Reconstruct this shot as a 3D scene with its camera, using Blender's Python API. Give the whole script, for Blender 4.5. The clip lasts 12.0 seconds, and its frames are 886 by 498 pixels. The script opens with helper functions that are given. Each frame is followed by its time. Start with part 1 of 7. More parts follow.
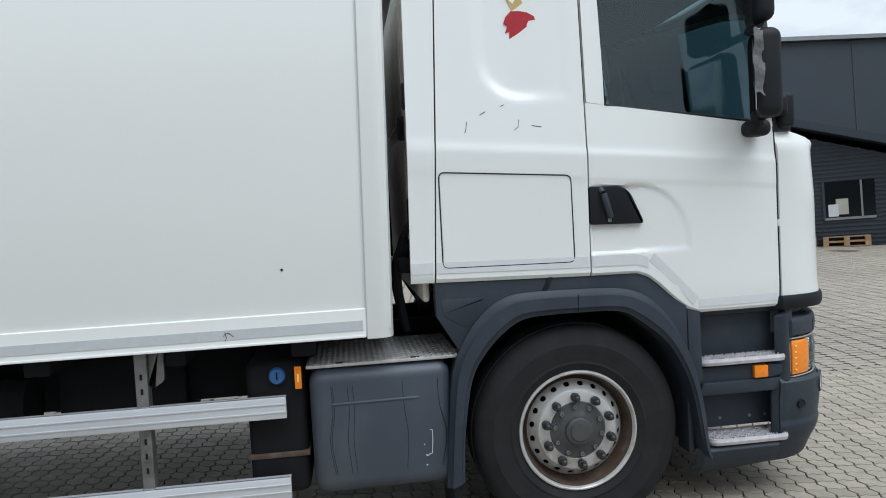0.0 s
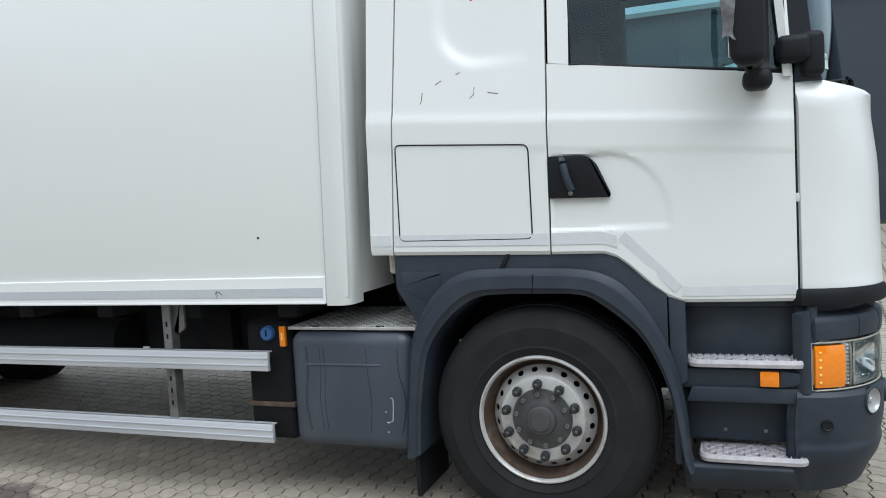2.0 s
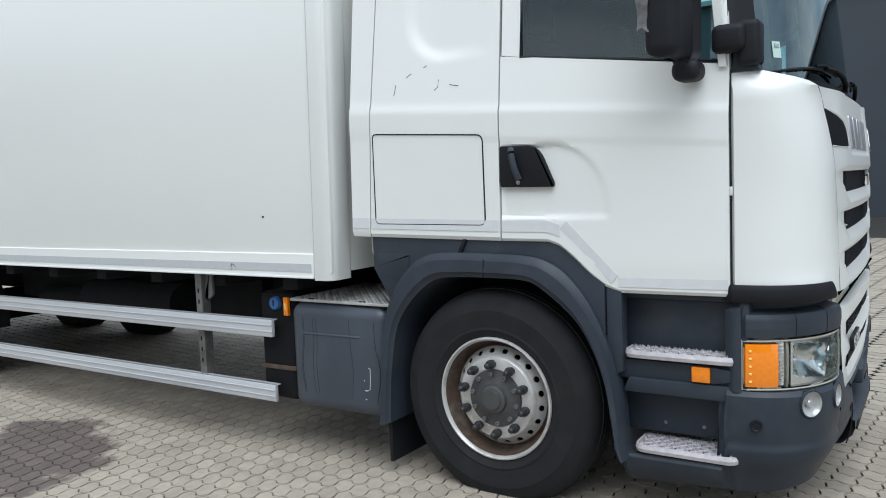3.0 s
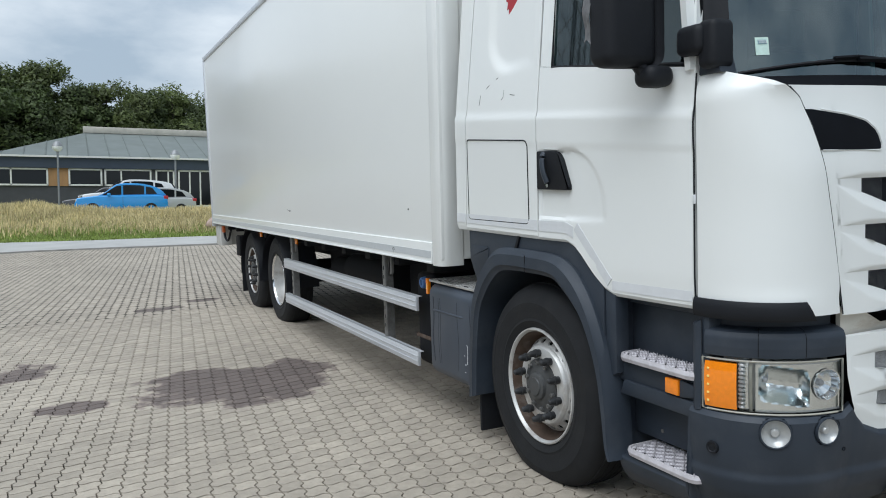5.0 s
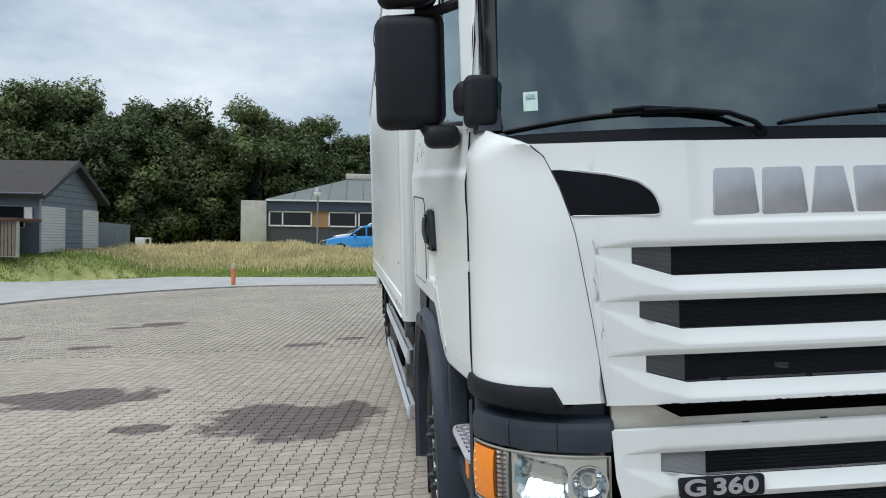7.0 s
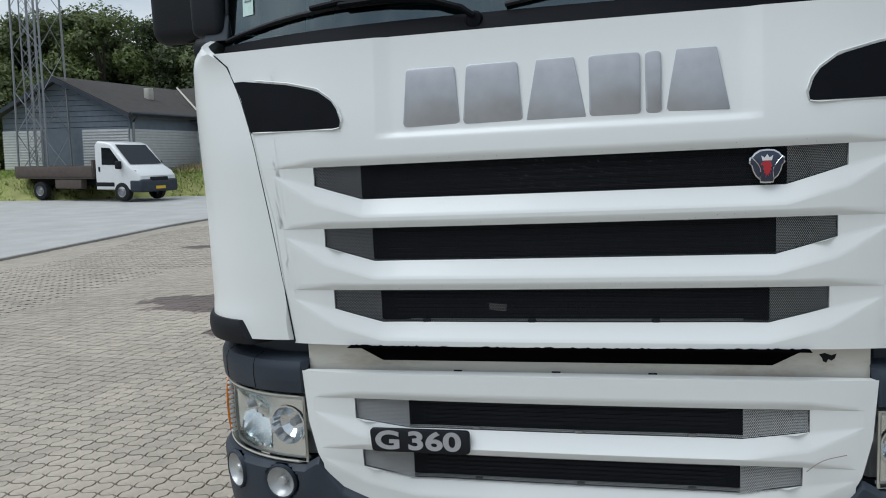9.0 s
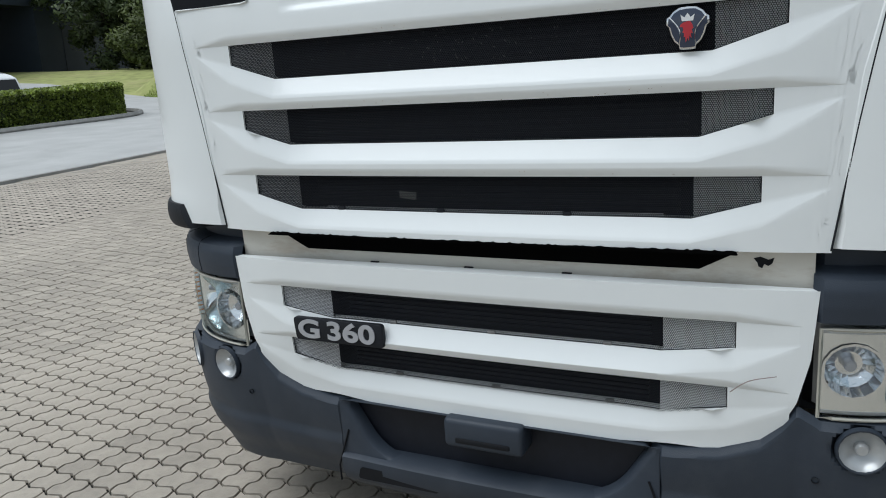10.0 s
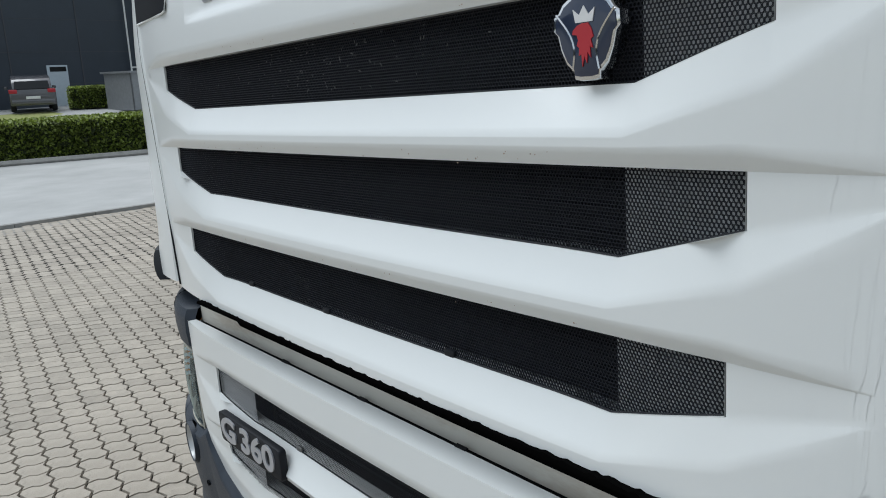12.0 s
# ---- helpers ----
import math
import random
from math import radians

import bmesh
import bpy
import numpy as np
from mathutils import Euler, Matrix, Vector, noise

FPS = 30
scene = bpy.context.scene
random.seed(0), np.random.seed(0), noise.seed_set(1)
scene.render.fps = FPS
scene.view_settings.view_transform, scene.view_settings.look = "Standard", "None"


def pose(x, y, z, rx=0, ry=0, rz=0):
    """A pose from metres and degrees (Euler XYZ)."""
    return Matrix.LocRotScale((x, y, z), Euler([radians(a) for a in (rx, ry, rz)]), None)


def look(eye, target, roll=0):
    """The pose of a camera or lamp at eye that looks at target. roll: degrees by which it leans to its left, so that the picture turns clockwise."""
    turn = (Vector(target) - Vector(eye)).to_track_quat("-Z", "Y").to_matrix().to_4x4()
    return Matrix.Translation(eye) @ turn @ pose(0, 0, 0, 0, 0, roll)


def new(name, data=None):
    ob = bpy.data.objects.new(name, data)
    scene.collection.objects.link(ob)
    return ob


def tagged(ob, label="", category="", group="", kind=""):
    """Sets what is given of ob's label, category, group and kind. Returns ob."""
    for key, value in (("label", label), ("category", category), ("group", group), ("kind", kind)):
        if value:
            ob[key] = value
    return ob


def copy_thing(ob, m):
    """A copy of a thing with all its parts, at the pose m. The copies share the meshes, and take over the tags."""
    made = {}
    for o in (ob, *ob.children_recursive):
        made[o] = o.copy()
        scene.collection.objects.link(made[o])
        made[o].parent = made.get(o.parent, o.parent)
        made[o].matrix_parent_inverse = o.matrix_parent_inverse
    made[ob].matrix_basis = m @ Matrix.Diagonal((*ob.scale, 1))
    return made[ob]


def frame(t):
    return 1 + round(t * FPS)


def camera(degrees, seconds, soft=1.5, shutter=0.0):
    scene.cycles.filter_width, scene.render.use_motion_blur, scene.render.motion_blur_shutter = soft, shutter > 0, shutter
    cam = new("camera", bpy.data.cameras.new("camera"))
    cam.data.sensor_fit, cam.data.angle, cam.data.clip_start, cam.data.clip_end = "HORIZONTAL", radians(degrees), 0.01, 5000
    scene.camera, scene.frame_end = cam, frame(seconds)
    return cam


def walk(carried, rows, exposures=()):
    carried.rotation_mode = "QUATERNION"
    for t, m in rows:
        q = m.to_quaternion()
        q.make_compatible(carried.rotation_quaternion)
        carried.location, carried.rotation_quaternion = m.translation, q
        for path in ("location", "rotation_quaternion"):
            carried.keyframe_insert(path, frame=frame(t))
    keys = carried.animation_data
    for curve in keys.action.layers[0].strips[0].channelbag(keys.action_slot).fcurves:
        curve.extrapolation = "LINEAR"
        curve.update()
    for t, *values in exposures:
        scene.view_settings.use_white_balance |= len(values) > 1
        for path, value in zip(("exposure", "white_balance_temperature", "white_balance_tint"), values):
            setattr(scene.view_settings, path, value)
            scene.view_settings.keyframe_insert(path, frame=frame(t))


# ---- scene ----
# The yard falls to one side: truck and paving stand square to YARD, everything else is plumb.
YARD = Matrix(((0.99996, 0.00019, 0.0093, 0), (0.00019, 0.9992, -0.0401, 0), (-0.0093, 0.0401, 0.99915, 0), (0, 0, 0, 1)))
cam = camera(59.9, 12.0, soft=1.0)
PATH = [
    (0, (0.138, 0.199, 1.657), (0.387, 2.181, 1.557), -3.2),
    (0.5, (0.64, 0.235, 1.637), (0.697, 2.231, 1.525), -3.4),
    (1, (1.146, 0.265, 1.599), (0.948, 2.252, 1.49), -3.5),
    (1.5, (1.628, 0.314, 1.627), (1.159, 2.253, 1.483), -3.7),
    (2, (2.111, 0.455, 1.59), (1.423, 2.328, 1.449), -3.3),
    (2.5, (2.652, 0.554, 1.583), (1.754, 2.335, 1.434), -2.8),
    (2.7, (2.846, 0.609, 1.567), (1.875, 2.351, 1.411), -2.6),
    (4.3, (4.21, 1.303, 1.617), (2.618, 2.495, 1.404), -1.9),
    (4.5, (4.358, 1.425, 1.601), (2.699, 2.523, 1.395), -2.0),
    (5, (4.702, 1.784, 1.592), (2.908, 2.651, 1.421), -2.0),
    (5.5, (4.869, 2.234, 1.626), (2.986, 2.898, 1.5), -2.0),
    (6, (5.082, 2.669, 1.632), (3.145, 3.161, 1.55), -1.8),
    (6.5, (5.153, 3.133, 1.608), (3.184, 3.48, 1.55), -1.5),
    (7, (5.195, 3.597, 1.62), (3.208, 3.819, 1.578), -1.5),
    (7.2, (5.201, 3.802, 1.634), (3.209, 3.976, 1.599), -1.5),
    (8.8, (4.951, 5.213, 1.607), (2.988, 4.867, 1.445), -2.1),
    (9, (4.845, 5.345, 1.578), (2.912, 4.892, 1.332), -2.8),
    (9.5, (4.645, 5.637, 1.516), (2.819, 4.941, 1.089), -4.2),
    (10, (4.474, 5.961, 1.489), (2.742, 5.087, 1.002), -4.2),
    (10.5, (4.21, 6.152, 1.466), (2.578, 5.114, 0.955), -4.2),
    (11, (3.91, 6.29, 1.447), (2.419, 5.057, 0.939), -4.6),
    (11.5, (3.648, 6.312, 1.473), (2.303, 4.908, 1.003), -4.7),
    (12, (3.39, 6.225, 1.469), (2.179, 4.688, 1.058), -4.1),
]
walk(cam, [(t, YARD @ look(eye, target, roll)) for t, eye, target, roll in PATH],
     [(0, 0.0), (1.5, 0.06), (2.5, 0.14), (4.5, 0.03), (5.5, 0.0), (7, 0.0), (9, -0.17), (9.5, -0.12), (10.5, -0.08), (12, -0.1)])

# ---- world and sun ----
world = bpy.data.worlds.new("overcast")
world.use_nodes = True
scene.world = world
wn, wl = world.node_tree.nodes, world.node_tree.links
wn.clear()
w_out = wn.new("ShaderNodeOutputWorld")
w_bg = wn.new("ShaderNodeBackground")
w_sky = wn.new("ShaderNodeTexSky")
w_sky.sky_type, w_sky.sun_disc = "NISHITA", False
w_sky.sun_elevation, w_sky.sun_rotation = radians(42), radians(200)
w_sky.air_density, w_sky.dust_density = 1.0, 3.0
w_co = wn.new("ShaderNodeTexCoord")
w_map = wn.new("ShaderNodeMapping")
w_map.inputs["Scale"].default_value = (1.0, 1.0, 2.6)
w_map.inputs["Location"].default_value = (0.35, 0.1, 0.0)
w_no = wn.new("ShaderNodeTexNoise")
w_no.inputs["Scale"].default_value, w_no.inputs["Detail"].default_value = 2.3, 7.0
w_no.inputs["Roughness"].default_value = 0.55
w_ramp = wn.new("ShaderNodeValToRGB")
w_ramp.color_ramp.elements[0].position, w_ramp.color_ramp.elements[0].color = 0.39, (4.3, 5.45, 6.7, 1)
w_ramp.color_ramp.elements[1].position, w_ramp.color_ramp.elements[1].color = 0.62, (9.2, 10.1, 10.9, 1)
w_mix = wn.new("ShaderNodeMix")
w_mix.data_type = "RGBA"
w_mix.inputs["Factor"].default_value = 0.86
wl.new(w_co.outputs["Generated"], w_map.inputs["Vector"])
wl.new(w_map.outputs["Vector"], w_no.inputs["Vector"])
wl.new(w_no.outputs["Fac"], w_ramp.inputs["Fac"])
wl.new(w_sky.outputs["Color"], w_mix.inputs["A"])
wl.new(w_ramp.outputs["Color"], w_mix.inputs["B"])
wl.new(w_mix.outputs["Result"], w_bg.inputs["Color"])
w_bg.inputs["Strength"].default_value = 0.1
wl.new(w_bg.outputs["Background"], w_out.inputs["Surface"])

sun = new("sun", bpy.data.lights.new("sun", "SUN"))
sun.data.energy, sun.data.angle, sun.data.color = 2.5, radians(50), (0.93, 0.98, 1.02)
sun.matrix_world = look((0, 0, 0), (-0.3, 0.45, -0.92))


# ---- materials ----
def mat(name, color, rough=0.5, metal=0.0, vary=0.0, scale=8.0, bump=0.0, bump_scale=60.0, coat=0.0,
        dirt=None, dirt_amount=0.0, dirt_scale=3.0, spec=0.5, rough_vary=0.0, per_object=0.0, per_island=0.0, stretch=(1, 1, 1), thin=0.0):
    """A procedural surface: base colour with grain at two scales, stains of a second colour, and fine relief."""
    m = bpy.data.materials.new(name)
    m.use_nodes = True
    n, l = m.node_tree.nodes, m.node_tree.links
    b = n["Principled BSDF"]
    b.inputs["Base Color"].default_value = (*color, 1)
    b.inputs["Roughness"].default_value, b.inputs["Metallic"].default_value = rough, metal
    b.inputs["Specular IOR Level"].default_value = spec
    if coat:
        b.inputs["Coat Weight"].default_value, b.inputs["Coat Roughness"].default_value = coat, 0.06
    co = n.new("ShaderNodeTexCoord")
    mp = n.new("ShaderNodeMapping")
    mp.inputs["Scale"].default_value = stretch
    l.new(co.outputs["Object"], mp.inputs["Vector"])
    col = None
    if vary or per_object or per_island:
        nz = n.new("ShaderNodeTexNoise")
        nz.inputs["Scale"].default_value, nz.inputs["Detail"].default_value = scale, 6
        l.new(mp.outputs["Vector"], nz.inputs["Vector"])
        mr = n.new("ShaderNodeMapRange")
        mr.inputs["From Min"].default_value, mr.inputs["From Max"].default_value = 0.25, 0.75
        mr.inputs["To Min"].default_value, mr.inputs["To Max"].default_value = 1 - vary, 1 + vary
        l.new(nz.outputs["Fac"], mr.inputs["Value"])
        val = mr.outputs["Result"]
        for amount, node, socket in ((per_object, "ShaderNodeObjectInfo", "Random"), (per_island, "ShaderNodeNewGeometry", "Random Per Island")):
            if amount:
                oi = n.new(node)
                m2 = n.new("ShaderNodeMapRange")
                m2.inputs["To Min"].default_value, m2.inputs["To Max"].default_value = 1 - amount, 1 + amount
                l.new(oi.outputs[socket], m2.inputs["Value"])
                mu = n.new("ShaderNodeMath")
                mu.operation = "MULTIPLY"
                l.new(val, mu.inputs[0])
                l.new(m2.outputs["Result"], mu.inputs[1])
                val = mu.outputs["Value"]
        sc = n.new("ShaderNodeVectorMath")
        sc.operation = "SCALE"
        sc.inputs[0].default_value = color
        l.new(val, sc.inputs["Scale"])
        col = sc.outputs["Vector"]
    if dirt:
        dn = n.new("ShaderNodeTexNoise")
        dn.inputs["Scale"].default_value, dn.inputs["Detail"].default_value, dn.inputs["Roughness"].default_value = dirt_scale, 8, 0.65
        l.new(mp.outputs["Vector"], dn.inputs["Vector"])
        dr = n.new("ShaderNodeMapRange")
        dr.inputs["From Min"].default_value, dr.inputs["From Max"].default_value = 0.52, 0.72
        dr.inputs["To Max"].default_value = dirt_amount
        l.new(dn.outputs["Fac"], dr.inputs["Value"])
        mx = n.new("ShaderNodeMix")
        mx.data_type = "RGBA"
        mx.inputs["A"].default_value, mx.inputs["B"].default_value = (*color, 1), (*dirt, 1)
        if col:
            l.new(col, mx.inputs["A"])
        l.new(dr.outputs["Result"], mx.inputs["Factor"])
        col = mx.outputs["Result"]
    if col:
        l.new(col, b.inputs["Base Color"])
    if rough_vary:
        rn = n.new("ShaderNodeTexNoise")
        rn.inputs["Scale"].default_value, rn.inputs["Detail"].default_value = scale * 0.6, 5
        l.new(mp.outputs["Vector"], rn.inputs["Vector"])
        rr = n.new("ShaderNodeMapRange")
        rr.inputs["To Min"].default_value, rr.inputs["To Max"].default_value = max(0.02, rough - rough_vary), min(1, rough + rough_vary)
        l.new(rn.outputs["Fac"], rr.inputs["Value"])
        l.new(rr.outputs["Result"], b.inputs["Roughness"])
    if bump:
        bn = n.new("ShaderNodeTexNoise")
        bn.inputs["Scale"].default_value, bn.inputs["Detail"].default_value = bump_scale, 4
        l.new(mp.outputs["Vector"], bn.inputs["Vector"])
        bp = n.new("ShaderNodeBump")
        bp.inputs["Strength"].default_value, bp.inputs["Distance"].default_value = bump, 0.01
        l.new(bn.outputs["Fac"], bp.inputs["Height"])
        l.new(bp.outputs["Normal"], b.inputs["Normal"])
    if thin:
        # leaves and blades let part of the light through
        tl, ms = n.new("ShaderNodeBsdfTranslucent"), n.new("ShaderNodeMixShader")
        tl.inputs["Color"].default_value = (*color, 1)
        if col:
            l.new(col, tl.inputs["Color"])
        ms.inputs["Fac"].default_value = thin
        l.new(b.outputs["BSDF"], ms.inputs[1])
        l.new(tl.outputs["BSDF"], ms.inputs[2])
        l.new(ms.outputs["Shader"], n["Material Output"].inputs["Surface"])
    return m


def glass(name, tint, rough=0.02, ior=1.5):
    """A thin pane: tinted see-through, with the mirror gloss of glass on top."""
    m = bpy.data.materials.new(name)
    m.use_nodes = True
    n, l = m.node_tree.nodes, m.node_tree.links
    n.remove(n["Principled BSDF"])
    tr, gl, mx, fr = n.new("ShaderNodeBsdfTransparent"), n.new("ShaderNodeBsdfGlossy"), n.new("ShaderNodeMixShader"), n.new("ShaderNodeFresnel")
    tr.inputs["Color"].default_value = (*tint, 1)
    gl.inputs["Roughness"].default_value = rough
    gl.inputs["Color"].default_value = (0.78, 0.92, 0.96, 1)
    fr.inputs["IOR"].default_value = ior
    l.new(fr.outputs["Fac"], mx.inputs["Fac"])
    l.new(tr.outputs["BSDF"], mx.inputs[1])
    l.new(gl.outputs["BSDF"], mx.inputs[2])
    l.new(mx.outputs["Shader"], n["Material Output"].inputs["Surface"])
    return m


WHITE = mat("white_paint", (0.765, 0.785, 0.775), 0.28, vary=0.012, scale=1.5, coat=0.2)
PANEL = mat("box_panel", (0.78, 0.80, 0.79), 0.28, vary=0.012, scale=0.8, coat=0.18)
TAPE = mat("reflective_tape", (0.50, 0.53, 0.55), 0.35, vary=0.05, scale=30)
STRIP = mat("sill_strip", (0.64, 0.66, 0.68), 0.35, vary=0.04, scale=25)
PLASTIC = mat("dark_plastic", (0.028, 0.037, 0.051), 0.5, vary=0.14, scale=5, bump=0.12, bump_scale=400, dirt=(0.07, 0.078, 0.09), dirt_amount=0.35, dirt_scale=4, spec=0.35, rough_vary=0.1)
TANK = mat("tank_grey", (0.048, 0.060, 0.080), 0.45, vary=0.12, scale=6, dirt=(0.1, 0.1, 0.1), dirt_amount=0.3, rough_vary=0.12, stretch=(1, 1, 0.4))
BLACK = mat("black_gloss", (0.006, 0.006, 0.008), 0.18, vary=0.1)
RUBBER = mat("black_rubber", (0.008, 0.0095, 0.013), 0.6, vary=0.15, bump=0.1, bump_scale=150, spec=0.28)
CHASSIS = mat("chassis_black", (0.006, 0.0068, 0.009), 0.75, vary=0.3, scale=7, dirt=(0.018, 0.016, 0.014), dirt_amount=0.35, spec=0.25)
TYRE = mat("tyre_rubber", (0.013, 0.014, 0.016), 0.75, vary=0.2, scale=9, bump=0.15, bump_scale=120, dirt=(0.035, 0.033, 0.03), dirt_amount=0.3, dirt_scale=5, spec=0.3)
RIM = mat("painted_rim", (0.55, 0.55, 0.54), 0.38, metal=0.35, vary=0.1, scale=12, dirt=(0.14, 0.075, 0.04), dirt_amount=0.55, dirt_scale=7)
RUST = mat("rusty_rim", (0.075, 0.048, 0.034), 0.7, vary=0.3, scale=18, dirt=(0.26, 0.24, 0.22), dirt_amount=0.4, dirt_scale=10)
STEEL = mat("worn_steel", (0.22, 0.22, 0.215), 0.5, metal=0.6, vary=0.2, scale=14, dirt=(0.06, 0.05, 0.04), dirt_amount=0.5, dirt_scale=9)
HUB = mat("greasy_hub", (0.075, 0.078, 0.08), 0.55, metal=0.3, vary=0.25, scale=14, dirt=(0.05, 0.045, 0.04), dirt_amount=0.6, dirt_scale=12)
ALU = mat("aluminium", (0.62, 0.645, 0.68), 0.4, metal=0.4, vary=0.06, scale=20, stretch=(0.1, 1, 1), rough_vary=0.08)
TREAD = mat("tread_plate", (0.55, 0.55, 0.54), 0.4, metal=0.6, vary=0.2, scale=16, dirt=(0.1, 0.09, 0.08), dirt_amount=0.5, dirt_scale=9)
STEP = mat("step_grating", (0.55, 0.53, 0.56), 0.55, metal=0.2, vary=0.15, scale=20, dirt=(0.2, 0.19, 0.18), dirt_amount=0.5, dirt_scale=14)
AMBER = mat("amber_lens", (0.92, 0.25, 0.008), 0.15, coat=0.6, vary=0.08, scale=60)
CHROME = mat("silver_chrome", (0.72, 0.73, 0.74), 0.12, metal=1.0)
SILVER = mat("silver_letter", (0.44, 0.45, 0.48), 0.3, metal=0.4, vary=0.06, scale=30)
BLUE = mat("blue_cap", (0.03, 0.12, 0.32), 0.35, vary=0.08)
RED = mat("red_emblem", (0.42, 0.02, 0.03), 0.4, vary=0.05)
GOLD = mat("gold_crown", (0.55, 0.42, 0.16), 0.4, vary=0.05)
NAVY = mat("navy_enamel", (0.02, 0.03, 0.06), 0.2, coat=0.5)
SCREEN = glass("windscreen_glass", (0.34, 0.57, 0.58), 0.012, 2.4)
SIDEGLASS = glass("side_glass", (0.60, 0.83, 0.84), 0.015, 1.75)
PALE_AMBER = mat("pale_amber", (1.0, 0.72, 0.2), 0.25)
FROST = mat("frosted_lens", (0.42, 0.43, 0.43), 0.3, metal=0.3, vary=0.15, scale=30, coat=0.5)
NUTS = mat("dark_steel_nut", (0.035, 0.037, 0.04), 0.45, metal=0.3, vary=0.2, scale=40)
LAMPIN = mat("lamp_inside", (0.60, 0.62, 0.63), 0.25, metal=0.5, vary=0.06, scale=25, bump=0.12, bump_scale=45)
FACET = mat("lamp_reflector", (0.8, 0.81, 0.82), 0.16, metal=1.0, bump=0.2, bump_scale=40)
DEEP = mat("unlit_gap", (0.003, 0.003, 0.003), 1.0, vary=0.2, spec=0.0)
COWL = mat("black_cowl", (0.004, 0.005, 0.0075), 0.65, vary=0.2, scale=12, spec=0.12)
STAINED = mat("stained_white", (0.66, 0.63, 0.56), 0.5, vary=0.08, scale=6, dirt=(0.3, 0.19, 0.10), dirt_amount=0.55, dirt_scale=9, stretch=(1, 0.4, 1.5))
LENS = glass("lamp_lens", (0.97, 0.98, 0.98), 0.02, 1.28)
MESHB = mat("black_mesh", (0.008, 0.010, 0.016), 0.5, vary=0.2, scale=30, spec=0.3)
SEAT = mat("seat_cloth", (0.03, 0.035, 0.04), 0.9, vary=0.25, scale=30, bump=0.2, bump_scale=300)
ASPHALT = mat("pale_asphalt", (0.38, 0.38, 0.37), 0.85, vary=0.12, scale=1.2, bump=0.25, bump_scale=90, dirt=(0.29, 0.29, 0.28), dirt_amount=0.5, dirt_scale=0.5)
KERB = mat("kerb_stone", (0.27, 0.265, 0.25), 0.9, vary=0.15, scale=6, bump=0.3, bump_scale=60, dirt=(0.12, 0.12, 0.1), dirt_amount=0.5, dirt_scale=2)
PAVER = mat("paving_stone", (0.372, 0.327, 0.27), 0.7, vary=0.13, scale=14, bump=0.5, bump_scale=160, dirt=(0.24, 0.225, 0.195), dirt_amount=0.5, dirt_scale=38, per_island=0.11, per_object=0.02)
# oil and water stains on the paving, and its dirty bands, at their places in the yard
pn, pl = PAVER.node_tree.nodes, PAVER.node_tree.links
p_geo = pn.new("ShaderNodeNewGeometry")
p_noise = pn.new("ShaderNodeTexNoise")
p_noise.inputs["Scale"].default_value, p_noise.inputs["Detail"].default_value, p_noise.inputs["Roughness"].default_value = 1.6, 6, 0.6
pl.new(p_geo.outputs["Position"], p_noise.inputs["Vector"])
p_mask = None
for sx, sy, rx, ry in ((-1.72, 3.02, 0.62, 0.85), (-3.1, 0.62, 0.5, 0.75), (-1.66, 1.7, 0.17, 0.27), (-10.1, -0.05, 0.3, 0.4), (-9.7, -0.8, 0.16, 0.3), (-7.1, -0.45, 0.2, 0.3), (-6.45, 2.75, 0.16, 0.3), (-6.95, 3.5, 0.14, 0.2), (-8.6, -2.6, 0.3, 0.4), (13.2, 18.9, 0.3, 0.5)):
    p_sub = pn.new("ShaderNodeVectorMath")
    p_sub.operation = "SUBTRACT"
    p_sub.inputs[1].default_value = (sx, sy, 0)
    pl.new(p_geo.outputs["Position"], p_sub.inputs[0])
    p_div = pn.new("ShaderNodeVectorMath")
    p_div.operation = "MULTIPLY"
    p_div.inputs[1].default_value = (1 / rx, 1 / ry, 0)
    pl.new(p_sub.outputs["Vector"], p_div.inputs[0])
    p_len = pn.new("ShaderNodeVectorMath")
    p_len.operation = "LENGTH"
    pl.new(p_div.outputs["Vector"], p_len.inputs[0])
    p_add = pn.new("ShaderNodeMath")
    p_add.operation = "MULTIPLY_ADD"
    p_add.inputs[1].default_value, p_add.inputs[2].default_value = 2.6, -1.3
    pl.new(p_noise.outputs["Fac"], p_add.inputs[0])
    p_sum = pn.new("ShaderNodeMath")
    p_sum.operation = "ADD"
    pl.new(p_len.outputs["Value"], p_sum.inputs[0])
    pl.new(p_add.outputs["Value"], p_sum.inputs[1])
    p_rng = pn.new("ShaderNodeMapRange")
    p_rng.inputs["From Min"].default_value, p_rng.inputs["From Max"].default_value = 1.1, 0.92
    pl.new(p_sum.outputs["Value"], p_rng.inputs["Value"])
    if p_mask is None:
        p_mask = p_rng.outputs["Result"]
    else:
        p_max = pn.new("ShaderNodeMath")
        p_max.operation = "MAXIMUM"
        pl.new(p_mask, p_max.inputs[0])
        pl.new(p_rng.outputs["Result"], p_max.inputs[1])
        p_mask = p_max.outputs["Value"]
p_big = pn.new("ShaderNodeTexNoise")
p_big.inputs["Scale"].default_value, p_big.inputs["Detail"].default_value = 0.45, 7
pl.new(p_geo.outputs["Position"], p_big.inputs["Vector"])
p_band = pn.new("ShaderNodeMapRange")
p_band.inputs["From Min"].default_value, p_band.inputs["From Max"].default_value = 0.3, 0.7
p_band.inputs["To Min"].default_value, p_band.inputs["To Max"].default_value = 0.86, 1.1
pl.new(p_big.outputs["Fac"], p_band.inputs["Value"])
p_wet = pn.new("ShaderNodeMapRange")
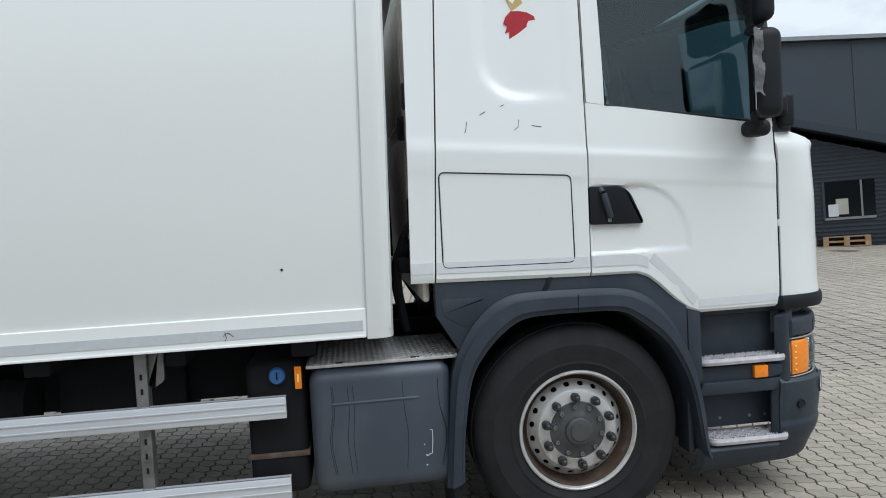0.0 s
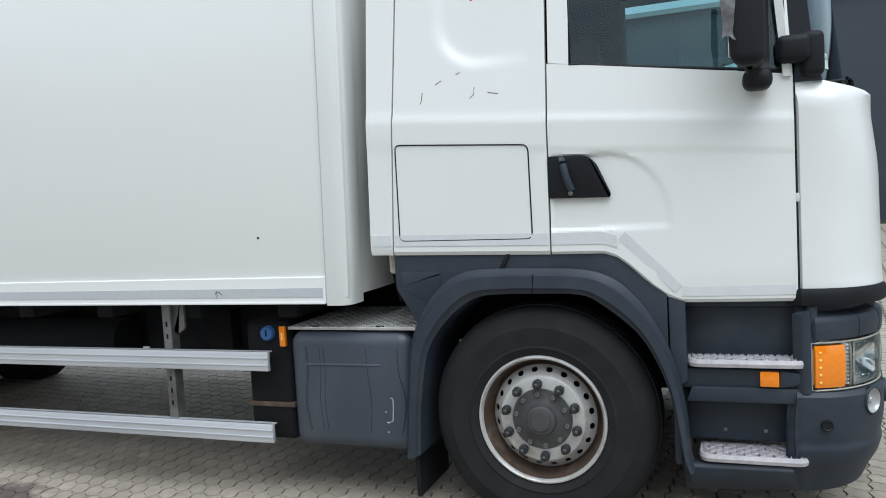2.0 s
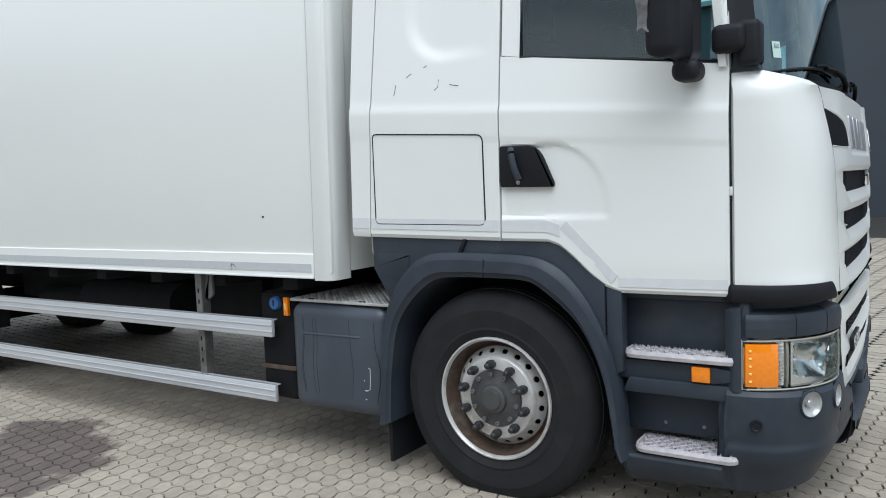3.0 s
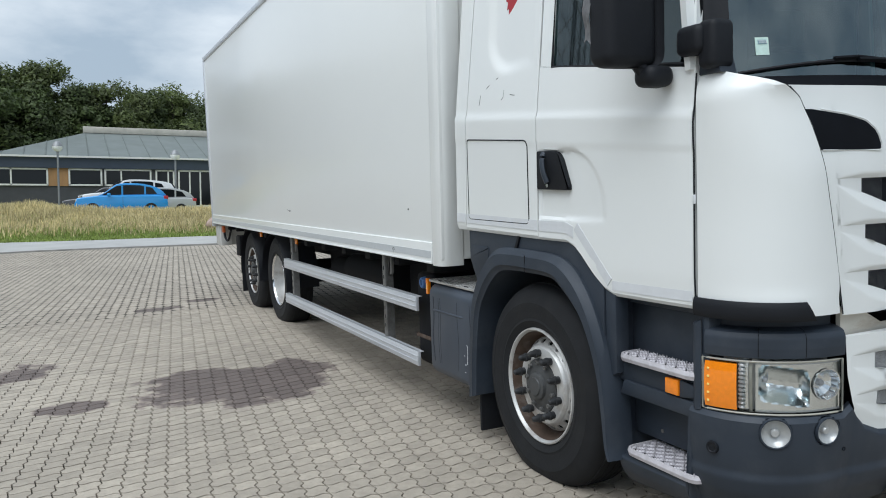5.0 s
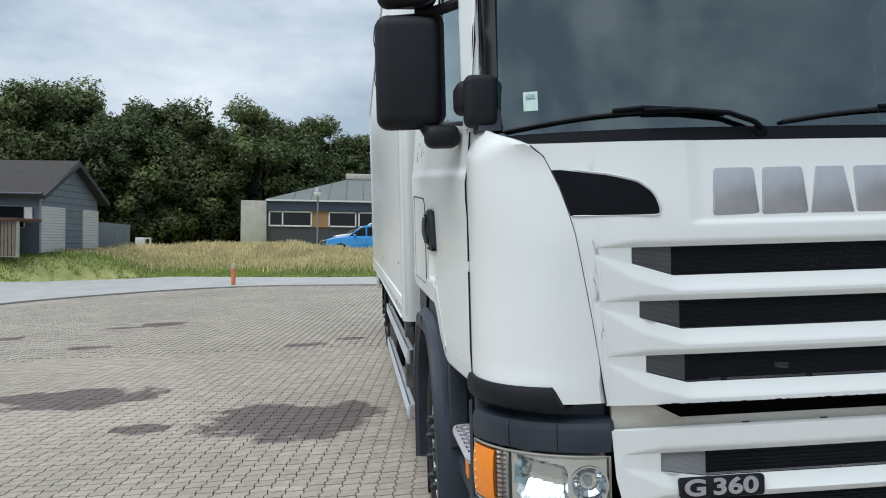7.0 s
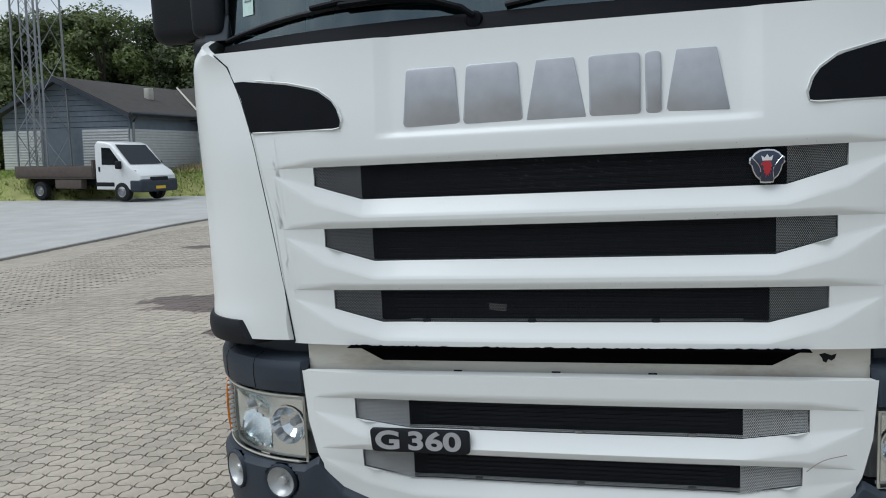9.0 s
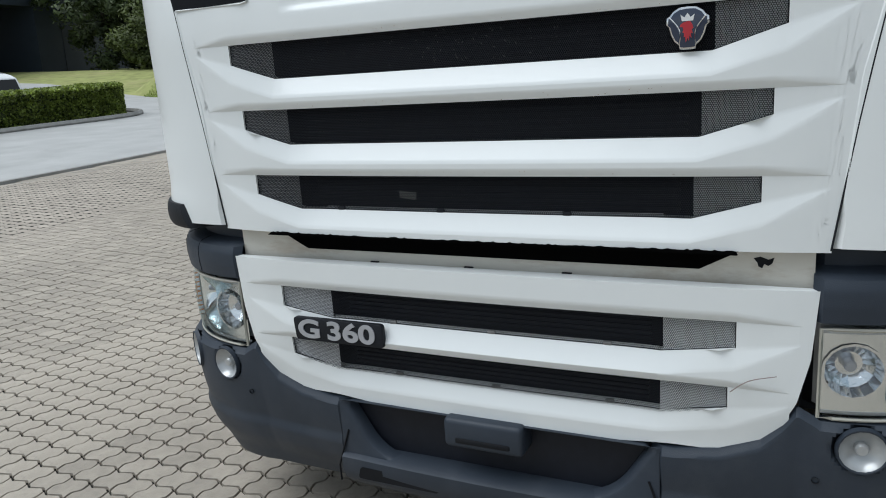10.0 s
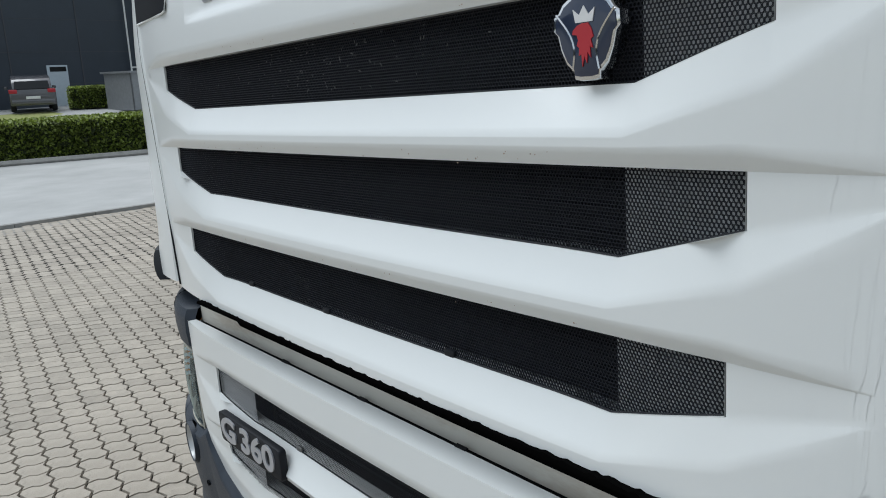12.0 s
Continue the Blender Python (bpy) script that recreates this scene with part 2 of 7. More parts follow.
p_wet.inputs["To Min"].default_value, p_wet.inputs["To Max"].default_value = 1.0, 0.36
pl.new(p_mask, p_wet.inputs["Value"])
p_mul = pn.new("ShaderNodeMath")
p_mul.operation = "MULTIPLY"
pl.new(p_band.outputs["Result"], p_mul.inputs[0])
pl.new(p_wet.outputs["Result"], p_mul.inputs[1])
p_bsdf = pn["Principled BSDF"]
p_old = p_bsdf.inputs["Base Color"].links[0].from_socket
p_fin = pn.new("ShaderNodeVectorMath")
p_fin.operation = "SCALE"
pl.new(p_old, p_fin.inputs[0])
pl.new(p_mul.outputs["Value"], p_fin.inputs["Scale"])
p_tint = pn.new("ShaderNodeMix")
p_tint.data_type, p_tint.blend_type = "RGBA", "MULTIPLY"
p_tint.inputs["B"].default_value = (1.0, 0.90, 0.98, 1)
pl.new(p_mask, p_tint.inputs["Factor"])
pl.new(p_fin.outputs["Vector"], p_tint.inputs["A"])
pl.new(p_tint.outputs["Result"], p_bsdf.inputs["Base Color"])
SAND = mat("joint_sand", (0.016, 0.0145, 0.0125), 0.95, vary=0.3, scale=12, dirt=(0.05, 0.06, 0.035), dirt_amount=0.5)
GRASS = mat("grass_ground", (0.27, 0.29, 0.10), 0.95, vary=0.3, scale=2, dirt=(0.40, 0.35, 0.18), dirt_amount=0.7, dirt_scale=0.4)


# ---- mesh helpers ----
def mesh_object(name, bm, material, sharp=0.55):
    bm.normal_update()
    for f in bm.faces:
        f.smooth = True
    for e in bm.edges:
        e.smooth = len(e.link_faces) == 2 and e.calc_face_angle(0) < sharp
    me = bpy.data.meshes.new(name)
    bm.to_mesh(me)
    bm.free()
    me.materials.append(material)
    return new(name, me)


def part(name, bm, material, parent, label="", sharp=0.55):
    ob = mesh_object(name, bm, material, sharp)
    ob.parent = parent
    return tagged(ob, label)


def root(name, label, category, m=None, group="", kind=""):
    e = new(name)
    e.empty_display_size = 0.2
    if m is not None:
        e.matrix_world = m
    return tagged(e, label, category, group, kind)


def share(name, ob, parent, m):
    """Another part on the same mesh."""
    o = new(name, ob.data)
    o.parent = parent
    o.matrix_basis = m
    return o


def rbox(x0, x1, y0, y1, z0, z1, r=0.0, seg=2, bm=None):
    own = bm or bmesh.new()
    m = Matrix.LocRotScale(((x0 + x1) / 2, (y0 + y1) / 2, (z0 + z1) / 2), None, (abs(x1 - x0), abs(y1 - y0), abs(z1 - z0)))
    got = bmesh.ops.create_cube(own, size=1, matrix=m)
    if r:
        edges = list({e for v in got["verts"] for e in v.link_edges})
        bmesh.ops.bevel(own, geom=edges, offset=r, segments=seg, profile=0.5, affect="EDGES", clamp_overlap=True)
    return own


def prism(poly, axis, a, b, r=0.0, seg=2, bm=None):
    """The outline poly, in the two axes other than the given one in x, y, z order, drawn out from a to b."""
    own = bm or bmesh.new()
    i = "xyz".index(axis)

    def at(p, h):
        q = list(p)
        q.insert(i, h)
        return q
    lo = [own.verts.new(at(p, a)) for p in poly]
    hi = [own.verts.new(at(p, b)) for p in poly]
    faces = [own.faces.new(lo), own.faces.new(hi[::-1])]
    for k in range(len(poly)):
        j = (k + 1) % len(poly)
        faces.append(own.faces.new((lo[j], lo[k], hi[k], hi[j])))
    bmesh.ops.recalc_face_normals(own, faces=faces)
    if r:
        edges = list({e for f in faces[:2] for e in f.edges})
        bmesh.ops.bevel(own, geom=edges, offset=r, segments=seg, profile=0.5, affect="EDGES", clamp_overlap=True)
    return own


def grid(fn, nu, nv, bm=None, loop_u=False, flip=False):
    """The sheet fn(u, v), u and v from 0 to 1."""
    own = bm or bmesh.new()
    rows = [[own.verts.new(fn(u / nu, v / nv)) for v in range(nv + 1)] for u in range(nu if loop_u else nu + 1)]
    n = len(rows)
    for u in range(nu):
        for v in range(nv):
            q = [rows[u][v], rows[(u + 1) % n][v], rows[(u + 1) % n][v + 1], rows[u][v + 1]]
            try:
                own.faces.new(q[::-1] if flip else q)
            except ValueError:
                pass
    return own


def slab(fn, nu, nv, back, flip=False):
    """A sheet with thickness: the vector back leads to its rear face."""
    bm = grid(fn, nu, nv, flip=flip)
    got = bmesh.ops.extrude_face_region(bm, geom=bm.faces[:])
    bmesh.ops.translate(bm, verts=[g for g in got["geom"] if isinstance(g, bmesh.types.BMVert)], vec=back)
    bmesh.ops.recalc_face_normals(bm, faces=bm.faces[:])
    return bm


def face_to(bm, way):
    """Turns the faces of an open sheet so that they look along the given way."""
    bm.normal_update()
    s = sum((f.normal * f.calc_area() for f in bm.faces), Vector())
    if s.dot(Vector(way)) < 0:
        bmesh.ops.reverse_faces(bm, faces=bm.faces[:])
    return bm


def tube(points, radius, seg=8, bm=None, closed=False, flat=1.0):
    own = bm or bmesh.new()
    pts = [Vector(p) for p in points]
    n = len(pts)
    rings = []
    for i, p in enumerate(pts):
        d = (pts[(i + 1) % n] - pts[i - 1]) if closed else (pts[min(i + 1, n - 1)] - pts[max(i - 1, 0)])
        d.normalize()
        a = d.cross(Vector((0, 0, 1)) if abs(d.z) < 0.9 else Vector((0, 1, 0))).normalized()
        b = d.cross(a)
        rings.append([own.verts.new(p + radius * (math.cos(k) * a + flat * math.sin(k) * b)) for k in [2 * math.pi * j / seg for j in range(seg)]])
    for i in range(n if closed else n - 1):
        r0, r1 = rings[i], rings[(i + 1) % n]
        for j in range(seg):
            own.faces.new((r0[j], r0[(j + 1) % seg], r1[(j + 1) % seg], r1[j]))
    if not closed:
        own.faces.new(rings[0])
        own.faces.new(rings[-1][::-1])
    bmesh.ops.recalc_face_normals(own, faces=own.faces[:])
    return own


def lathe(profile, seg=48, bm=None, center=(0, 0, 0), axis="y"):
    """A body turned round an axis: the profile is (radius, height along the axis)."""
    own = bm or bmesh.new()

    def at(r, h, k):
        c, s = r * math.cos(k), r * math.sin(k)
        v = {"x": (h, c, s), "y": (c, h, s), "z": (c, s, h)}[axis]
        return Vector(center) + Vector(v)
    rings = [[own.verts.new(at(r, h, 2 * math.pi * j / seg)) for j in range(seg)] if r > 1e-6 else [own.verts.new(at(0, h, 0))] for r, h in profile]
    faces = []
    for a, b in zip(rings, rings[1:]):
        for j in range(seg):
            k = (j + 1) % seg
            if len(a) == 1 and len(b) == 1:
                continue
            if len(a) == 1:
                faces.append(own.faces.new((a[0], b[j], b[k])))
            elif len(b) == 1:
                faces.append(own.faces.new((a[j], b[0], a[k])))
            else:
                faces.append(own.faces.new((a[j], b[j], b[k], a[k])))
    bmesh.ops.recalc_face_normals(own, faces=faces)
    return own


def join(*bms):
    out = bms[0]
    for b in bms[1:]:
        me = bpy.data.meshes.new("joined")
        b.to_mesh(me)
        b.free()
        out.from_mesh(me)
        bpy.data.meshes.remove(me)
    return out


def lerp_curve(pts, n):
    """n + 1 points along a smooth curve through pts."""
    p = np.array(pts, float)
    p = np.vstack([2 * p[0] - p[1], p, 2 * p[-1] - p[-2]])
    seg = len(p) - 3
    out = []
    for k in range(n + 1):
        s = k / n * seg
        i = min(int(s), seg - 1)
        t = s - i
        a, b, c, d = p[i:i + 4]
        out.append(0.5 * (2 * b + (c - a) * t + (2 * a - 5 * b + 4 * c - d) * t * t + (3 * b - a - 3 * c + d) * t ** 3))
    return out


def smooth(a, b, v):
    t = min(1, max(0, (v - a) / (b - a)))
    return t * t * (3 - 2 * t)


def piece(v, *pts):
    """A broken line through pts."""
    return float(np.interp(v, [p[0] for p in pts], [p[1] for p in pts]))


def round_poly(pts, radii, seg=5):
    """The outline pts with its corners rounded."""
    out, n = [], len(pts)
    for i in range(n):
        p, a, b = Vector(pts[i]), Vector(pts[i - 1]), Vector(pts[(i + 1) % n])
        r = radii[i] if isinstance(radii, (list, tuple)) else radii
        if r <= 0:
            out.append(tuple(p))
            continue
        u, w = (a - p).normalized() * r, (b - p).normalized() * r
        for k in range(seg + 1):
            t = k / seg
            out.append(tuple(p + u * (1 - t) ** 2 + w * t ** 2))
    return out


# ---- the truck ----
CY = 5.19                      # its middle line
FLIP = Matrix.Translation((0, 2 * CY, 0)) @ Matrix.Diagonal((1, -1, 1, 1))
truck = root("box_truck", "white rigid box truck with dark grey plastic bumper and wheel arches", "truck", YARD)


TWIN = {}


def both(name, bm, material, parent=None, label="", sharp=0.55):
    """A part on the near side and its mirror image on the far side."""
    a = part(name, bm, material, parent or truck, label, sharp)
    if parent in TWIN:
        b = share(name, a, TWIN[parent], Matrix.Identity(4))
    else:
        b = share(name, a, parent or truck, FLIP)
    TWIN[a] = b
    if label:
        tagged(b, label)
    return a


def z_low(x):
    return piece(x, (0.43, 1.305), (1.357, 1.285), (1.6, 1.283), (1.66, 1.262), (1.718, 1.216), (1.814, 1.124), (1.874, 1.078), (1.934, 1.055), (2.41, 1.052))


def z_win(x):
    return 2.141 - (x - 1.476) * 0.1423


def side_y(x, z):
    """The cab's side: bowed at the front, drawn in above the belt crease, with the pocket and the grip scoop pressed in."""
    y = 3.948 + 0.055 * max(0, (x - 1.4) / 1.02) ** 2
    zb = 1.985 - (x - 0.642) * 0.077
    y += 0.007 * smooth(zb - 0.03, zb + 0.022, z) + 0.085 * max(0, z - zb - 0.02) + 0.006 * smooth(1.2, 1.05, z)
    y -= 0.004 * smooth(zb - 0.17, zb - 0.15, z) * (1 - smooth(zb - 0.03, zb, z))
    # pocket with the emblem
    dx, dz = min(x - 0.845, 1.285 - x), z - 2.195
    if x < 1.06 and z < 2.41:
        d = 0.215 - math.hypot(1.06 - x, 2.41 - z)
    else:
        d = min(dx * (1 if x < 1.06 else 0.9), dz)
    y += 0.020 * smooth(-0.03, 0.04, d) * (1 - 0.75 * smooth(0.95, 1.27, x))
    # scoop behind the grip
    d = min(x - 1.36, 1.735 - z, z - 1.392)
    if x > 1.62:
        e = 1 - math.hypot((x - 1.62) / 0.275, max(0, z - 1.43) / 0.305)
        d = min(d, e * 0.28)
    y += 0.02 * smooth(-0.003, 0.014, d) * (1 - 0.7 * smooth(1.4, 1.92, x))
    return y


def x_back(z):
    return 0.438 + (z - 1.309) * 0.027


def x_seam(z):
    return 0.564 + (z - 1.31) * 0.053


def x_door(z):
    return 1.357 + (z - 1.29) * 0.0127


def sheet(xa, xb, za, zb, nu, nv, gap=0.004):
    def fn(u, v):
        xm = xa(1.6) + (xb(1.6) - xa(1.6)) * u
        z = za(xm) + (zb(xm) - za(xm)) * v
        x = xa(z) + gap + (xb(z) - xa(z) - 2 * gap) * u
        roll = 0.012 * (smooth(0.012, 0, z - za(xm)) if za is z_low else 0)
        return x, side_y(x, z) + roll, z
    return slab(fn, nu, nv, (0, 0.025, 0))


TOP = 3.05
both("rear_pillar", sheet(x_back, x_seam, z_low, lambda x: TOP, 6, 60), WHITE)
both("sleeper_panel", sheet(x_seam, x_door, z_low, lambda x: TOP, 46, 96), WHITE)
door = both("door", sheet(x_door, lambda z: 2.402, z_low, z_win, 60, 64), WHITE)
# upper door frame
frame_out = [(1.378, 2.16), (1.388, 2.98), (2.30, 2.98), (2.35, 2.64), (2.383, 2.34), (2.398, 2.01)]
frame_in = [(1.476, 2.143), (1.472, 2.88), (2.25, 2.88), (2.33, 2.6), (2.368, 2.33), (2.382, 2.025)]
bm = bmesh.new()
for k in range(5):
    q = [frame_out[k], frame_out[k + 1], frame_in[k + 1], frame_in[k]]
    for yy in (0.0, 0.03):
        bm.faces.new([bm.verts.new((x, side_y(x, z) + yy, z)) for x, z in q])
    a, b = frame_in[k], frame_in[k + 1]
    bm.faces.new([bm.verts.new(p) for p in ((a[0], side_y(*a), a[1]), (b[0], side_y(*b), b[1]), (b[0], side_y(*b) + 0.03, b[1]), (a[0], side_y(*a) + 0.03, a[1]))])
bmesh.ops.remove_doubles(bm, verts=bm.verts[:], dist=0.0005)
bmesh.ops.recalc_face_normals(bm, faces=bm.faces[:])
both("window_frame", bm, WHITE, door)
bm = bmesh.new()
bm.faces.new([bm.verts.new((x, side_y(x, z) + 0.012, z)) for x, z in frame_in])
pane = both("side_window", face_to(bm, (0, -1, 0)), SIDEGLASS, door, "tinted side window")
both("window_seal", tube([(x, side_y(x, z) + 0.004, z) for x, z in frame_in], 0.008, 6, closed=True), RUBBER, door)
# grip in its black bowl
grip = round_poly([(1.366, 1.735), (1.53, 1.731), (1.575, 1.70), (1.642, 1.548), (1.632, 1.536), (1.364, 1.543)], [0.012, 0.03, 0.03, 0.015, 0.01, 0.012], 4)
bm = prism(grip, "y", 3.944, 3.975, 0.004)
handle = both("handle_bowl", bm, RUBBER, door, "black door handle in a recessed bowl")
both("grip", tube(lerp_curve([(1.425, 3.95, 1.725), (1.435, 3.93, 1.69), (1.45, 3.925, 1.63), (1.468, 3.935, 1.575)], 10), 0.017, 8, flat=0.7), PLASTIC, door)
both("lock", lathe([(0, 0), (0.011, 0), (0.011, 0.01)], 14, center=(1.462, 3.938, 1.562)), CHROME, door)
# locker flap: a dark seam round it
flap = round_poly([(0.607, 1.843), (1.272, 1.797), (1.274, 1.362), (0.605, 1.372)], 0.03, 4)
both("locker_seam", tube([(x, side_y(x, z) - 0.0005, z) for x, z in flap], 0.0035, 5, closed=True), RUBBER)
both("locker_flap", slab(lambda u, v: (lambda x: (x, side_y(x, 1.6) - 0.0025, (1.375 - (x - 0.607) * 0.015) + v * ((1.838 - (x - 0.607) * 0.068) - 1.375 + (x - 0.607) * 0.015)))(0.612 + 0.657 * u), 20, 12, (0, 0.012, 0)), WHITE, None, "locker flap of the cab")
# pale strips along the sill
for xa, xb in ((0.447, 0.557), (0.575, 1.35), (1.366, 1.66)):
    both("sill_strip", slab(lambda u, v: (lambda x: (x, side_y(x, 1.36) - 0.003, z_low(x) + 0.045 + 0.055 * v))(xa + (xb - xa) * u), 12, 1, (0, 0.008, 0)), STRIP)
both("sill_strip", slab(lambda u, v: (lambda s: (1.665 + 0.235 * s + 0.03 * v, side_y(1.7, 1.3) - 0.003 + 0.012 * s, 1.345 - 0.245 * s + 0.035 * v))(u), 12, 1, (0, 0.008, 0)), STRIP)
both("sill_strip", slab(lambda u, v: (lambda x: (x, side_y(x, 1.1) - 0.002, 1.083 + 0.042 * v))(1.93 + 0.46 * u), 12, 1, (0, 0.008, 0)), STRIP)
# inner shell, added in black to put shade into the seams
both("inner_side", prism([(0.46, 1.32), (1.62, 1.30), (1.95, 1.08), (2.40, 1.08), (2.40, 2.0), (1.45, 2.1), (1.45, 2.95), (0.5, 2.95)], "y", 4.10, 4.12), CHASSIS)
CABBACK = mat("beige_cab_back", (0.56, 0.53, 0.48), 0.5, vary=0.1, scale=4, dirt=(0.2, 0.18, 0.15), dirt_amount=0.5, dirt_scale=3)
back_wall = part("cab_back", rbox(0.50, 0.54, 4.02, 2 * CY - 4.02, 1.2, 2.98, 0.02), CABBACK, truck, "dusty beige rear wall of the cab")
for y0, y1, z0, z1 in ((4.10, 4.32, 1.55, 1.80), (4.36, 4.40, 1.40, 2.9), (4.10, 4.30, 1.95, 2.6), (4.5, 5.88, 1.5, 2.1), (4.5, 5.88, 2.2, 2.8)):
    part("pressed_panel", rbox(0.488, 0.505, y0, y1, z0, z1, 0.008), CABBACK, back_wall)
for y, z in ((4.05, 2.17), (4.09, 1.60), (4.42, 2.05)):
    part("buffer", rbox(0.455, 0.50, y - 0.03, y + 0.03, z, z + 0.13, 0.01), RUBBER, back_wall)
for k, (y, z) in enumerate(((4.28, 1.62), (4.42, 1.5), (4.6, 1.55))):
    part("air_hose", tube(lerp_curve([(0.50, y, z), (0.43, y - 0.02, z - 0.12), (0.40, y + 0.02, 1.28), (0.44, y + 0.05, 1.02)], 14), 0.022, 7), RUBBER, truck, "black air hose")
part("hose_bracket", rbox(0.40, 0.47, 4.2, 4.3, 1.34, 1.42, 0.012), CHASSIS, truck)
part("cab_floor", rbox(0.5, 2.5, 4.05, 2 * CY - 4.05, 1.25, 1.3, 0.01), CHASSIS, truck)
part("roof", grid(lambda u, v: (0.47 + 1.98 * u, 4.02 + 2.34 * v, TOP + 0.35 * math.sin(math.pi * min(1, 0.15 + 0.85 * (1 - u))) ** 0.6 * (1 - abs(2 * v - 1) ** 6) - 0.12 * u ** 3), 20, 20), WHITE, truck)

# ---- corner panels beside the bonnet ----


def front_x(y, z):
    d = abs(y - CY)
    x = 2.777 + 0.018 * (1 - (d / 0.8) ** 2) - 0.028 * smooth(0.62, 1.0, d) - 0.034 * smooth(1.55, 1.95, z) - 0.02 * smooth(0.72, 0.55, z)
    if z > 1.6:
        m = min(0.495 - d, z - 1.632)
        x -= 0.009 * smooth(-0.004, 0.010, m)
    return x


def hood_edge(z):
    return piece(z, (1.04, 4.392), (1.307, 4.354), (1.425, 4.335), (1.603, 4.304), (1.668, 4.288), (1.762, 4.258), (1.815, 4.236), (1.865, 4.212), (1.905, 4.165))


def corner(th, grow=0.0):
    s, c = math.sin(th) ** 0.85, math.cos(th) ** 0.85 if th < math.pi / 2 - 1e-6 else 0
    return 2.408 + (0.362 + grow) * s, 4.388 - (0.383 + grow) * c


def th_end(z):
    return piece(z, (1.04, 1.5707), (1.4, 1.509), (1.668, 1.378), (1.815, 1.246), (1.865, 1.153), (1.90, 1.0), (1.93, 0.78), (1.955, 0.50), (1.985, 0.24), (2.015, 0.04))


def corner_fn(u, v):
    z = 1.05 + 0.965 * v ** 0.9
    x, y = corner(0.012 + (th_end(z) - 0.012) * u)
    puff = 0.012 * smooth(1.17, 1.09, z) * u
    crease = -0.012 * smooth(1.4, 1.8, z) * (1 - smooth(1.85, 2.0, z)) * math.sin(math.pi * min(1, u * 1.2 + 0.1))
    x -= u ** 1.5 * max(0, corner(th_end(z))[0] - front_x(hood_edge(min(z, 1.9)), min(z, 1.9)) - 0.004) * smooth(2.02, 1.9, z)
    top = smooth(1.86, 2.03, z) ** 1.4
    return x + puff * (1 - u) - 0.04 * top, y - puff + crease + 0.055 * top, z


both("corner_panel", slab(corner_fn, 26, 48, (-0.012, 0.016, 0)), WHITE)
both("seam_clip", rbox(2.398, 2.412, 3.998, 4.006, 1.475, 1.512, 0.002), STRIP)

# ---- bonnet and lower grille with five openings ----
ROWS = [(1.556, 4.489, 1.503, 4.630, 1.460), (1.379, 4.511, 1.326, 4.655, 1.283), (1.200, 4.529, 1.145, 4.670, 1.105), (0.877, 4.572, 0.816, 4.735, 0.790), (0.721, 4.588, 0.668, 4.742, 0.636)]


def row_low(row, y):
    zt, yl, zlb, yl2, zb = row
    d = abs(y - CY)
    dl, dl2 = CY - yl, CY - yl2
    if d > dl + 0.001:
        return zt
    if d < dl2:
        return zb
    return zlb + (zb - zlb) * (dl - d) / (dl - dl2)


REACH = 0.13                   # how far ledges and grooves run on beyond the ends of a slot


def mid(row, d):
    """1 in the middle of a slot, where its mesh lies deepest, 0 at its ends."""
    return 1 - smooth(CY - row[3] - 0.1, CY - row[1], d)


def slot_foot(row, d):
    """The lower edge of a slot, drawn on in a slant beyond its ends."""
    dl, dl2 = CY - row[1], CY - row[3]
    if d <= dl:
        return row_low(row, CY - d)
    return row[2] + (row[2] - row[4]) / (dl - dl2) * min(d - dl, REACH) * 0.8


def ramp(v):
    return min(1.0, max(0.0, v))


def relief(y, z, rows):
    """How deep the panel lies: a slanted ledge under each slot, an undercut groove over it, both ending in points."""
    d, deep = abs(y - CY), 0.0
    for row in rows:
        dl = CY - row[1]
        f = 1 - ramp((d - dl) / REACH)
        if f <= 0:
            continue
        foot = slot_foot(row, d)
        ledge = (0.011 + 0.016 * mid(row, d)) * f
        if z <= foot:
            deep += ledge * ramp(1 - (foot - z) / (0.050 * f + 1e-4))
        elif d > dl and z < row[0]:
            deep += 0.011 * f
        if z >= row[0]:
            deep += 0.011 * f * ramp(1 - (z - row[0]) / (0.018 * f + 1e-4))
    return deep


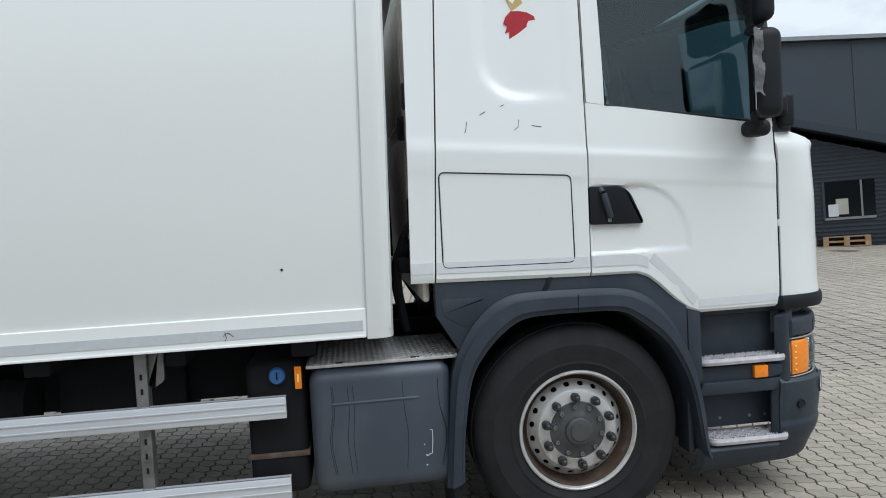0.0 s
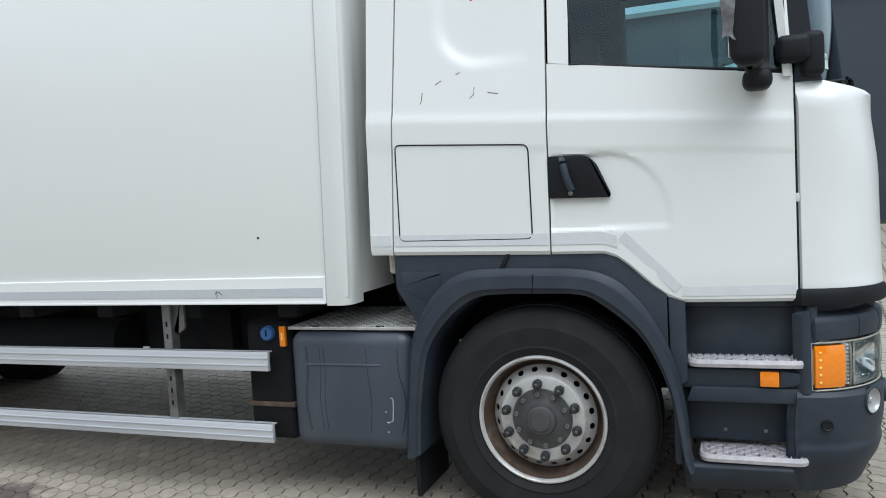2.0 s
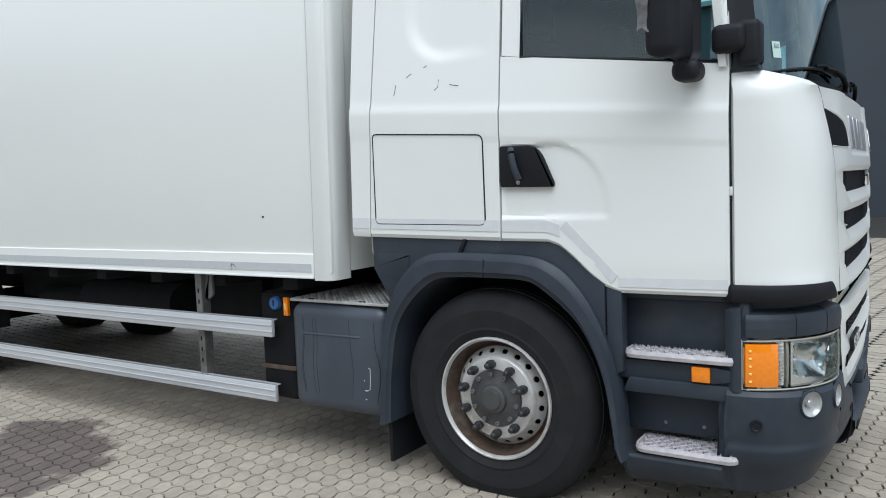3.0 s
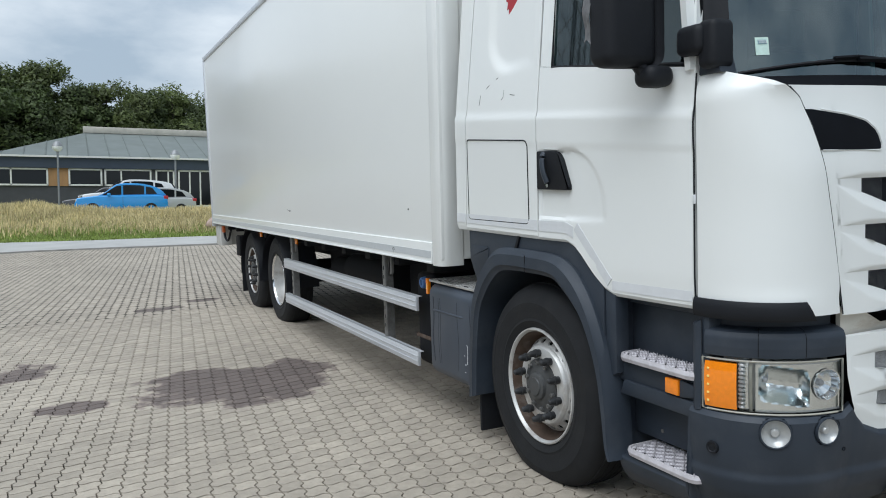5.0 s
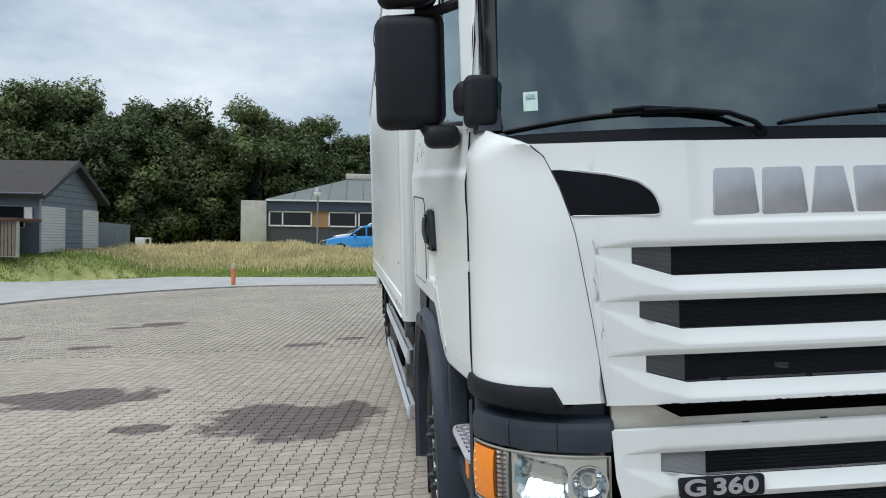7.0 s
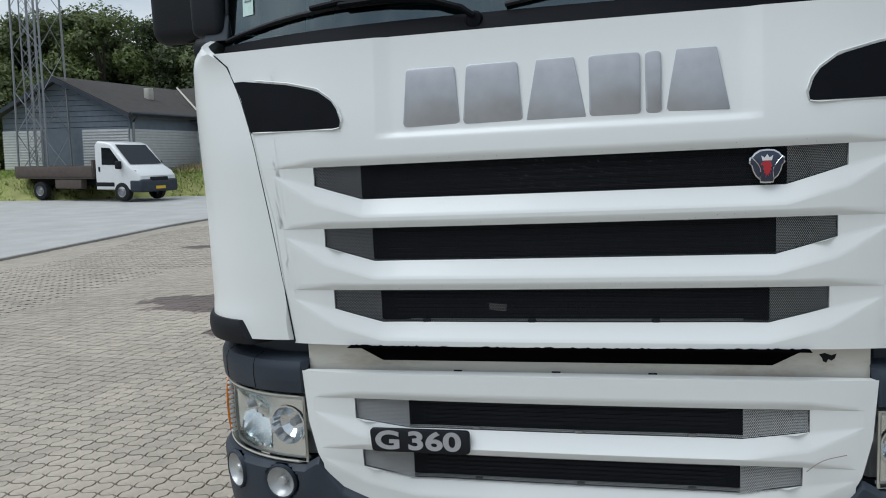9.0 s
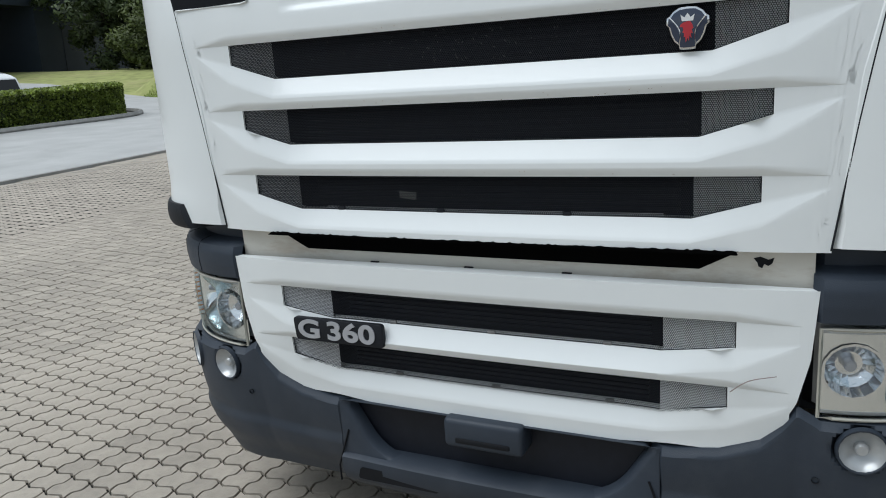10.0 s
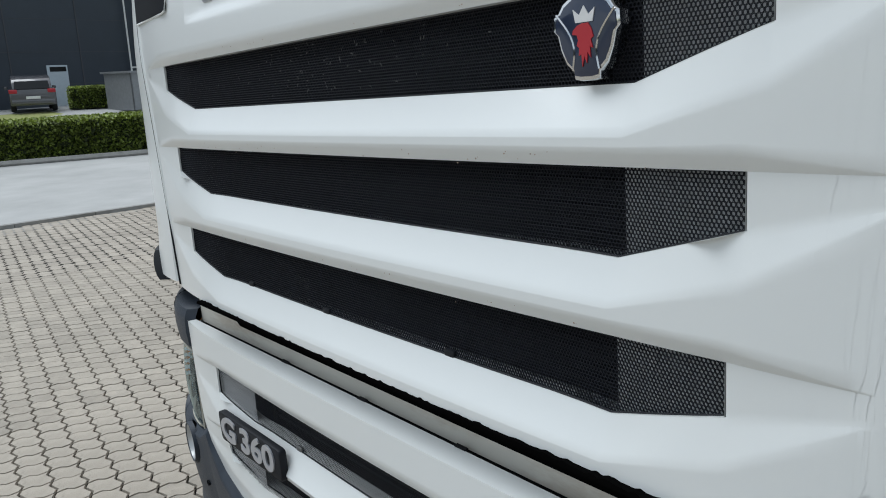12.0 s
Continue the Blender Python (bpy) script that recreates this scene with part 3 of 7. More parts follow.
def stripe(lower, upper, ends, row_up, row_dn, rows, extra_top=0):
    """The painted bar between two openings, with columns that follow its creases."""
    ys = set(np.linspace(4.46, 2 * CY - 4.46, 52))
    for r in [r for r in (row_up, row_dn) if r]:
        for k in (r[1] - 0.0015, r[1], r[3], r[3] + 0.05, *[r[1] - q for q in (0.004, 0.008, 0.02, 0.035, 0.05, 0.065, 0.08, 0.095, 0.11, 0.12, 0.13)]):
            ys |= {k, 2 * CY - k}
    ys = sorted(ys)
    bm = bmesh.new()
    table = []
    side = [k / 9 for k in range(9)]
    dl = CY - row_up[1] if row_up else 9

    def spread(a, b, n):
        return [a + (b - a) * k / n for k in range(1, n + 1)]
    for y in [("near", f) for f in side] + ys + [("far", f) for f in side[::-1]]:
        lo, hi = lower(4.46), upper(4.46)
        y0 = min(4.46, ends((lo + hi) / 2)) * (1 - y[1]) + 4.46 * y[1] if isinstance(y, tuple) else y
        d = abs(y0 - CY)
        out = isinstance(y, tuple) or d > dl + 0.001
        lo, hi = lower(y0), upper(y0)
        foot = slot_foot(row_up, d) if row_up else hi
        f = 1 - ramp((d - dl) / REACH) if row_up else 0
        g = 1 - ramp((d - CY + row_dn[1]) / REACH) if row_dn else 0
        crease = foot - 0.050 * f if row_up else hi
        groove = lo + 0.020 * g if row_dn else lo
        low_z = lo + (0.003 if groove <= lo + 0.003 else groove - lo)
        top_z = min(crease, foot - 0.004) if row_up else hi
        levels = [lo] + spread(lo, low_z, 3) + spread(low_z, max(low_z + 0.002, top_z), 8 + extra_top)
        if row_up:
            levels += spread(levels[-1], foot, 5)
            if out:
                a = min(foot + 0.018, row_up[0] - 0.012)
                levels += spread(foot, a, 3) + spread(a, row_up[0] - 0.006, 2) + spread(row_up[0] - 0.006, row_up[0], 2)
        col = []
        for z in levels:
            yy = y
            if isinstance(y, tuple):
                e = ends(z)
                yy = e + max(0, 4.46 - e) * y[1]
                if y[0] == "far":
                    yy = 2 * CY - yy
            col.append(bm.verts.new((front_x(yy, z) - relief(yy, z, rows), yy, z)))
        table.append(col)
    for p, q in zip(table, table[1:]):
        for k in range(min(len(p), len(q)) - 1):
            bm.faces.new((p[k], q[k], q[k + 1], p[k + 1]))
    return bm


r1, r2, r3, r4, r5 = ROWS
HIGH, LOW = (r1, r2, r3), (r4, r5)
hood = part("bonnet", join(
    stripe(lambda y: 1.040, lambda y: row_low(r3, y), hood_edge, r3, None, HIGH),
    stripe(lambda y: r3[0], lambda y: row_low(r2, y), hood_edge, r2, r3, HIGH),
    stripe(lambda y: r2[0], lambda y: row_low(r1, y), hood_edge, r1, r2, HIGH),
    stripe(lambda y: r1[0], lambda y: 1.905, hood_edge, None, r1, HIGH, 34)), WHITE, truck, "white front bonnet with three slots", 0.62)


def low_edge(z):
    return piece(z, (0.545, 4.70), (0.565, 4.60), (0.60, 4.515), (0.65, 4.468), (0.70, 4.444), (0.80, 4.420), (0.958, 4.408))


lower = part("lower_grille", join(
    stripe(lambda y: 0.545 + 0.012 * smooth(0.3, 0.5, abs(y - CY)), lambda y: row_low(r5, y), low_edge, r5, None, LOW),
    stripe(lambda y: r5[0], lambda y: row_low(r4, y), low_edge, r4, r5, LOW),
    stripe(lambda y: r4[0], lambda y: 0.957, low_edge, None, r4, LOW)), WHITE, truck, "white lower grille panel", 0.62)
# the upper edge of the lower panel and the lower edge of the bonnet turn back
part("top_flange", slab(lambda u, v: (2.751 + (front_x(4.412 + 1.556 * u, 0.957) - 2.7515) * v, 4.412 + 1.556 * u, 0.9575 - 0.003 * v), 24, 1, (0, 0, -0.004)), WHITE, lower)
part("bottom_flange", slab(lambda u, v: (2.76 + (front_x(4.40 + 1.58 * u, 1.04) - 2.7605) * v, 4.40 + 1.58 * u, 1.0405), 24, 1, (0, 0, 0.004)), WHITE, hood)
# the strip between the two; a matt black plate paints its slot's shade
part("slot_strip", slab(lambda u, v: (2.735, 4.42 + 1.54 * u, 0.95 + 0.11 * v), 12, 1, (-0.02, 0, 0)), STAINED, truck, "dirty white strip behind the gap")
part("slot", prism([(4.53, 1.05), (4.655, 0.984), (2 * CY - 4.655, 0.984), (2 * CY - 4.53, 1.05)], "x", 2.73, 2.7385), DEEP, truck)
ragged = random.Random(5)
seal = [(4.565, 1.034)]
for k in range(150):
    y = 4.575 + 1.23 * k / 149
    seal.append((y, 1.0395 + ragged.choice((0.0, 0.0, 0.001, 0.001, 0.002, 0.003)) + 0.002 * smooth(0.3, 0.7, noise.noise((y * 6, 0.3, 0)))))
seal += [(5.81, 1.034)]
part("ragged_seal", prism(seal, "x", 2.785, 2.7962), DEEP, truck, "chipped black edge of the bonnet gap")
for y in (4.88, 5.16, 5.42):
    part("clip", rbox(2.745, 2.752, y - 0.012, y + 0.012, 0.954, 0.9600), CHASSIS, truck)
# dark bar put in as the shadow of the slit under the strip
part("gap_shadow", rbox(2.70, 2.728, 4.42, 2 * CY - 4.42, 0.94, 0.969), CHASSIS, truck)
part("bulkhead", rbox(2.52, 2.60, 4.45, 2 * CY - 4.45, 0.5, 1.9, 0.01), CHASSIS, truck)


def net(row, inset, pitch=0.0047):
    """A plate of hexagonal holes that fills one opening."""
    zt, yl, zlb, yl2, zb = row
    verts, faces = [], []
    dy, dz = pitch, pitch * 0.866
    for j in range(int((zt - zb) / dz) + 2):
        for i in range(int((2 * (CY - yl)) / dy) + 2):
            y, z = yl + i * dy + (dy / 2 if j % 2 else 0), zb + j * dz
            if abs(y - CY) > CY - yl + 0.001 or z > zt + 0.003 or z < row_low(row, y) - 0.003:
                continue
            x = front_x(y, zt) - inset - 0.014 * mid(row, abs(y - CY))
            n = len(verts)
            thick = zt > 1
            for rad, back in ((pitch * 0.5774, 0), (pitch * 0.445, 0.0003), (pitch * 0.44, -0.0014))[:2 + thick]:
                for k in range(6):
                    a = math.pi / 6 + k * math.pi / 3
                    verts.append((x + back, y + rad * math.cos(a), z + rad * math.sin(a)))
            for k in range(6):
                m = (k + 1) % 6
                faces.append((n + k, n + m, n + 6 + m, n + 6 + k))
                if thick:
                    faces.append((n + 6 + k, n + 6 + m, n + 12 + m, n + 12 + k))
    me = bpy.data.meshes.new("mesh_insert")
    me.from_pydata(verts, [], faces)
    me.materials.append(MESHB)
    ob = new("mesh_insert", me)
    ob.parent = hood if zt > 1 else lower
    return tagged(ob, "black perforated mesh insert")


BACKING = mat("grey_backing", (0.68, 0.69, 0.70), 0.7, vary=0.05)
for row, parent in ((r1, hood), (r2, hood), (r3, hood), (r4, lower), (r5, lower)):
    zt, yl, zlb, yl2, zb = row
    net(row, 0.016)
    for s in (1, -1):
        def back(u, v):
            y = yl + (yl2 - 0.004 - yl) * u
            d = CY - y
            zl = zlb + (zb - zlb) * u
            x = front_x(y, zt) - 0.0225 - 0.014 * mid(row, d)
            return x, CY - s * d, zl + (zt - zl) * v
        part("end_backing", grid(back, 6, 2), BACKING, parent)
    # painted walls round the opening, from the panel back past the mesh
    ring = [(yl, zt), (yl, (zt + zlb) / 2), (yl, zlb)] + [(yl + (yl2 - yl) * k / 5, zlb + (zb - zlb) * k / 5) for k in range(1, 6)] + [(yl2 + (CY - yl2) * k / 12, zb) for k in range(1, 13)]
    ring += [(2 * CY - y, z) for y, z in ring[-2::-1]]
    ring += [(2 * CY - yl - (2 * CY - 2 * yl) * k / 30, zt) for k in range(1, 30)]
    bm = bmesh.new()
    loops = [[bm.verts.new((front_x(y, z) - relief(y - 0.0016 * (y < yl + 0.001) + 0.0016 * (y > 2 * CY - yl - 0.001), z, (row,)) + 0.0003 - back, y, z)) for y, z in ring] for back in (0.0, 0.03)]
    for k in range(len(ring)):
        j = (k + 1) % len(ring)
        bm.faces.new((loops[0][k], loops[0][j], loops[1][j], loops[1][k]))
    bmesh.ops.recalc_face_normals(bm, faces=bm.faces[:])
    part("reveal", bm, WHITE, parent)
    for y in (4.80, 5.10, 5.43) if zt > 1 else (4.93, 5.22, 5.52):
        if zt < 1.3:
            z = row_low(row, y)
            part("clip_tab", rbox(front_x(y, z) - 0.034, front_x(y, z) - 0.026, y - 0.011, y + 0.011, z - 0.002, z + 0.009, 0.003), STEEL if zt < 1 else RUBBER, parent)
    if 1 < zt < 1.3:
        part("edge_backing", grid(lambda u, v: (front_x(4.75 + 0.9 * u, zt) - 0.0355, 4.75 + 0.9 * u, zb + 0.008 * v), 8, 1), BACKING, parent)
    part("radiator", prism([(yl2 - 0.01, zb - 0.02), (2 * CY - yl2 + 0.01, zb - 0.02), (2 * CY - yl2 + 0.01, zt + 0.02), (yl2 - 0.01, zt + 0.02)], "x", 2.70, 2.71), CHASSIS, parent)
    for k in range(6):
        zf = zb + 0.01 + (zt - zb - 0.02) * k / 5
        part("radiator_fin", rbox(2.71, 2.722, yl2 + 0.03, 2 * CY - yl2 - 0.03, zf - 0.003, zf + 0.003), RUBBER, parent)
    part("insert_rim", tube([(front_x(y, z) - 0.0155 - 0.014 * mid(row, abs(y - CY)), y, z) for y, z in ring], 0.0018, 4, closed=True), RUBBER, parent)
# dark corner vents
VENT_R = ((1.662, 4.578), (1.683, 4.581), (1.717, 4.570), (1.74, 4.554), (1.771, 4.511), (1.794, 4.421), (1.81, 4.31), (1.818, 4.256))
bm = slab(lambda u, v: (lambda z: (lambda y: (front_x(y, z) + 0.004, y, z))(hood_edge(z) + 0.003 + u * (piece(z, *VENT_R) - hood_edge(z) - 0.003)))(1.664 + 0.152 * v), 10, 22, (-0.01, 0, 0))
both("corner_vent", bm, COWL, hood, "black mesh vent")
both("vent_lip", tube([(front_x(y, z) + 0.004, y, z) for z, y in [(1.664, hood_edge(1.664) + 0.01), (1.660, 4.56), (1.664, 4.58), (1.69, 4.587), (1.72, 4.577), (1.745, 4.558), (1.777, 4.513), (1.80, 4.42), (1.816, 4.31)]], 0.0022, 6), WHITE, hood)
# badge on the lower grille
plate = part("model_badge", prism(round_poly([(4.62, 0.796), (4.915, 0.796), (4.915, 0.728), (4.625, 0.728)], 0.012, 3), "x", 2.785, 2.802, 0.003), RUBBER, lower, "black badge plate with silver model number")
for word, yc in (("G", 4.6745), ("3", 4.759), ("6", 4.812), ("0", 4.865)):
    txt = bpy.data.curves.new("badge_text", "FONT")
    txt.body, txt.size, txt.extrude, txt.offset, txt.align_x, txt.align_y = word, 0.074, 0.002, 0.0022, "CENTER", "CENTER"
    tob = new("badge_text", txt)
    me = bpy.data.meshes.new_from_object(tob.evaluated_get(bpy.context.evaluated_depsgraph_get()))
    bpy.data.objects.remove(tob)
    me.materials.clear()
    me.materials.append(SILVER)
    lettering = new("numeral", me)
    lettering.parent = plate
    lettering.matrix_basis = Matrix.Translation((2.803, yc, 0.762)) @ pose(0, 0, 0, 90, 0, 90) @ Matrix.Diagonal((1.42, 1, 1, 1))
    tagged(lettering, "raised silver numeral")
# seams beside the bonnet and before the door
both("bonnet_seam", tube([(front_x(hood_edge(z), z) + 0.0022, hood_edge(z) + 0.0012, z) for z in np.linspace(1.045, 1.90, 24)], 0.0022, 5), RUBBER, hood)
both("seam_backing", grid(lambda u, v: (lambda z: (front_x(hood_edge(z), z) - 0.018, hood_edge(z) - 0.03 + 0.04 * u, z))(1.045 + 0.60 * v), 2, 24), WHITE, hood)
both("door_seam", tube([(2.4035, side_y(2.4, z) + 0.001, z) for z in np.linspace(1.06, 1.985, 16)], 0.0035, 5), RUBBER)
# maker's letters as plain plates
for ya, yb, lean in ((4.765, 4.925, 0.012), (4.934, 5.096, 0.012), (5.105, 5.262, 0.03), (5.27, 5.40, 0.0), (5.412, 5.452, 0.0), (5.46, 5.617, 0.03)):
    za, zb = 1.655, 1.812
    bm = prism(round_poly([(ya, za), (yb, za), (yb - lean, zb), (ya + lean, zb)], 0.012 if lean < 0.02 else 0.004, 3), "x", -0.012, 0.006, 0.002)
    for v in bm.verts:
        v.co.x += front_x((ya + yb) / 2, max(1.665, v.co.z)) - (0.004 if v.co.z < 1.665 else 0)
    part("letter_plate", bm, SILVER, hood, "plain silver plate of the maker's lettering")
# shield in the upper slot, in plain shapes
TRIMWHITE = mat("enamel_white", (0.7, 0.7, 0.7), 0.3)
HEAD = [(-0.5, 0.36), (-0.3, 0.5), (0.05, 0.5), (0.35, 0.46), (0.62, 0.36), (0.68, 0.26), (0.4, 0.24), (0.32, 0.12), (0.42, 0.0), (0.26, -0.06), (0.3, -0.24), (0.14, -0.2), (0.1, -0.5), (-0.04, -0.26), (-0.18, -0.42), (-0.24, -0.16), (-0.42, -0.3), (-0.38, -0.04), (-0.56, -0.08), (-0.44, 0.12), (-0.6, 0.18)]
HALF = [(0.0, 0.043), (0.017, 0.0415), (0.030, 0.034), (0.036, 0.026), (0.0425, 0.022), (0.0435, 0.008), (0.038, 0.003), (0.034, -0.012), (0.027, -0.026), (0.0175, -0.034), (0.0165, -0.0415), (0.008, -0.043)]
SHIELD = HALF + [(-y, z) for y, z in HALF[:0:-1]]
EY, EZ = 5.703, 1.508


def shield(k, x0, x1, r):
    return prism([(EY + y * k, EZ + z * k) for y, z in SHIELD], "x", x0, x1, r)


em = part("shield_emblem", shield(1.0, 2.758, 2.780, 0.003), CHROME, hood, "chrome shield emblem with a red figure")
part("enamel", shield(0.9, 2.775, 2.7812, 0.001), NAVY, em)
for t in (1, -1):
    part("arc", tube([(2.7815, EY + t * (0.037 - 0.016 * math.sin(math.pi * q / 10) - 0.02 * (q / 10) ** 2), EZ + 0.024 - 0.056 * q / 10) for q in range(11)], 0.0012, 4), CHROME, em)
part("figure", prism([(EY - 0.001 + 0.021 * a * -1, EZ - 0.008 + 0.042 * b) for a, b in HEAD], "x", 2.779, 2.7825), RED, em)
part("crown", prism([(EY - 0.011, EZ + 0.014), (EY + 0.011, EZ + 0.014), (EY + 0.014, EZ + 0.027), (EY + 0.006, EZ + 0.021), (EY, EZ + 0.030), (EY - 0.006, EZ + 0.021), (EY - 0.014, EZ + 0.027)], "x", 2.779, 2.7822), TRIMWHITE, em)
splash = random.Random(21)
bm = bmesh.new()
for _ in range(90):
    y, z = splash.gauss(5.12, 0.18), splash.uniform(1.475, 1.55)
    a, L = splash.uniform(0, 3.14), splash.uniform(0.001, 0.005)
    p = [(y + L * math.cos(a), z + L * math.sin(a)), (y - 0.0012 * math.sin(a), z + 0.0012 * math.cos(a)), (y - L * math.cos(a), z - L * math.sin(a)), (y + 0.0012 * math.sin(a), z - 0.0012 * math.cos(a))]
    bm.faces.new([bm.verts.new((front_x(q[0], r1[0]) - 0.0292, *q)) for q in p])
part("insect_marks", face_to(bm, (1, 0, 0)), mat("dried_splash", (0.09, 0.09, 0.09), 0.8, vary=0.3, scale=90), hood, "pale dried splashes")["kind"] = "stuff"
bm = bmesh.new()
for _ in range(60):
    r = splash.choice((r1, r2, r3))
    y, z = splash.uniform(4.7, 5.9), r[0] + splash.uniform(-0.001, 0.016)
    q = splash.uniform(0.0006, 0.0016)
    bm.faces.new([bm.verts.new((front_x(y, z) - relief(y, z, HIGH) + 0.0006, y + q * math.cos(t), z + q * 0.7 * math.sin(t))) for t in (0, 1.2, 2.5, 3.9, 5.2)])
part("stone_chips", face_to(bm, (1, 0, 0)), mat("chipped_paint", (0.45, 0.36, 0.3), 0.8, vary=0.4, scale=120), hood, "small stone chips in the paint")["kind"] = "stuff"
# sticker on the mesh
part("paper_label", prism([(4.98, 1.158), (5.03, 1.153), (5.028, 1.134), (4.982, 1.139)], "x", 2.757, 2.759), mat("grey_paper", (0.4, 0.39, 0.36), 0.9, vary=0.25, scale=80), hood, "small torn paper label")

# ---- side emblem and scuffs ----
part("side_emblem", prism([(1.062 + 0.128 * a, 2.538 + 0.188 * b) for a, b in HEAD], "y", side_y(1.06, 2.54) - 0.0015, side_y(1.06, 2.54) + 0.01), RED, truck, "plain red emblem figure")
part("crown", prism([(1.03, 2.632), (1.10, 2.632), (1.125, 2.70), (1.092, 2.672), (1.066, 2.715), (1.04, 2.672), (1.005, 2.70)], "y", side_y(1.06, 2.67) - 0.0015, side_y(1.06, 2.67) + 0.01), GOLD, truck)
for pts in (((0.75, 2.03), (0.757, 2.05), (0.762, 2.085)), ((0.83, 2.115), (0.845, 2.125), (0.86, 2.132)), ((1.0, 2.035), (1.02, 2.05), (1.025, 2.085)), ((1.09, 2.055), (1.11, 2.05), (1.14, 2.045)), ((0.935, 2.155), (0.95, 2.16), (0.955, 2.163))):
    part("scuff", tube([(x, side_y(x, z), z) for x, z in pts], 0.0018, 4), RUBBER, truck)


# ---- windscreen, cowl, pillars, wipers ----
STK = (4.192, 4.238, 2.038, 2.106)     # the sticker: from y to y, from z to z
def screen(u, v, push=0.0):
    z = 1.945 + 1.02 * v
    d = (2 * u - 1) * 1.085
    return 2.70 - 0.205 * abs(d / 1.085) ** 3.2 - 0.10 * v - 0.03 * v * v + push, CY + d, z


part("windscreen", face_to(grid(screen, 32, 10), (1, 0, 0)), SCREEN, truck, "large tinted windscreen")
part("cowl", slab(lambda u, v: (lambda p: (p[0] + 0.03 * (1 - v), p[1] + (CY - p[1]) * 0.0, 1.895 + 0.06 * v))(screen(u, 0, 0.012)), 24, 3, (-0.03, 0, 0)), COWL, truck, "black cowl under the windscreen")
both("pillar", slab(lambda u, v: (2.402 + 0.098 * u ** 0.8 - 0.09 * v, 4.062 + 0.046 * u + 0.01 * v, 1.985 + 0.97 * v), 6, 8, (-0.02, 0.02, 0)), BLACK, truck, "black windscreen pillar")
both("door_post", slab(lambda u, v: (2.39 + 0.012 * u - 0.085 * v, 4.0 + 0.06 * u, 2.0 + 0.96 * v), 5, 8, (-0.03, 0.0, 0)), WHITE, truck)
part("header", rbox(1.9, 2.55, 4.08, 2 * CY - 4.08, 2.93, 3.1, 0.04), WHITE, truck)
both("pillar_block", join(rbox(2.335, 2.47, 3.965, 4.05, 2.05, 2.165, 0.03, 4), rbox(2.43, 2.52, 3.99, 4.105, 1.992, 2.176, 0.026, 4)), RUBBER, truck)
both("pillar_foot", prism([(2.40, 1.975), (2.515, 1.975), (2.49, 2.06), (2.41, 2.06)], "y", 4.03, 4.12, 0.01), PLASTIC, truck)
for y0, y1, yp in ((4.12, 4.86, 4.965), (5.05, 5.76, 5.87)):
    def glide(y, z, push):
        return screen((y - CY) / 2.17 + 0.5, (z - 1.945) / 1.02, push)
    w = part("wiper", tube([glide(y0 + (y1 - y0) * k / 10, 1.97 + 0.035 * k / 10 + 0.022 * math.sin(math.pi * k / 10), 0.016) for k in range(11)], 0.007, 6), RUBBER, truck, "black windscreen wiper")
    hold = y0 + 0.45
    part("arm", tube([glide(hold, 2.014, 0.030), glide(hold + 0.13, 2.014, 0.036), glide(hold + 0.28, 1.998, 0.040), glide(yp - 0.03, 1.968, 0.040), glide(yp, 1.945, 0.030)], 0.0125, 7, flat=0.7), COWL, w)
    part("yoke", tube([glide(hold - 0.10, 2.018, 0.024), glide(hold, 2.024, 0.030), glide(hold + 0.10, 2.018, 0.024)], 0.008, 6), COWL, w)
    part("pivot_cap", lathe([(0, 0.035), (0.02, 0.032), (0.026, 0.02), (0.026, -0.02)], 14, center=(glide(yp, 1.945, 0.0)[0], yp, 1.935), axis="x"), COWL, w)
part("vignette", slab(lambda u, v: screen((STK[0] + (STK[1] - STK[0]) * u - CY) / 2.17 + 0.5, (STK[2] + (STK[3] - STK[2]) * v - 1.945) / 1.02, 0.004), 4, 2, (-0.002, 0, 0)), mat("pale_sticker", (0.55, 0.72, 0.66), 0.5, vary=0.1, scale=60), truck, "small pale green sticker on the windscreen")
part("sticker_band", slab(lambda u, v: screen((STK[0] + 0.008 + (STK[1] - STK[0] - 0.016) * u - CY) / 2.17 + 0.5, (STK[3] - 0.026 + 0.016 * v - 1.945) / 1.02, 0.0055), 4, 2, (-0.001, 0, 0)), mat("sticker_ink", (0.2, 0.34, 0.4), 0.6), truck)
txt = bpy.data.curves.new("year", "FONT")
txt.body, txt.size, txt.extrude, txt.align_x, txt.align_y = "2023", 0.017, 0.0004, "CENTER", "CENTER"
tob = new("year", txt)
me = bpy.data.meshes.new_from_object(tob.evaluated_get(bpy.context.evaluated_depsgraph_get()))
bpy.data.objects.remove(tob)
me.materials.clear()
me.materials.append(TRIMWHITE)
year = new("sticker_year", me)
year.parent = truck
p = screen(((STK[0] + STK[1]) / 2 - CY) / 2.17 + 0.5, (STK[3] - 0.018 - 1.945) / 1.02, 0.0075)
q = screen((STK[1] - CY) / 2.17 + 0.5, (STK[3] - 0.018 - 1.945) / 1.02, 0.0075)
year.matrix_basis = Matrix.Translation(p) @ Matrix.Rotation(math.atan2(q[1] - p[1], q[0] - p[0]), 4, "Z") @ pose(0, 0, 0, 84, 0, 0)
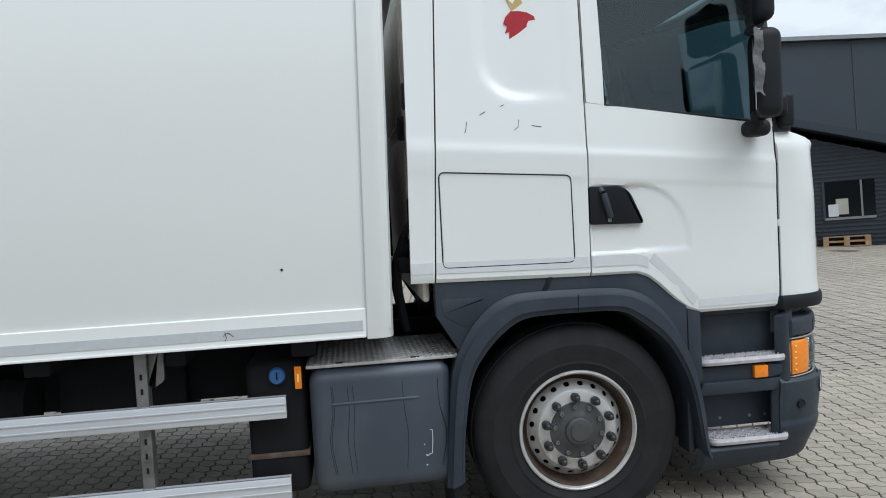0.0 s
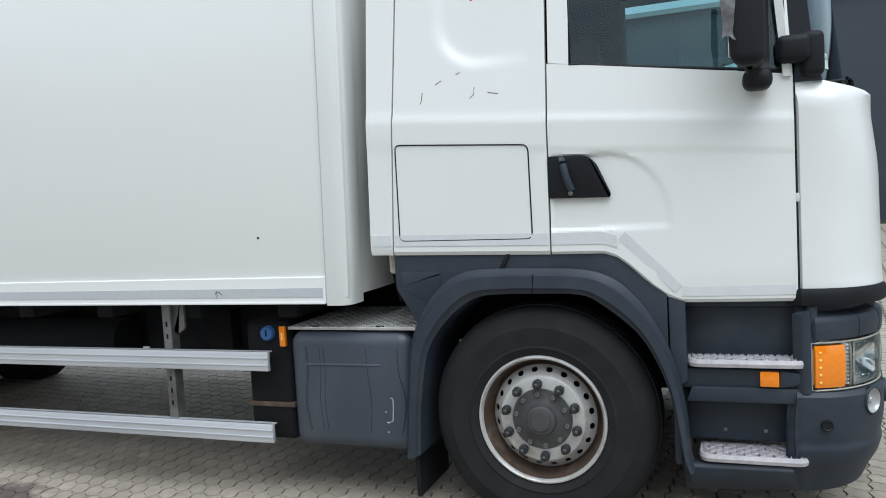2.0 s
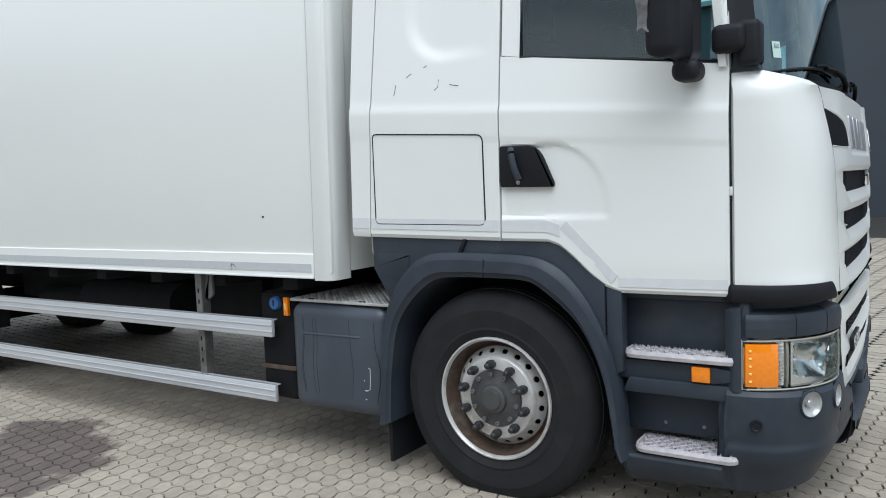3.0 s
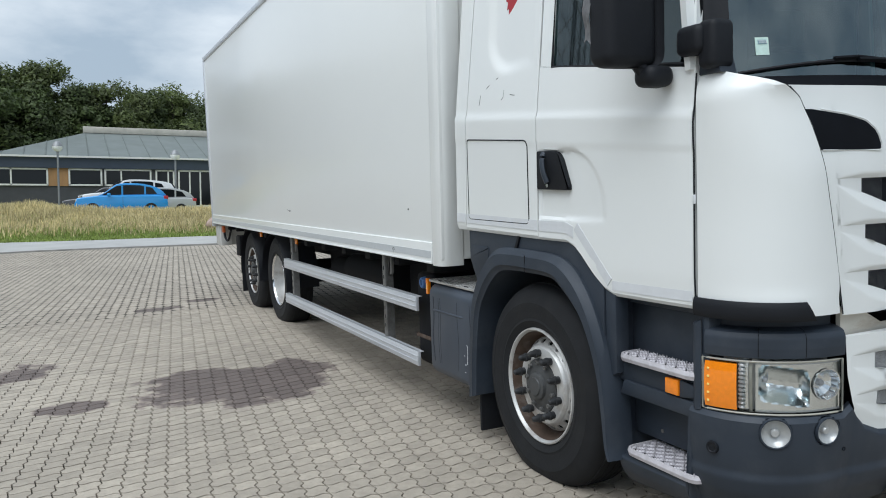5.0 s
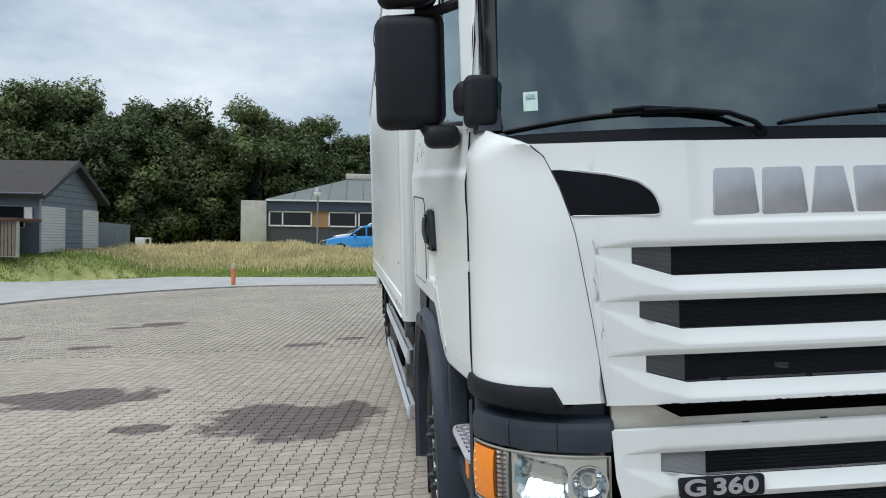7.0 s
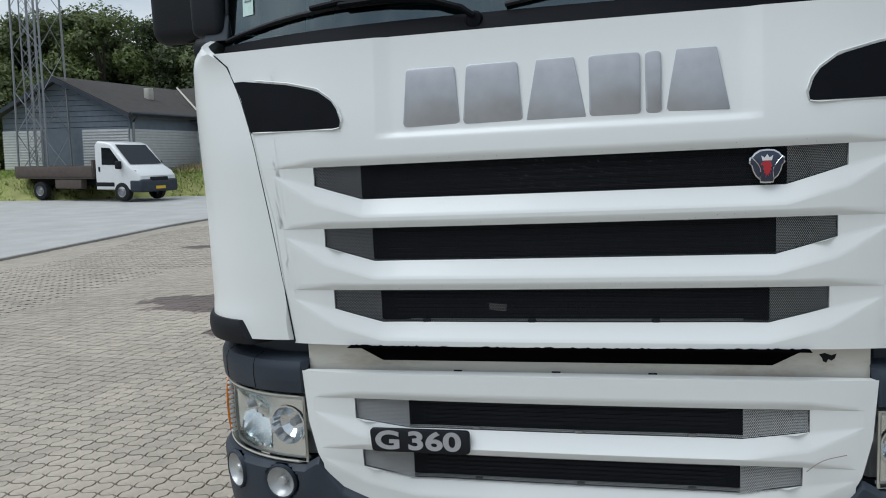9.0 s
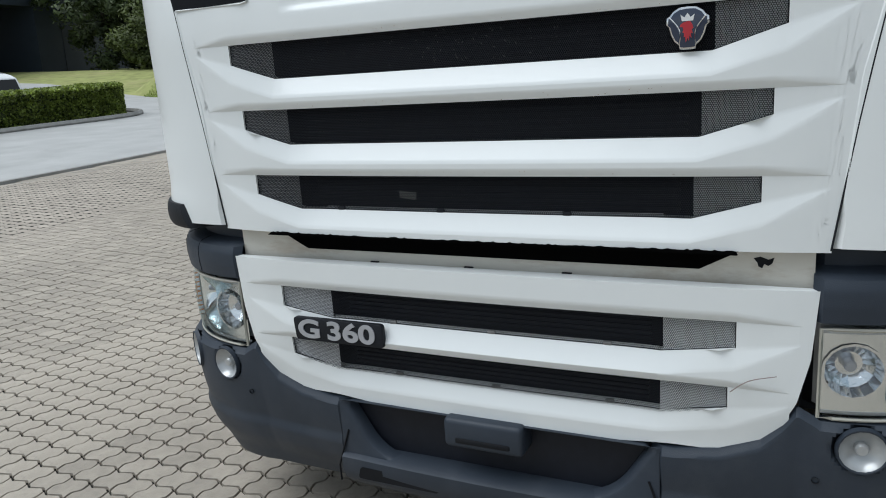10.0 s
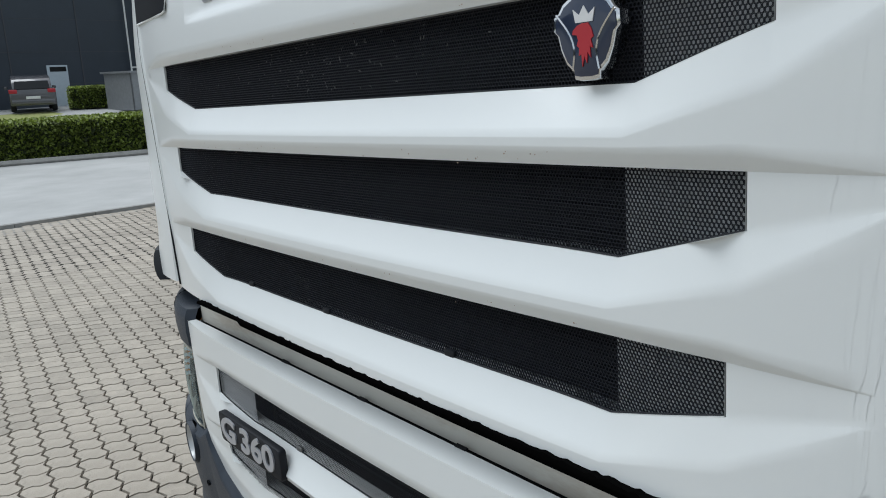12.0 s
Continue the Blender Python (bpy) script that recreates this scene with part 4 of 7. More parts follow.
# scratch and peeled paint on the lower grille
part("scratch", tube(lerp_curve([(2.786, 5.80, 0.715), (2.788, 5.825, 0.738), (2.789, 5.85, 0.752), (2.787, 5.895, 0.764)], 10), 0.0011, 4), mat("rusty_scratch", (0.22, 0.17, 0.16), 0.7), lower)
part("peeled_paint", prism([(5.838, 1.014), (5.852, 1.018), (5.868, 1.012), (5.88, 1.017), (5.876, 1.004), (5.868, 0.998), (5.86, 1.002), (5.856, 0.992), (5.848, 0.996), (5.846, 1.004)], "x", 2.733, 2.7362), CHASSIS, truck)
# inside the cab
part("dashboard", rbox(2.12, 2.52, 4.08, 2 * CY - 4.08, 1.65, 1.98, 0.06, 3), SEAT, truck, "dark dashboard")
for yc in (4.55, 5.83):
    s = part("seat", join(rbox(1.25, 1.75, yc - 0.24, yc + 0.24, 1.55, 1.75, 0.06, 3), rbox(1.18, 1.36, yc - 0.24, yc + 0.24, 1.7, 2.32, 0.06, 3)), SEAT, truck, "dark cloth driver's seat")
    part("headrest", rbox(1.2, 1.34, yc - 0.14, yc + 0.14, 2.36, 2.58, 0.05, 3), SEAT, s)
part("steering_wheel", tube([(2.05 + 0.10 * math.sin(a), 5.83 + 0.22 * math.cos(a), 1.98 + 0.18 * math.sin(a)) for a in np.linspace(0, 2 * math.pi, 28)[:-1]], 0.016, 6, closed=True), RUBBER, truck)
part("headliner", rbox(0.5, 2.5, 4.06, 2 * CY - 4.06, 2.92, 2.95, 0.005), SEAT, truck)
part("bunk_wall", rbox(0.55, 0.6, 4.05, 2 * CY - 4.05, 1.3, 2.9, 0.01), SEAT, truck)

# ---- mirrors ----
both("mirror_foot", join(rbox(2.2, 2.315, 3.865, 4.0, 1.945, 2.03, 0.035, 4), tube([(2.25, 3.9, 1.99), (2.23, 3.86, 2.06)], 0.03, 10)), RUBBER)


def turned_in(bm):
    """The back of a mirror faces the driver: its inner edge lies further forward."""
    for v in bm.verts:
        if v.co.x < 2.2:
            v.co.x += 0.48 * (v.co.y - 3.69)
    return bm


mirror = both("mirror_housing", turned_in(rbox(2.135, 2.285, 3.687, 3.945, 2.02, 2.455, 0.05, 5)), RUBBER, None, "black mirror housing, patched with tape")
both("mirror_glass", turned_in(rbox(2.128, 2.138, 3.725, 3.915, 2.06, 2.42, 0.004)), CHROME, mirror)
both("tape", grid(lambda u, v: (2.124 + 0.05 * u + 0.004 * math.sin(9 * v + 3 * u), 3.691 + 0.005 * math.sin(13 * v) - 0.004 * u, 2.13 + 0.31 * v + 0.01 * math.sin(u * 5)), 8, 18), mat("grey_tape", (0.13, 0.13, 0.135), 0.5, vary=0.4, scale=25, bump=0.6, bump_scale=40), mirror, "torn grey tape")
both("wide_mirror", turned_in(rbox(2.14, 2.265, 3.70, 3.93, 2.485, 2.74, 0.05, 5)), RUBBER, None, "black wide-angle mirror housing")
both("mirror_arm", tube(lerp_curve([(2.2, 3.85, 2.47), (2.23, 3.92, 2.475), (2.28, 4.0, 2.49), (2.33, 4.06, 2.5)], 8), 0.022, 8), RUBBER)


# ---- wheels ----
def stand(bm, z):
    """Flattens the tyre where it rests on the ground."""
    for v in bm.verts:
        if v.co.z < 0.002 - z:
            v.co.z = 0.002 - z
    return bm


def wheel(x, z=0.489, y=3.972, dish=False):
    """A truck wheel, its outer face at y."""
    w = part("wheel", stand(lathe([(0.30, 0.03), (0.345, 0.012), (0.375, 0.003), (0.385, 0.004), (0.41, -0.002), (0.45, -0.003), (0.455, 0.0), (0.495, 0.010), (0.52, 0.026), (0.538, 0.05), (0.546, 0.08), (0.548, 0.16), (0.546, 0.26), (0.53, 0.29), (0.47, 0.31), (0.30, 0.29)], 96), z), TYRE, truck, "worn black truck tyre")
    w.matrix_basis = Matrix.Translation((x, y, z))
    part("tread", join(*[stand(lathe([(0.543, h - 0.004), (0.5515, h - 0.002), (0.5515, h + 0.030), (0.543, h + 0.032)], 72), z) for h in (0.085, 0.13, 0.175, 0.22)]), TYRE, w)
    part("bead", lathe([(0.315, 0.022), (0.352, 0.003), (0.36, 0.006), (0.37, 0.006)], 64), TYRE, w)
    part("rim_edge", lathe([(0.290, 0.035), (0.296, 0.018), (0.303, 0.011), (0.310, 0.013), (0.313, 0.022), (0.302, 0.05), (0.29, 0.06)], 72), CHROME if dish else RIM, w)
    if dish:
        part("dish", lathe([(0.287, 0.03), (0.279, 0.08), (0.272, 0.14), (0.255, 0.17), (0.20, 0.18), (0.15, 0.176), (0.148, 0.21), (0.0, 0.22)], 64), RIM, w, "pale deep-dished rim")
        part("axle_end", lathe([(0, 0.10), (0.05, 0.10), (0.09, 0.115), (0.10, 0.14), (0.10, 0.2)], 28), HUB, w)
    else:
        part("barrel", lathe([(0.292, 0.028), (0.286, 0.045), (0.281, 0.09), (0.268, 0.118), (0.253, 0.102)], 72), RUST, w, "rusty inner rim")
        bm = bmesh.new()
        n = 20
        # a shoulder with a ring of round vent holes, each with a short wall
        r0, r1, h0, h1 = 0.254, 0.218, 0.100, 0.058
        edge = [(i / 3, 0) for i in range(3)] + [(1, i / 3) for i in range(3)] + [(1 - i / 3, 1) for i in range(3)] + [(0, 1 - i / 3) for i in range(3)]

        def on(a, f, sink=0.0):
            r, h = r0 + (r1 - r0) * f, h0 + (h1 - h0) * f
            return bm.verts.new((r * math.cos(a), h + sink, r * math.sin(a)))
        for k in range(n):
            rect, hole, wall = [], [], []
            for p, q in edge:
                rect.append(on(2 * math.pi * (k + p) / n, q))
                t = math.atan2(q - 0.5, p - 0.5)
                a, f = 2 * math.pi * (k + 0.5 + 0.23 * math.cos(t)) / n, 0.58 + 0.30 * math.sin(t)
                hole.append(on(a, f))
                wall.append(on(a, f, 0.012))
            for i in range(12):
                j = (i + 1) % 12
                bm.faces.new((rect[i], rect[j], hole[j], hole[i]))
                bm.faces.new((hole[i], hole[j], wall[j], wall[i]))
        bmesh.ops.remove_doubles(bm, verts=bm.verts[:], dist=0.0004)
        bmesh.ops.recalc_face_normals(bm, faces=bm.faces[:])
        part("vent_ring", bm, RIM, w)
        part("disc", lathe([(0.2185, 0.0585), (0.213, 0.047), (0.205, 0.038), (0.19, 0.034), (0.15, 0.032), (0.143, 0.037)], 72), RIM, w, "worn silver wheel disc")
        part("behind", lathe([(0.278, 0.135), (0.1, 0.135)], 40), CHASSIS, w)
        part("hub", lathe([(0.145, 0.040), (0.143, 0.028), (0.104, 0.024), (0.094, 0.018), (0.074, 0.014), (0.070, -0.002), (0.064, -0.006), (0.050, -0.007), (0.047, -0.014), (0, -0.016)], 48), HUB, w, "greasy dark hub")
        bolt = None
        for k in range(10):
            a = 2 * math.pi * (k + 0.69) / 10
            m = Matrix.Translation((0.125 * math.cos(a), 0.016, 0.125 * math.sin(a)))
            if not bolt:
                bolt = part("bolt", lathe([(0, 0.002), (0.006, 0.001), (0.0065, -0.005), (0.011, -0.005), (0.012, 0.014)], 10), STEEL, w)
                bolt.matrix_basis = m
            else:
                share("bolt", bolt, w, m)
        nut = None
        for k in range(10):
            a = 2 * math.pi * (k + 0.6) / 10
            m = Matrix.Translation((0.175 * math.cos(a), 0.004, 0.175 * math.sin(a)))
            if not nut:
                nut = part("nut", lathe([(0, -0.040), (0.008, -0.039), (0.014, -0.034), (0.017, -0.022), (0.018, -0.004), (0.023, -0.002), (0.024, 0.010), (0.02, 0.012), (0.02, 0.03)], 14), NUTS, w, "black capped wheel nut")
                nut.matrix_basis = m
            else:
                share("nut", nut, w, m)
    return w


FRONT_X, DRIVE_X, TAG_X = 1.264, -4.53, -5.88
wheels = [wheel(FRONT_X), wheel(DRIVE_X, y=3.998, dish=True), wheel(TAG_X, y=3.985)]
for w in wheels:
    m = FLIP @ w.matrix_basis
    far = share("wheel", w, truck, m)
    for c in w.children:
        o = share(c.name.split(".")[0], c, far, c.matrix_basis.copy())

# ---- front wheel arch, liner and the dark plates round it ----
ARCH_O = [(0.566, 0.27), (0.573, 0.35), (0.599, 0.635), (0.629, 0.863), (0.706, 1.03), (0.813, 1.152), (0.928, 1.211), (1.066, 1.224), (1.274, 1.222), (1.489, 1.213), (1.615, 1.178), (1.712, 1.104), (1.807, 0.976), (1.886, 0.791), (1.927, 0.581), (1.942, 0.37), (1.958, 0.30)]
ARCH_I = [(0.655, 0.30), (0.662, 0.42), (0.674, 0.56), (0.72, 0.805), (0.799, 0.938), (0.904, 1.039), (1.004, 1.091), (1.14, 1.102), (1.268, 1.103), (1.483, 1.096), (1.584, 1.047), (1.73, 0.925), (1.812, 0.792), (1.867, 0.634), (1.896, 0.45), (1.912, 0.36), (1.935, 0.30)]
ao, ai = lerp_curve(ARCH_O, 64), lerp_curve(ARCH_I, 64)


def arch_fn(u, v):
    k = round(u * 64)
    o, i = ao[k], ai[k]
    s = [(0.0, 4.06), (0.0, 3.955), (0.20, 3.934), (0.27, 3.916), (0.74, 3.912), (0.84, 3.926), (0.97, 3.932), (1.0, 3.96), (1.0, 4.45)][round(v * 8)]
    p = o + (i - o) * s[0]
    return p[0], s[1], p[1]


both("wheel_arch", grid(arch_fn, 64, 8), PLASTIC, None, "dark grey plastic wheel arch")
both("arch_joint", tube([(ao[32][0] + (ai[32][0] - ao[32][0]) * k, 3.914, ao[32][1] + (ai[32][1] - ao[32][1]) * k) for k in np.linspace(0.2, 0.95, 6)], 0.003, 4), CHASSIS)
both("arch_back", prism([(0.558, 1.31), (0.56, 1.13), (0.68, 0.93), (0.80, 1.0), (0.95, 1.13), (1.27, 1.17), (1.6, 1.1), (1.75, 0.95), (1.862, 0.78), (1.864, 1.10), (1.62, 1.305)], "y", 3.968, 4.05, 0.006), PLASTIC)
both("arch_back", prism([(1.868, 1.095), (1.868, 0.76), (1.905, 0.68), (1.94, 0.70), (1.94, 1.07), (1.91, 1.075)], "y", 3.975, 4.05, 0.006), PLASTIC)
both("pressed_panel", prism(round_poly([(0.585, 1.215), (0.79, 1.215), (0.80, 1.19), (0.78, 1.10), (0.70, 1.07), (0.6, 1.13)], 0.015, 3), "y", 3.9655, 3.98, 0.002), PLASTIC)
both("strap", prism([(1.137, 1.292), (1.158, 1.292), (1.124, 1.222), (1.100, 1.222)], "y", 3.955, 3.97, 0.003), RUBBER)
both("mud_flap", rbox(0.60, 0.625, 3.98, 4.40, 0.06, 0.46, 0.006), RUBBER, None, "black rubber mud flap")

# ---- entry steps ----
both("step_panel", rbox(1.90, 2.44, 4.10, 4.16, 0.75, 1.07, 0.01), PLASTIC, None, "dark plastic entry step panel")
both("step_panel", rbox(1.90, 2.44, 4.015, 4.10, 0.66, 0.752, 0.012), PLASTIC, None, "dark plastic entry step panel")
both("step_panel", prism(round_poly([(1.955, 0.672), (2.43, 0.672), (2.43, 0.604), (1.93, 0.604)], 0.012, 3), "y", 4.002, 4.09, 0.006), PLASTIC, None, "dark plastic entry step panel")
both("step_panel", rbox(1.90, 2.44, 4.11, 4.16, 0.40, 0.64, 0.01), PLASTIC, None, "dark plastic entry step panel")
both("step_panel", rbox(1.90, 2.44, 4.06, 4.14, 1.02, 1.06, 0.01), PLASTIC, None, "dark plastic entry step panel")
both("step_side", rbox(2.425, 2.475, 4.005, 4.15, 0.62, 1.045, 0.02), PLASTIC)
both("step_side", rbox(1.87, 1.905, 4.02, 4.16, 0.30, 1.06, 0.012), PLASTIC)


def step(z0, z1, xa, xb):
    """A grating tread: a rim and crossed bars with teeth."""
    out = round_poly([(xa, 3.985), (xb, 3.985), (xb, 4.16), (xa, 4.16)], [0.05, 0.05, 0.005, 0.005], 4)
    rim = tube([(x, y, z0 + 0.03) for x, y in out], 0.010, 6, closed=True, flat=1.9)
    bars = bmesh.new()
    for k in range(-4, 12):
        for s in (1, -1):
            p, q = xa + 0.06 * k, xa + 0.06 * k + s * 0.17
            a, b = (p, 3.99), (q, 4.155)
            pts = [(a[0] + (b[0] - a[0]) * t, a[1] + (b[1] - a[1]) * t) for t in np.linspace(0, 1, 20)]
            pts = [c for c in pts if xa + 0.012 < c[0] < xb - 0.012]
            if len(pts) > 2:
                tube([(x, y, z0 + 0.040) for x, y in pts], 0.0032, 4, bars, flat=2.2)
                for x, y in pts[::1]:
                    rbox(x - 0.002, x + 0.002, y - 0.002, y + 0.002, z0 + 0.044, z0 + 0.052, 0, 1, bars)
    tray = prism(round_poly([(xa + 0.004, 3.99), (xb - 0.004, 3.99), (xb - 0.004, 4.155), (xa + 0.004, 4.155)], [0.05, 0.05, 0.005, 0.005], 4), "z", z0 + 0.016, z0 + 0.024)
    return join(rim, bars, tray)


both("step_tread", step(0.752, 0.812, 1.945, 2.42), STEP, None, "worn grey metal step grating")
both("step_tread", step(0.325, 0.392, 1.985, 2.42), STEP, None, "worn grey metal step grating")
both("side_marker", rbox(2.237, 2.315, 3.990, 4.02, 0.680, 0.747, 0.006), AMBER, None, "orange side marker lamp")
both("marker_shell", prism(round_poly([(2.316, 0.752), (2.40, 0.742), (2.40, 0.690), (2.316, 0.674)], 0.012, 3), "y", 3.996, 4.03, 0.008), PLASTIC)
for x in (2.09, 2.26, 2.35):
    both("bolt", lathe([(0, 0), (0.008, 0), (0.009, 0.01)], 10, center=(x, 4.105, 0.45)), STEEL)


# ---- bumper, headlamps, trim ----
def wrap(s, grow=0.0, e=1.04):
    """Plan of the nose: s from 0 at the side to 1 where the corner meets the front; below 0 it runs back along the side."""
    if s < 0:
        return 2.40 + 0.36 * s, 4.005 - grow
    th = min(s, 1.0) * math.pi / 2
    c = math.cos(th) ** e if s < 0.9999 else 0
    return 2.40 + (0.355 + grow) * math.sin(th) ** e, 4.405 - (0.40 + grow) * c


def band(z0, z1, s0, s1, grow=0.0, bulge=0.0, n=18, m=6, thick=0.03, lean=0.0):
    return slab(lambda u, v: (lambda p, z: (p[0], p[1], z))(wrap(s0 + (s1 - s0) * u, grow + lean * v + bulge * math.sin(math.pi * v) ** 0.5), z0 + (z1 - z0) * v), n, m, (-thick, thick, 0))


BUMP_TOP = ((4.405, 0.668), (4.442, 0.69), (4.468, 0.648), (4.515, 0.598), (4.60, 0.563), (4.70, 0.548), (5.19, 0.545))


def bumper_fn(u, v):
    """From the entry step round the corner to the joint at the front."""
    if u < 0.25:
        x, y = 1.94 + 0.46 * u / 0.25, 3.987
        nx, ny = 0.0, -1.0
        z_top = piece(x, (1.94, 0.325), (2.365, 0.33), (2.375, 0.66), (2.4, 0.66))
    elif u < 0.75:
        s = (u - 0.25) / 0.5
        x, y = wrap(s, 0.02, 0.92)
        nx, ny = math.sin(s * math.pi / 2), -math.cos(s * math.pi / 2)
        z_top = 0.66
    else:
        s = (u - 0.75) / 0.25
        x, y = 2.775 + 0.012 * s, 4.405 + 0.325 * s
        nx, ny = 1.0, 0.0
        z_top = piece(y, *BUMP_TOP)
    z_bot = piece(u, (0, 0.17), (0.25, 0.20), (0.75, 0.24), (1, 0.245))
    z = z_bot + (z_top - z_bot) * v
    dent = min(math.hypot((u - uc) * 1.2, z - 0.604) - r for uc, r in ((0.6875, 0.05), (0.525, 0.056)))
    tuck = 0.034 * smooth(0.004, -0.008, dent) + 0.09 * (1 - v) ** 2.4 - 0.012 * smooth(0.44, 0.40, z) * smooth(0.28, 0.36, z) + 0.014 * smooth(z_top - 0.02, z_top, z)
    return x - tuck * nx, y - tuck * ny, z


def wrap_n(s, e=0.92):
    """A point of the bumper's corner and the way it faces."""
    p, q, r = wrap(s - 0.01, 0.02, e), wrap(s + 0.01, 0.02, e), wrap(s, 0.02, e)
    d = Vector((q[0] - p[0], q[1] - p[1])).normalized()
    return Vector((r[0], r[1], 0)), Vector((d.y, -d.x, 0))


def aim(point, normal):
    """Turns a lathe made along y so that its face looks along the normal."""
    return Matrix.Translation(point) @ Matrix.Rotation(math.atan2(normal.y, normal.x) + math.pi / 2, 4, "Z")


def set_both(name, bm, material, parent, m, label=""):
    a = part(name, bm, material, parent, label, 0.12 if material is FACET else 0.55)
    a.matrix_basis = m
    b = share(name, a, TWIN[parent], m.copy()) if parent in TWIN else share(name, a, parent, FLIP @ m)
    TWIN[a] = b
    if label:
        tagged(b, label)
    return a


bumper = both("bumper", slab(bumper_fn, 200, 48, (-0.03, 0.03, 0)), PLASTIC, None, "dark grey plastic front bumper")
# its middle: lower beam, upper lip, recessed mesh with the flip step
mid_y = (4.735, 2 * CY - 4.735)
beam = [(2.70, 0.245), (2.745, 0.258), (2.788, 0.30), (2.80, 0.335), (2.80, 0.372), (2.775, 0.385), (2.72, 0.385)]
part("bumper_beam", grid(lambda u, v: (beam[round(v * 6)][0] + 0.012 * math.sin(math.pi * u), mid_y[0] + (mid_y[1] - mid_y[0]) * u, beam[round(v * 6)][1]), 20, 6), PLASTIC, truck)
hole = round_poly([(4.752, 0.548), (2 * CY - 4.752, 0.548), (2 * CY - 4.86, 0.378), (4.86, 0.378)], [0.03, 0.03, 0.09, 0.09], 7)
bm = bmesh.new()
rings = []
for grow, x in ((9.0, 2.783), (1.05, 2.785), (1.025, 2.782), (1.0, 2.772), (0.985, 2.742)):
    rings.append([bm.verts.new((x + 0.010 * math.sin(math.pi * (min(max(CY + (y - CY) * grow, mid_y[0]), mid_y[1]) - mid_y[0]) / (mid_y[1] - mid_y[0])), min(max(CY + (y - CY) * grow, mid_y[0]), mid_y[1]), min(max(0.47 + (z - 0.47) * grow, 0.372), 0.5475))) for y, z in hole])
for p, q in zip(rings, rings[1:]):
    for k in range(len(p)):
        j = (k + 1) % len(p)
        bm.faces.new((p[k], p[j], q[j], q[k]))
bmesh.ops.recalc_face_normals(bm, faces=bm.faces[:])
part("bumper_frame", bm, PLASTIC, truck, "moulded plastic frame of the intake")
part("lower_intake", prism([(4.735, 0.535), (2 * CY - 4.735, 0.535), (2 * CY - 4.735, 0.375), (4.735, 0.375)], "x", 2.728, 2.735), MESHB, truck, "black mesh intake of the bumper")
fs = part("front_step", rbox(2.72, 2.808, 5.08, 5.305, 0.468, 0.552, 0.014, 3), PLASTIC, truck, "dark flip-down front step")
part("grip_slot", rbox(2.80, 2.812, 5.115, 5.27, 0.485, 0.50, 0.004), CHASSIS, fs)
both("bumper_joint", tube([(2.786, 4.76, 0.455), (2.788, 4.74, 0.40), (2.782, 4.712, 0.33), (2.765, 4.70, 0.27)], 0.003, 5), CHASSIS)
both("beam_recess", prism(round_poly([(4.80, 0.352), (5.05, 0.352), (5.05, 0.315), (4.79, 0.315)], 0.01, 3), "x", 2.79, 2.8055), CHASSIS)
both("screw_hole", lathe([(0, -0.002), (0.007, -0.002), (0.008, 0.004)], 10, center=(2.768, 4.40, 0.52), axis="x"), CHASSIS)
# under-lamp brow, visor
BROW = ((0.0, 0.884, 0.002), (0.12, 0.888, 0.014), (0.45, 0.925, 0.018), (0.62, 0.962, 0.017), (0.72, 0.982, 0.008), (0.8, 0.99, -0.008), (1.0, 0.999, -0.055))


def brow_fn(u, v):
    out, z = piece(v, *[(a, c) for a, b, c in BROW]), piece(v, *[(a, b) for a, b, c in BROW])
    x, y = wrap(0.075 + 0.92 * u, out - 0.02 * max(0, 1 - u / 0.03))
    return x, y, z


both("lamp_brow", slab(brow_fn, 26, 25, (-0.02, 0.02, 0)), PLASTIC)
both("brow_back", band(0.90, 1.045, 0.04, 0.995, -0.05), PLASTIC)
both("bracket", slab(lambda u, v: (*wrap(0.005 + 0.072 * u, 0.012 + 0.006 * math.sin(math.pi * u)), 0.655 + (0.34 + 0.02 * u) * v), 4, 6, (-0.03, 0.03, 0)), PLASTIC)
for s in (0.45, 0.72):
    both("brow_joint", tube([(*wrap(s, piece(v, *[(a, c) for a, b, c in BROW])), piece(v, *[(a, b) for a, b, c in BROW])) for v in np.linspace(0.02, 0.9, 14)], 0.0018, 4), CHASSIS)


def visor_fn(u, v):
    x, y = corner(0.0 + (1.27 - 0.10 * v) * u, 0.012 + 0.008 * math.sin(math.pi * v) ** 0.5)
    return x, y, 1.034 + 0.072 * v


both("visor", slab(visor_fn, 24, 6, (-0.05, 0.05, 0)), RUBBER, None, "black rubber corner trim")
# headlamp
LAMPCHROME = mat("lamp_chrome", (0.80, 0.82, 0.82), 0.2, metal=1.0, bump=0.05, bump_scale=30)
YELLOWED = mat("yellowed_plastic", (0.40, 0.385, 0.33), 0.35, vary=0.12, scale=20)
both("lamp_frame", band(0.655, 0.885, 0.08, 1.0, -0.08, 0), RUBBER)
lamp = both("headlamp", band(0.668, 0.872, 0.085, 1.0, -0.064, 0, thick=0.01), LAMPIN, None, "clear headlamp with orange indicator")
both("indicator", band(0.680, 0.860, 0.108, 0.325, 0.010, 0.008), AMBER, lamp, "orange indicator lens")
for j in range(5):
    px, py = wrap(0.14, 0.0175)
    both("led_dot", rbox(px - 0.005, px + 0.005, py - 0.004, py + 0.002, 0.700 + 0.032 * j, 0.709 + 0.032 * j, 0.002), PALE_AMBER, lamp)
both("lamp_edge", band(0.662, 0.878, 0.078, 0.104, 0.002, 0.004, thick=0.012, n=3), YELLOWED, lamp)
both("divider", band(0.675, 0.866, 0.328, 0.388, -0.016, 0.004), LAMPCHROME, lamp)
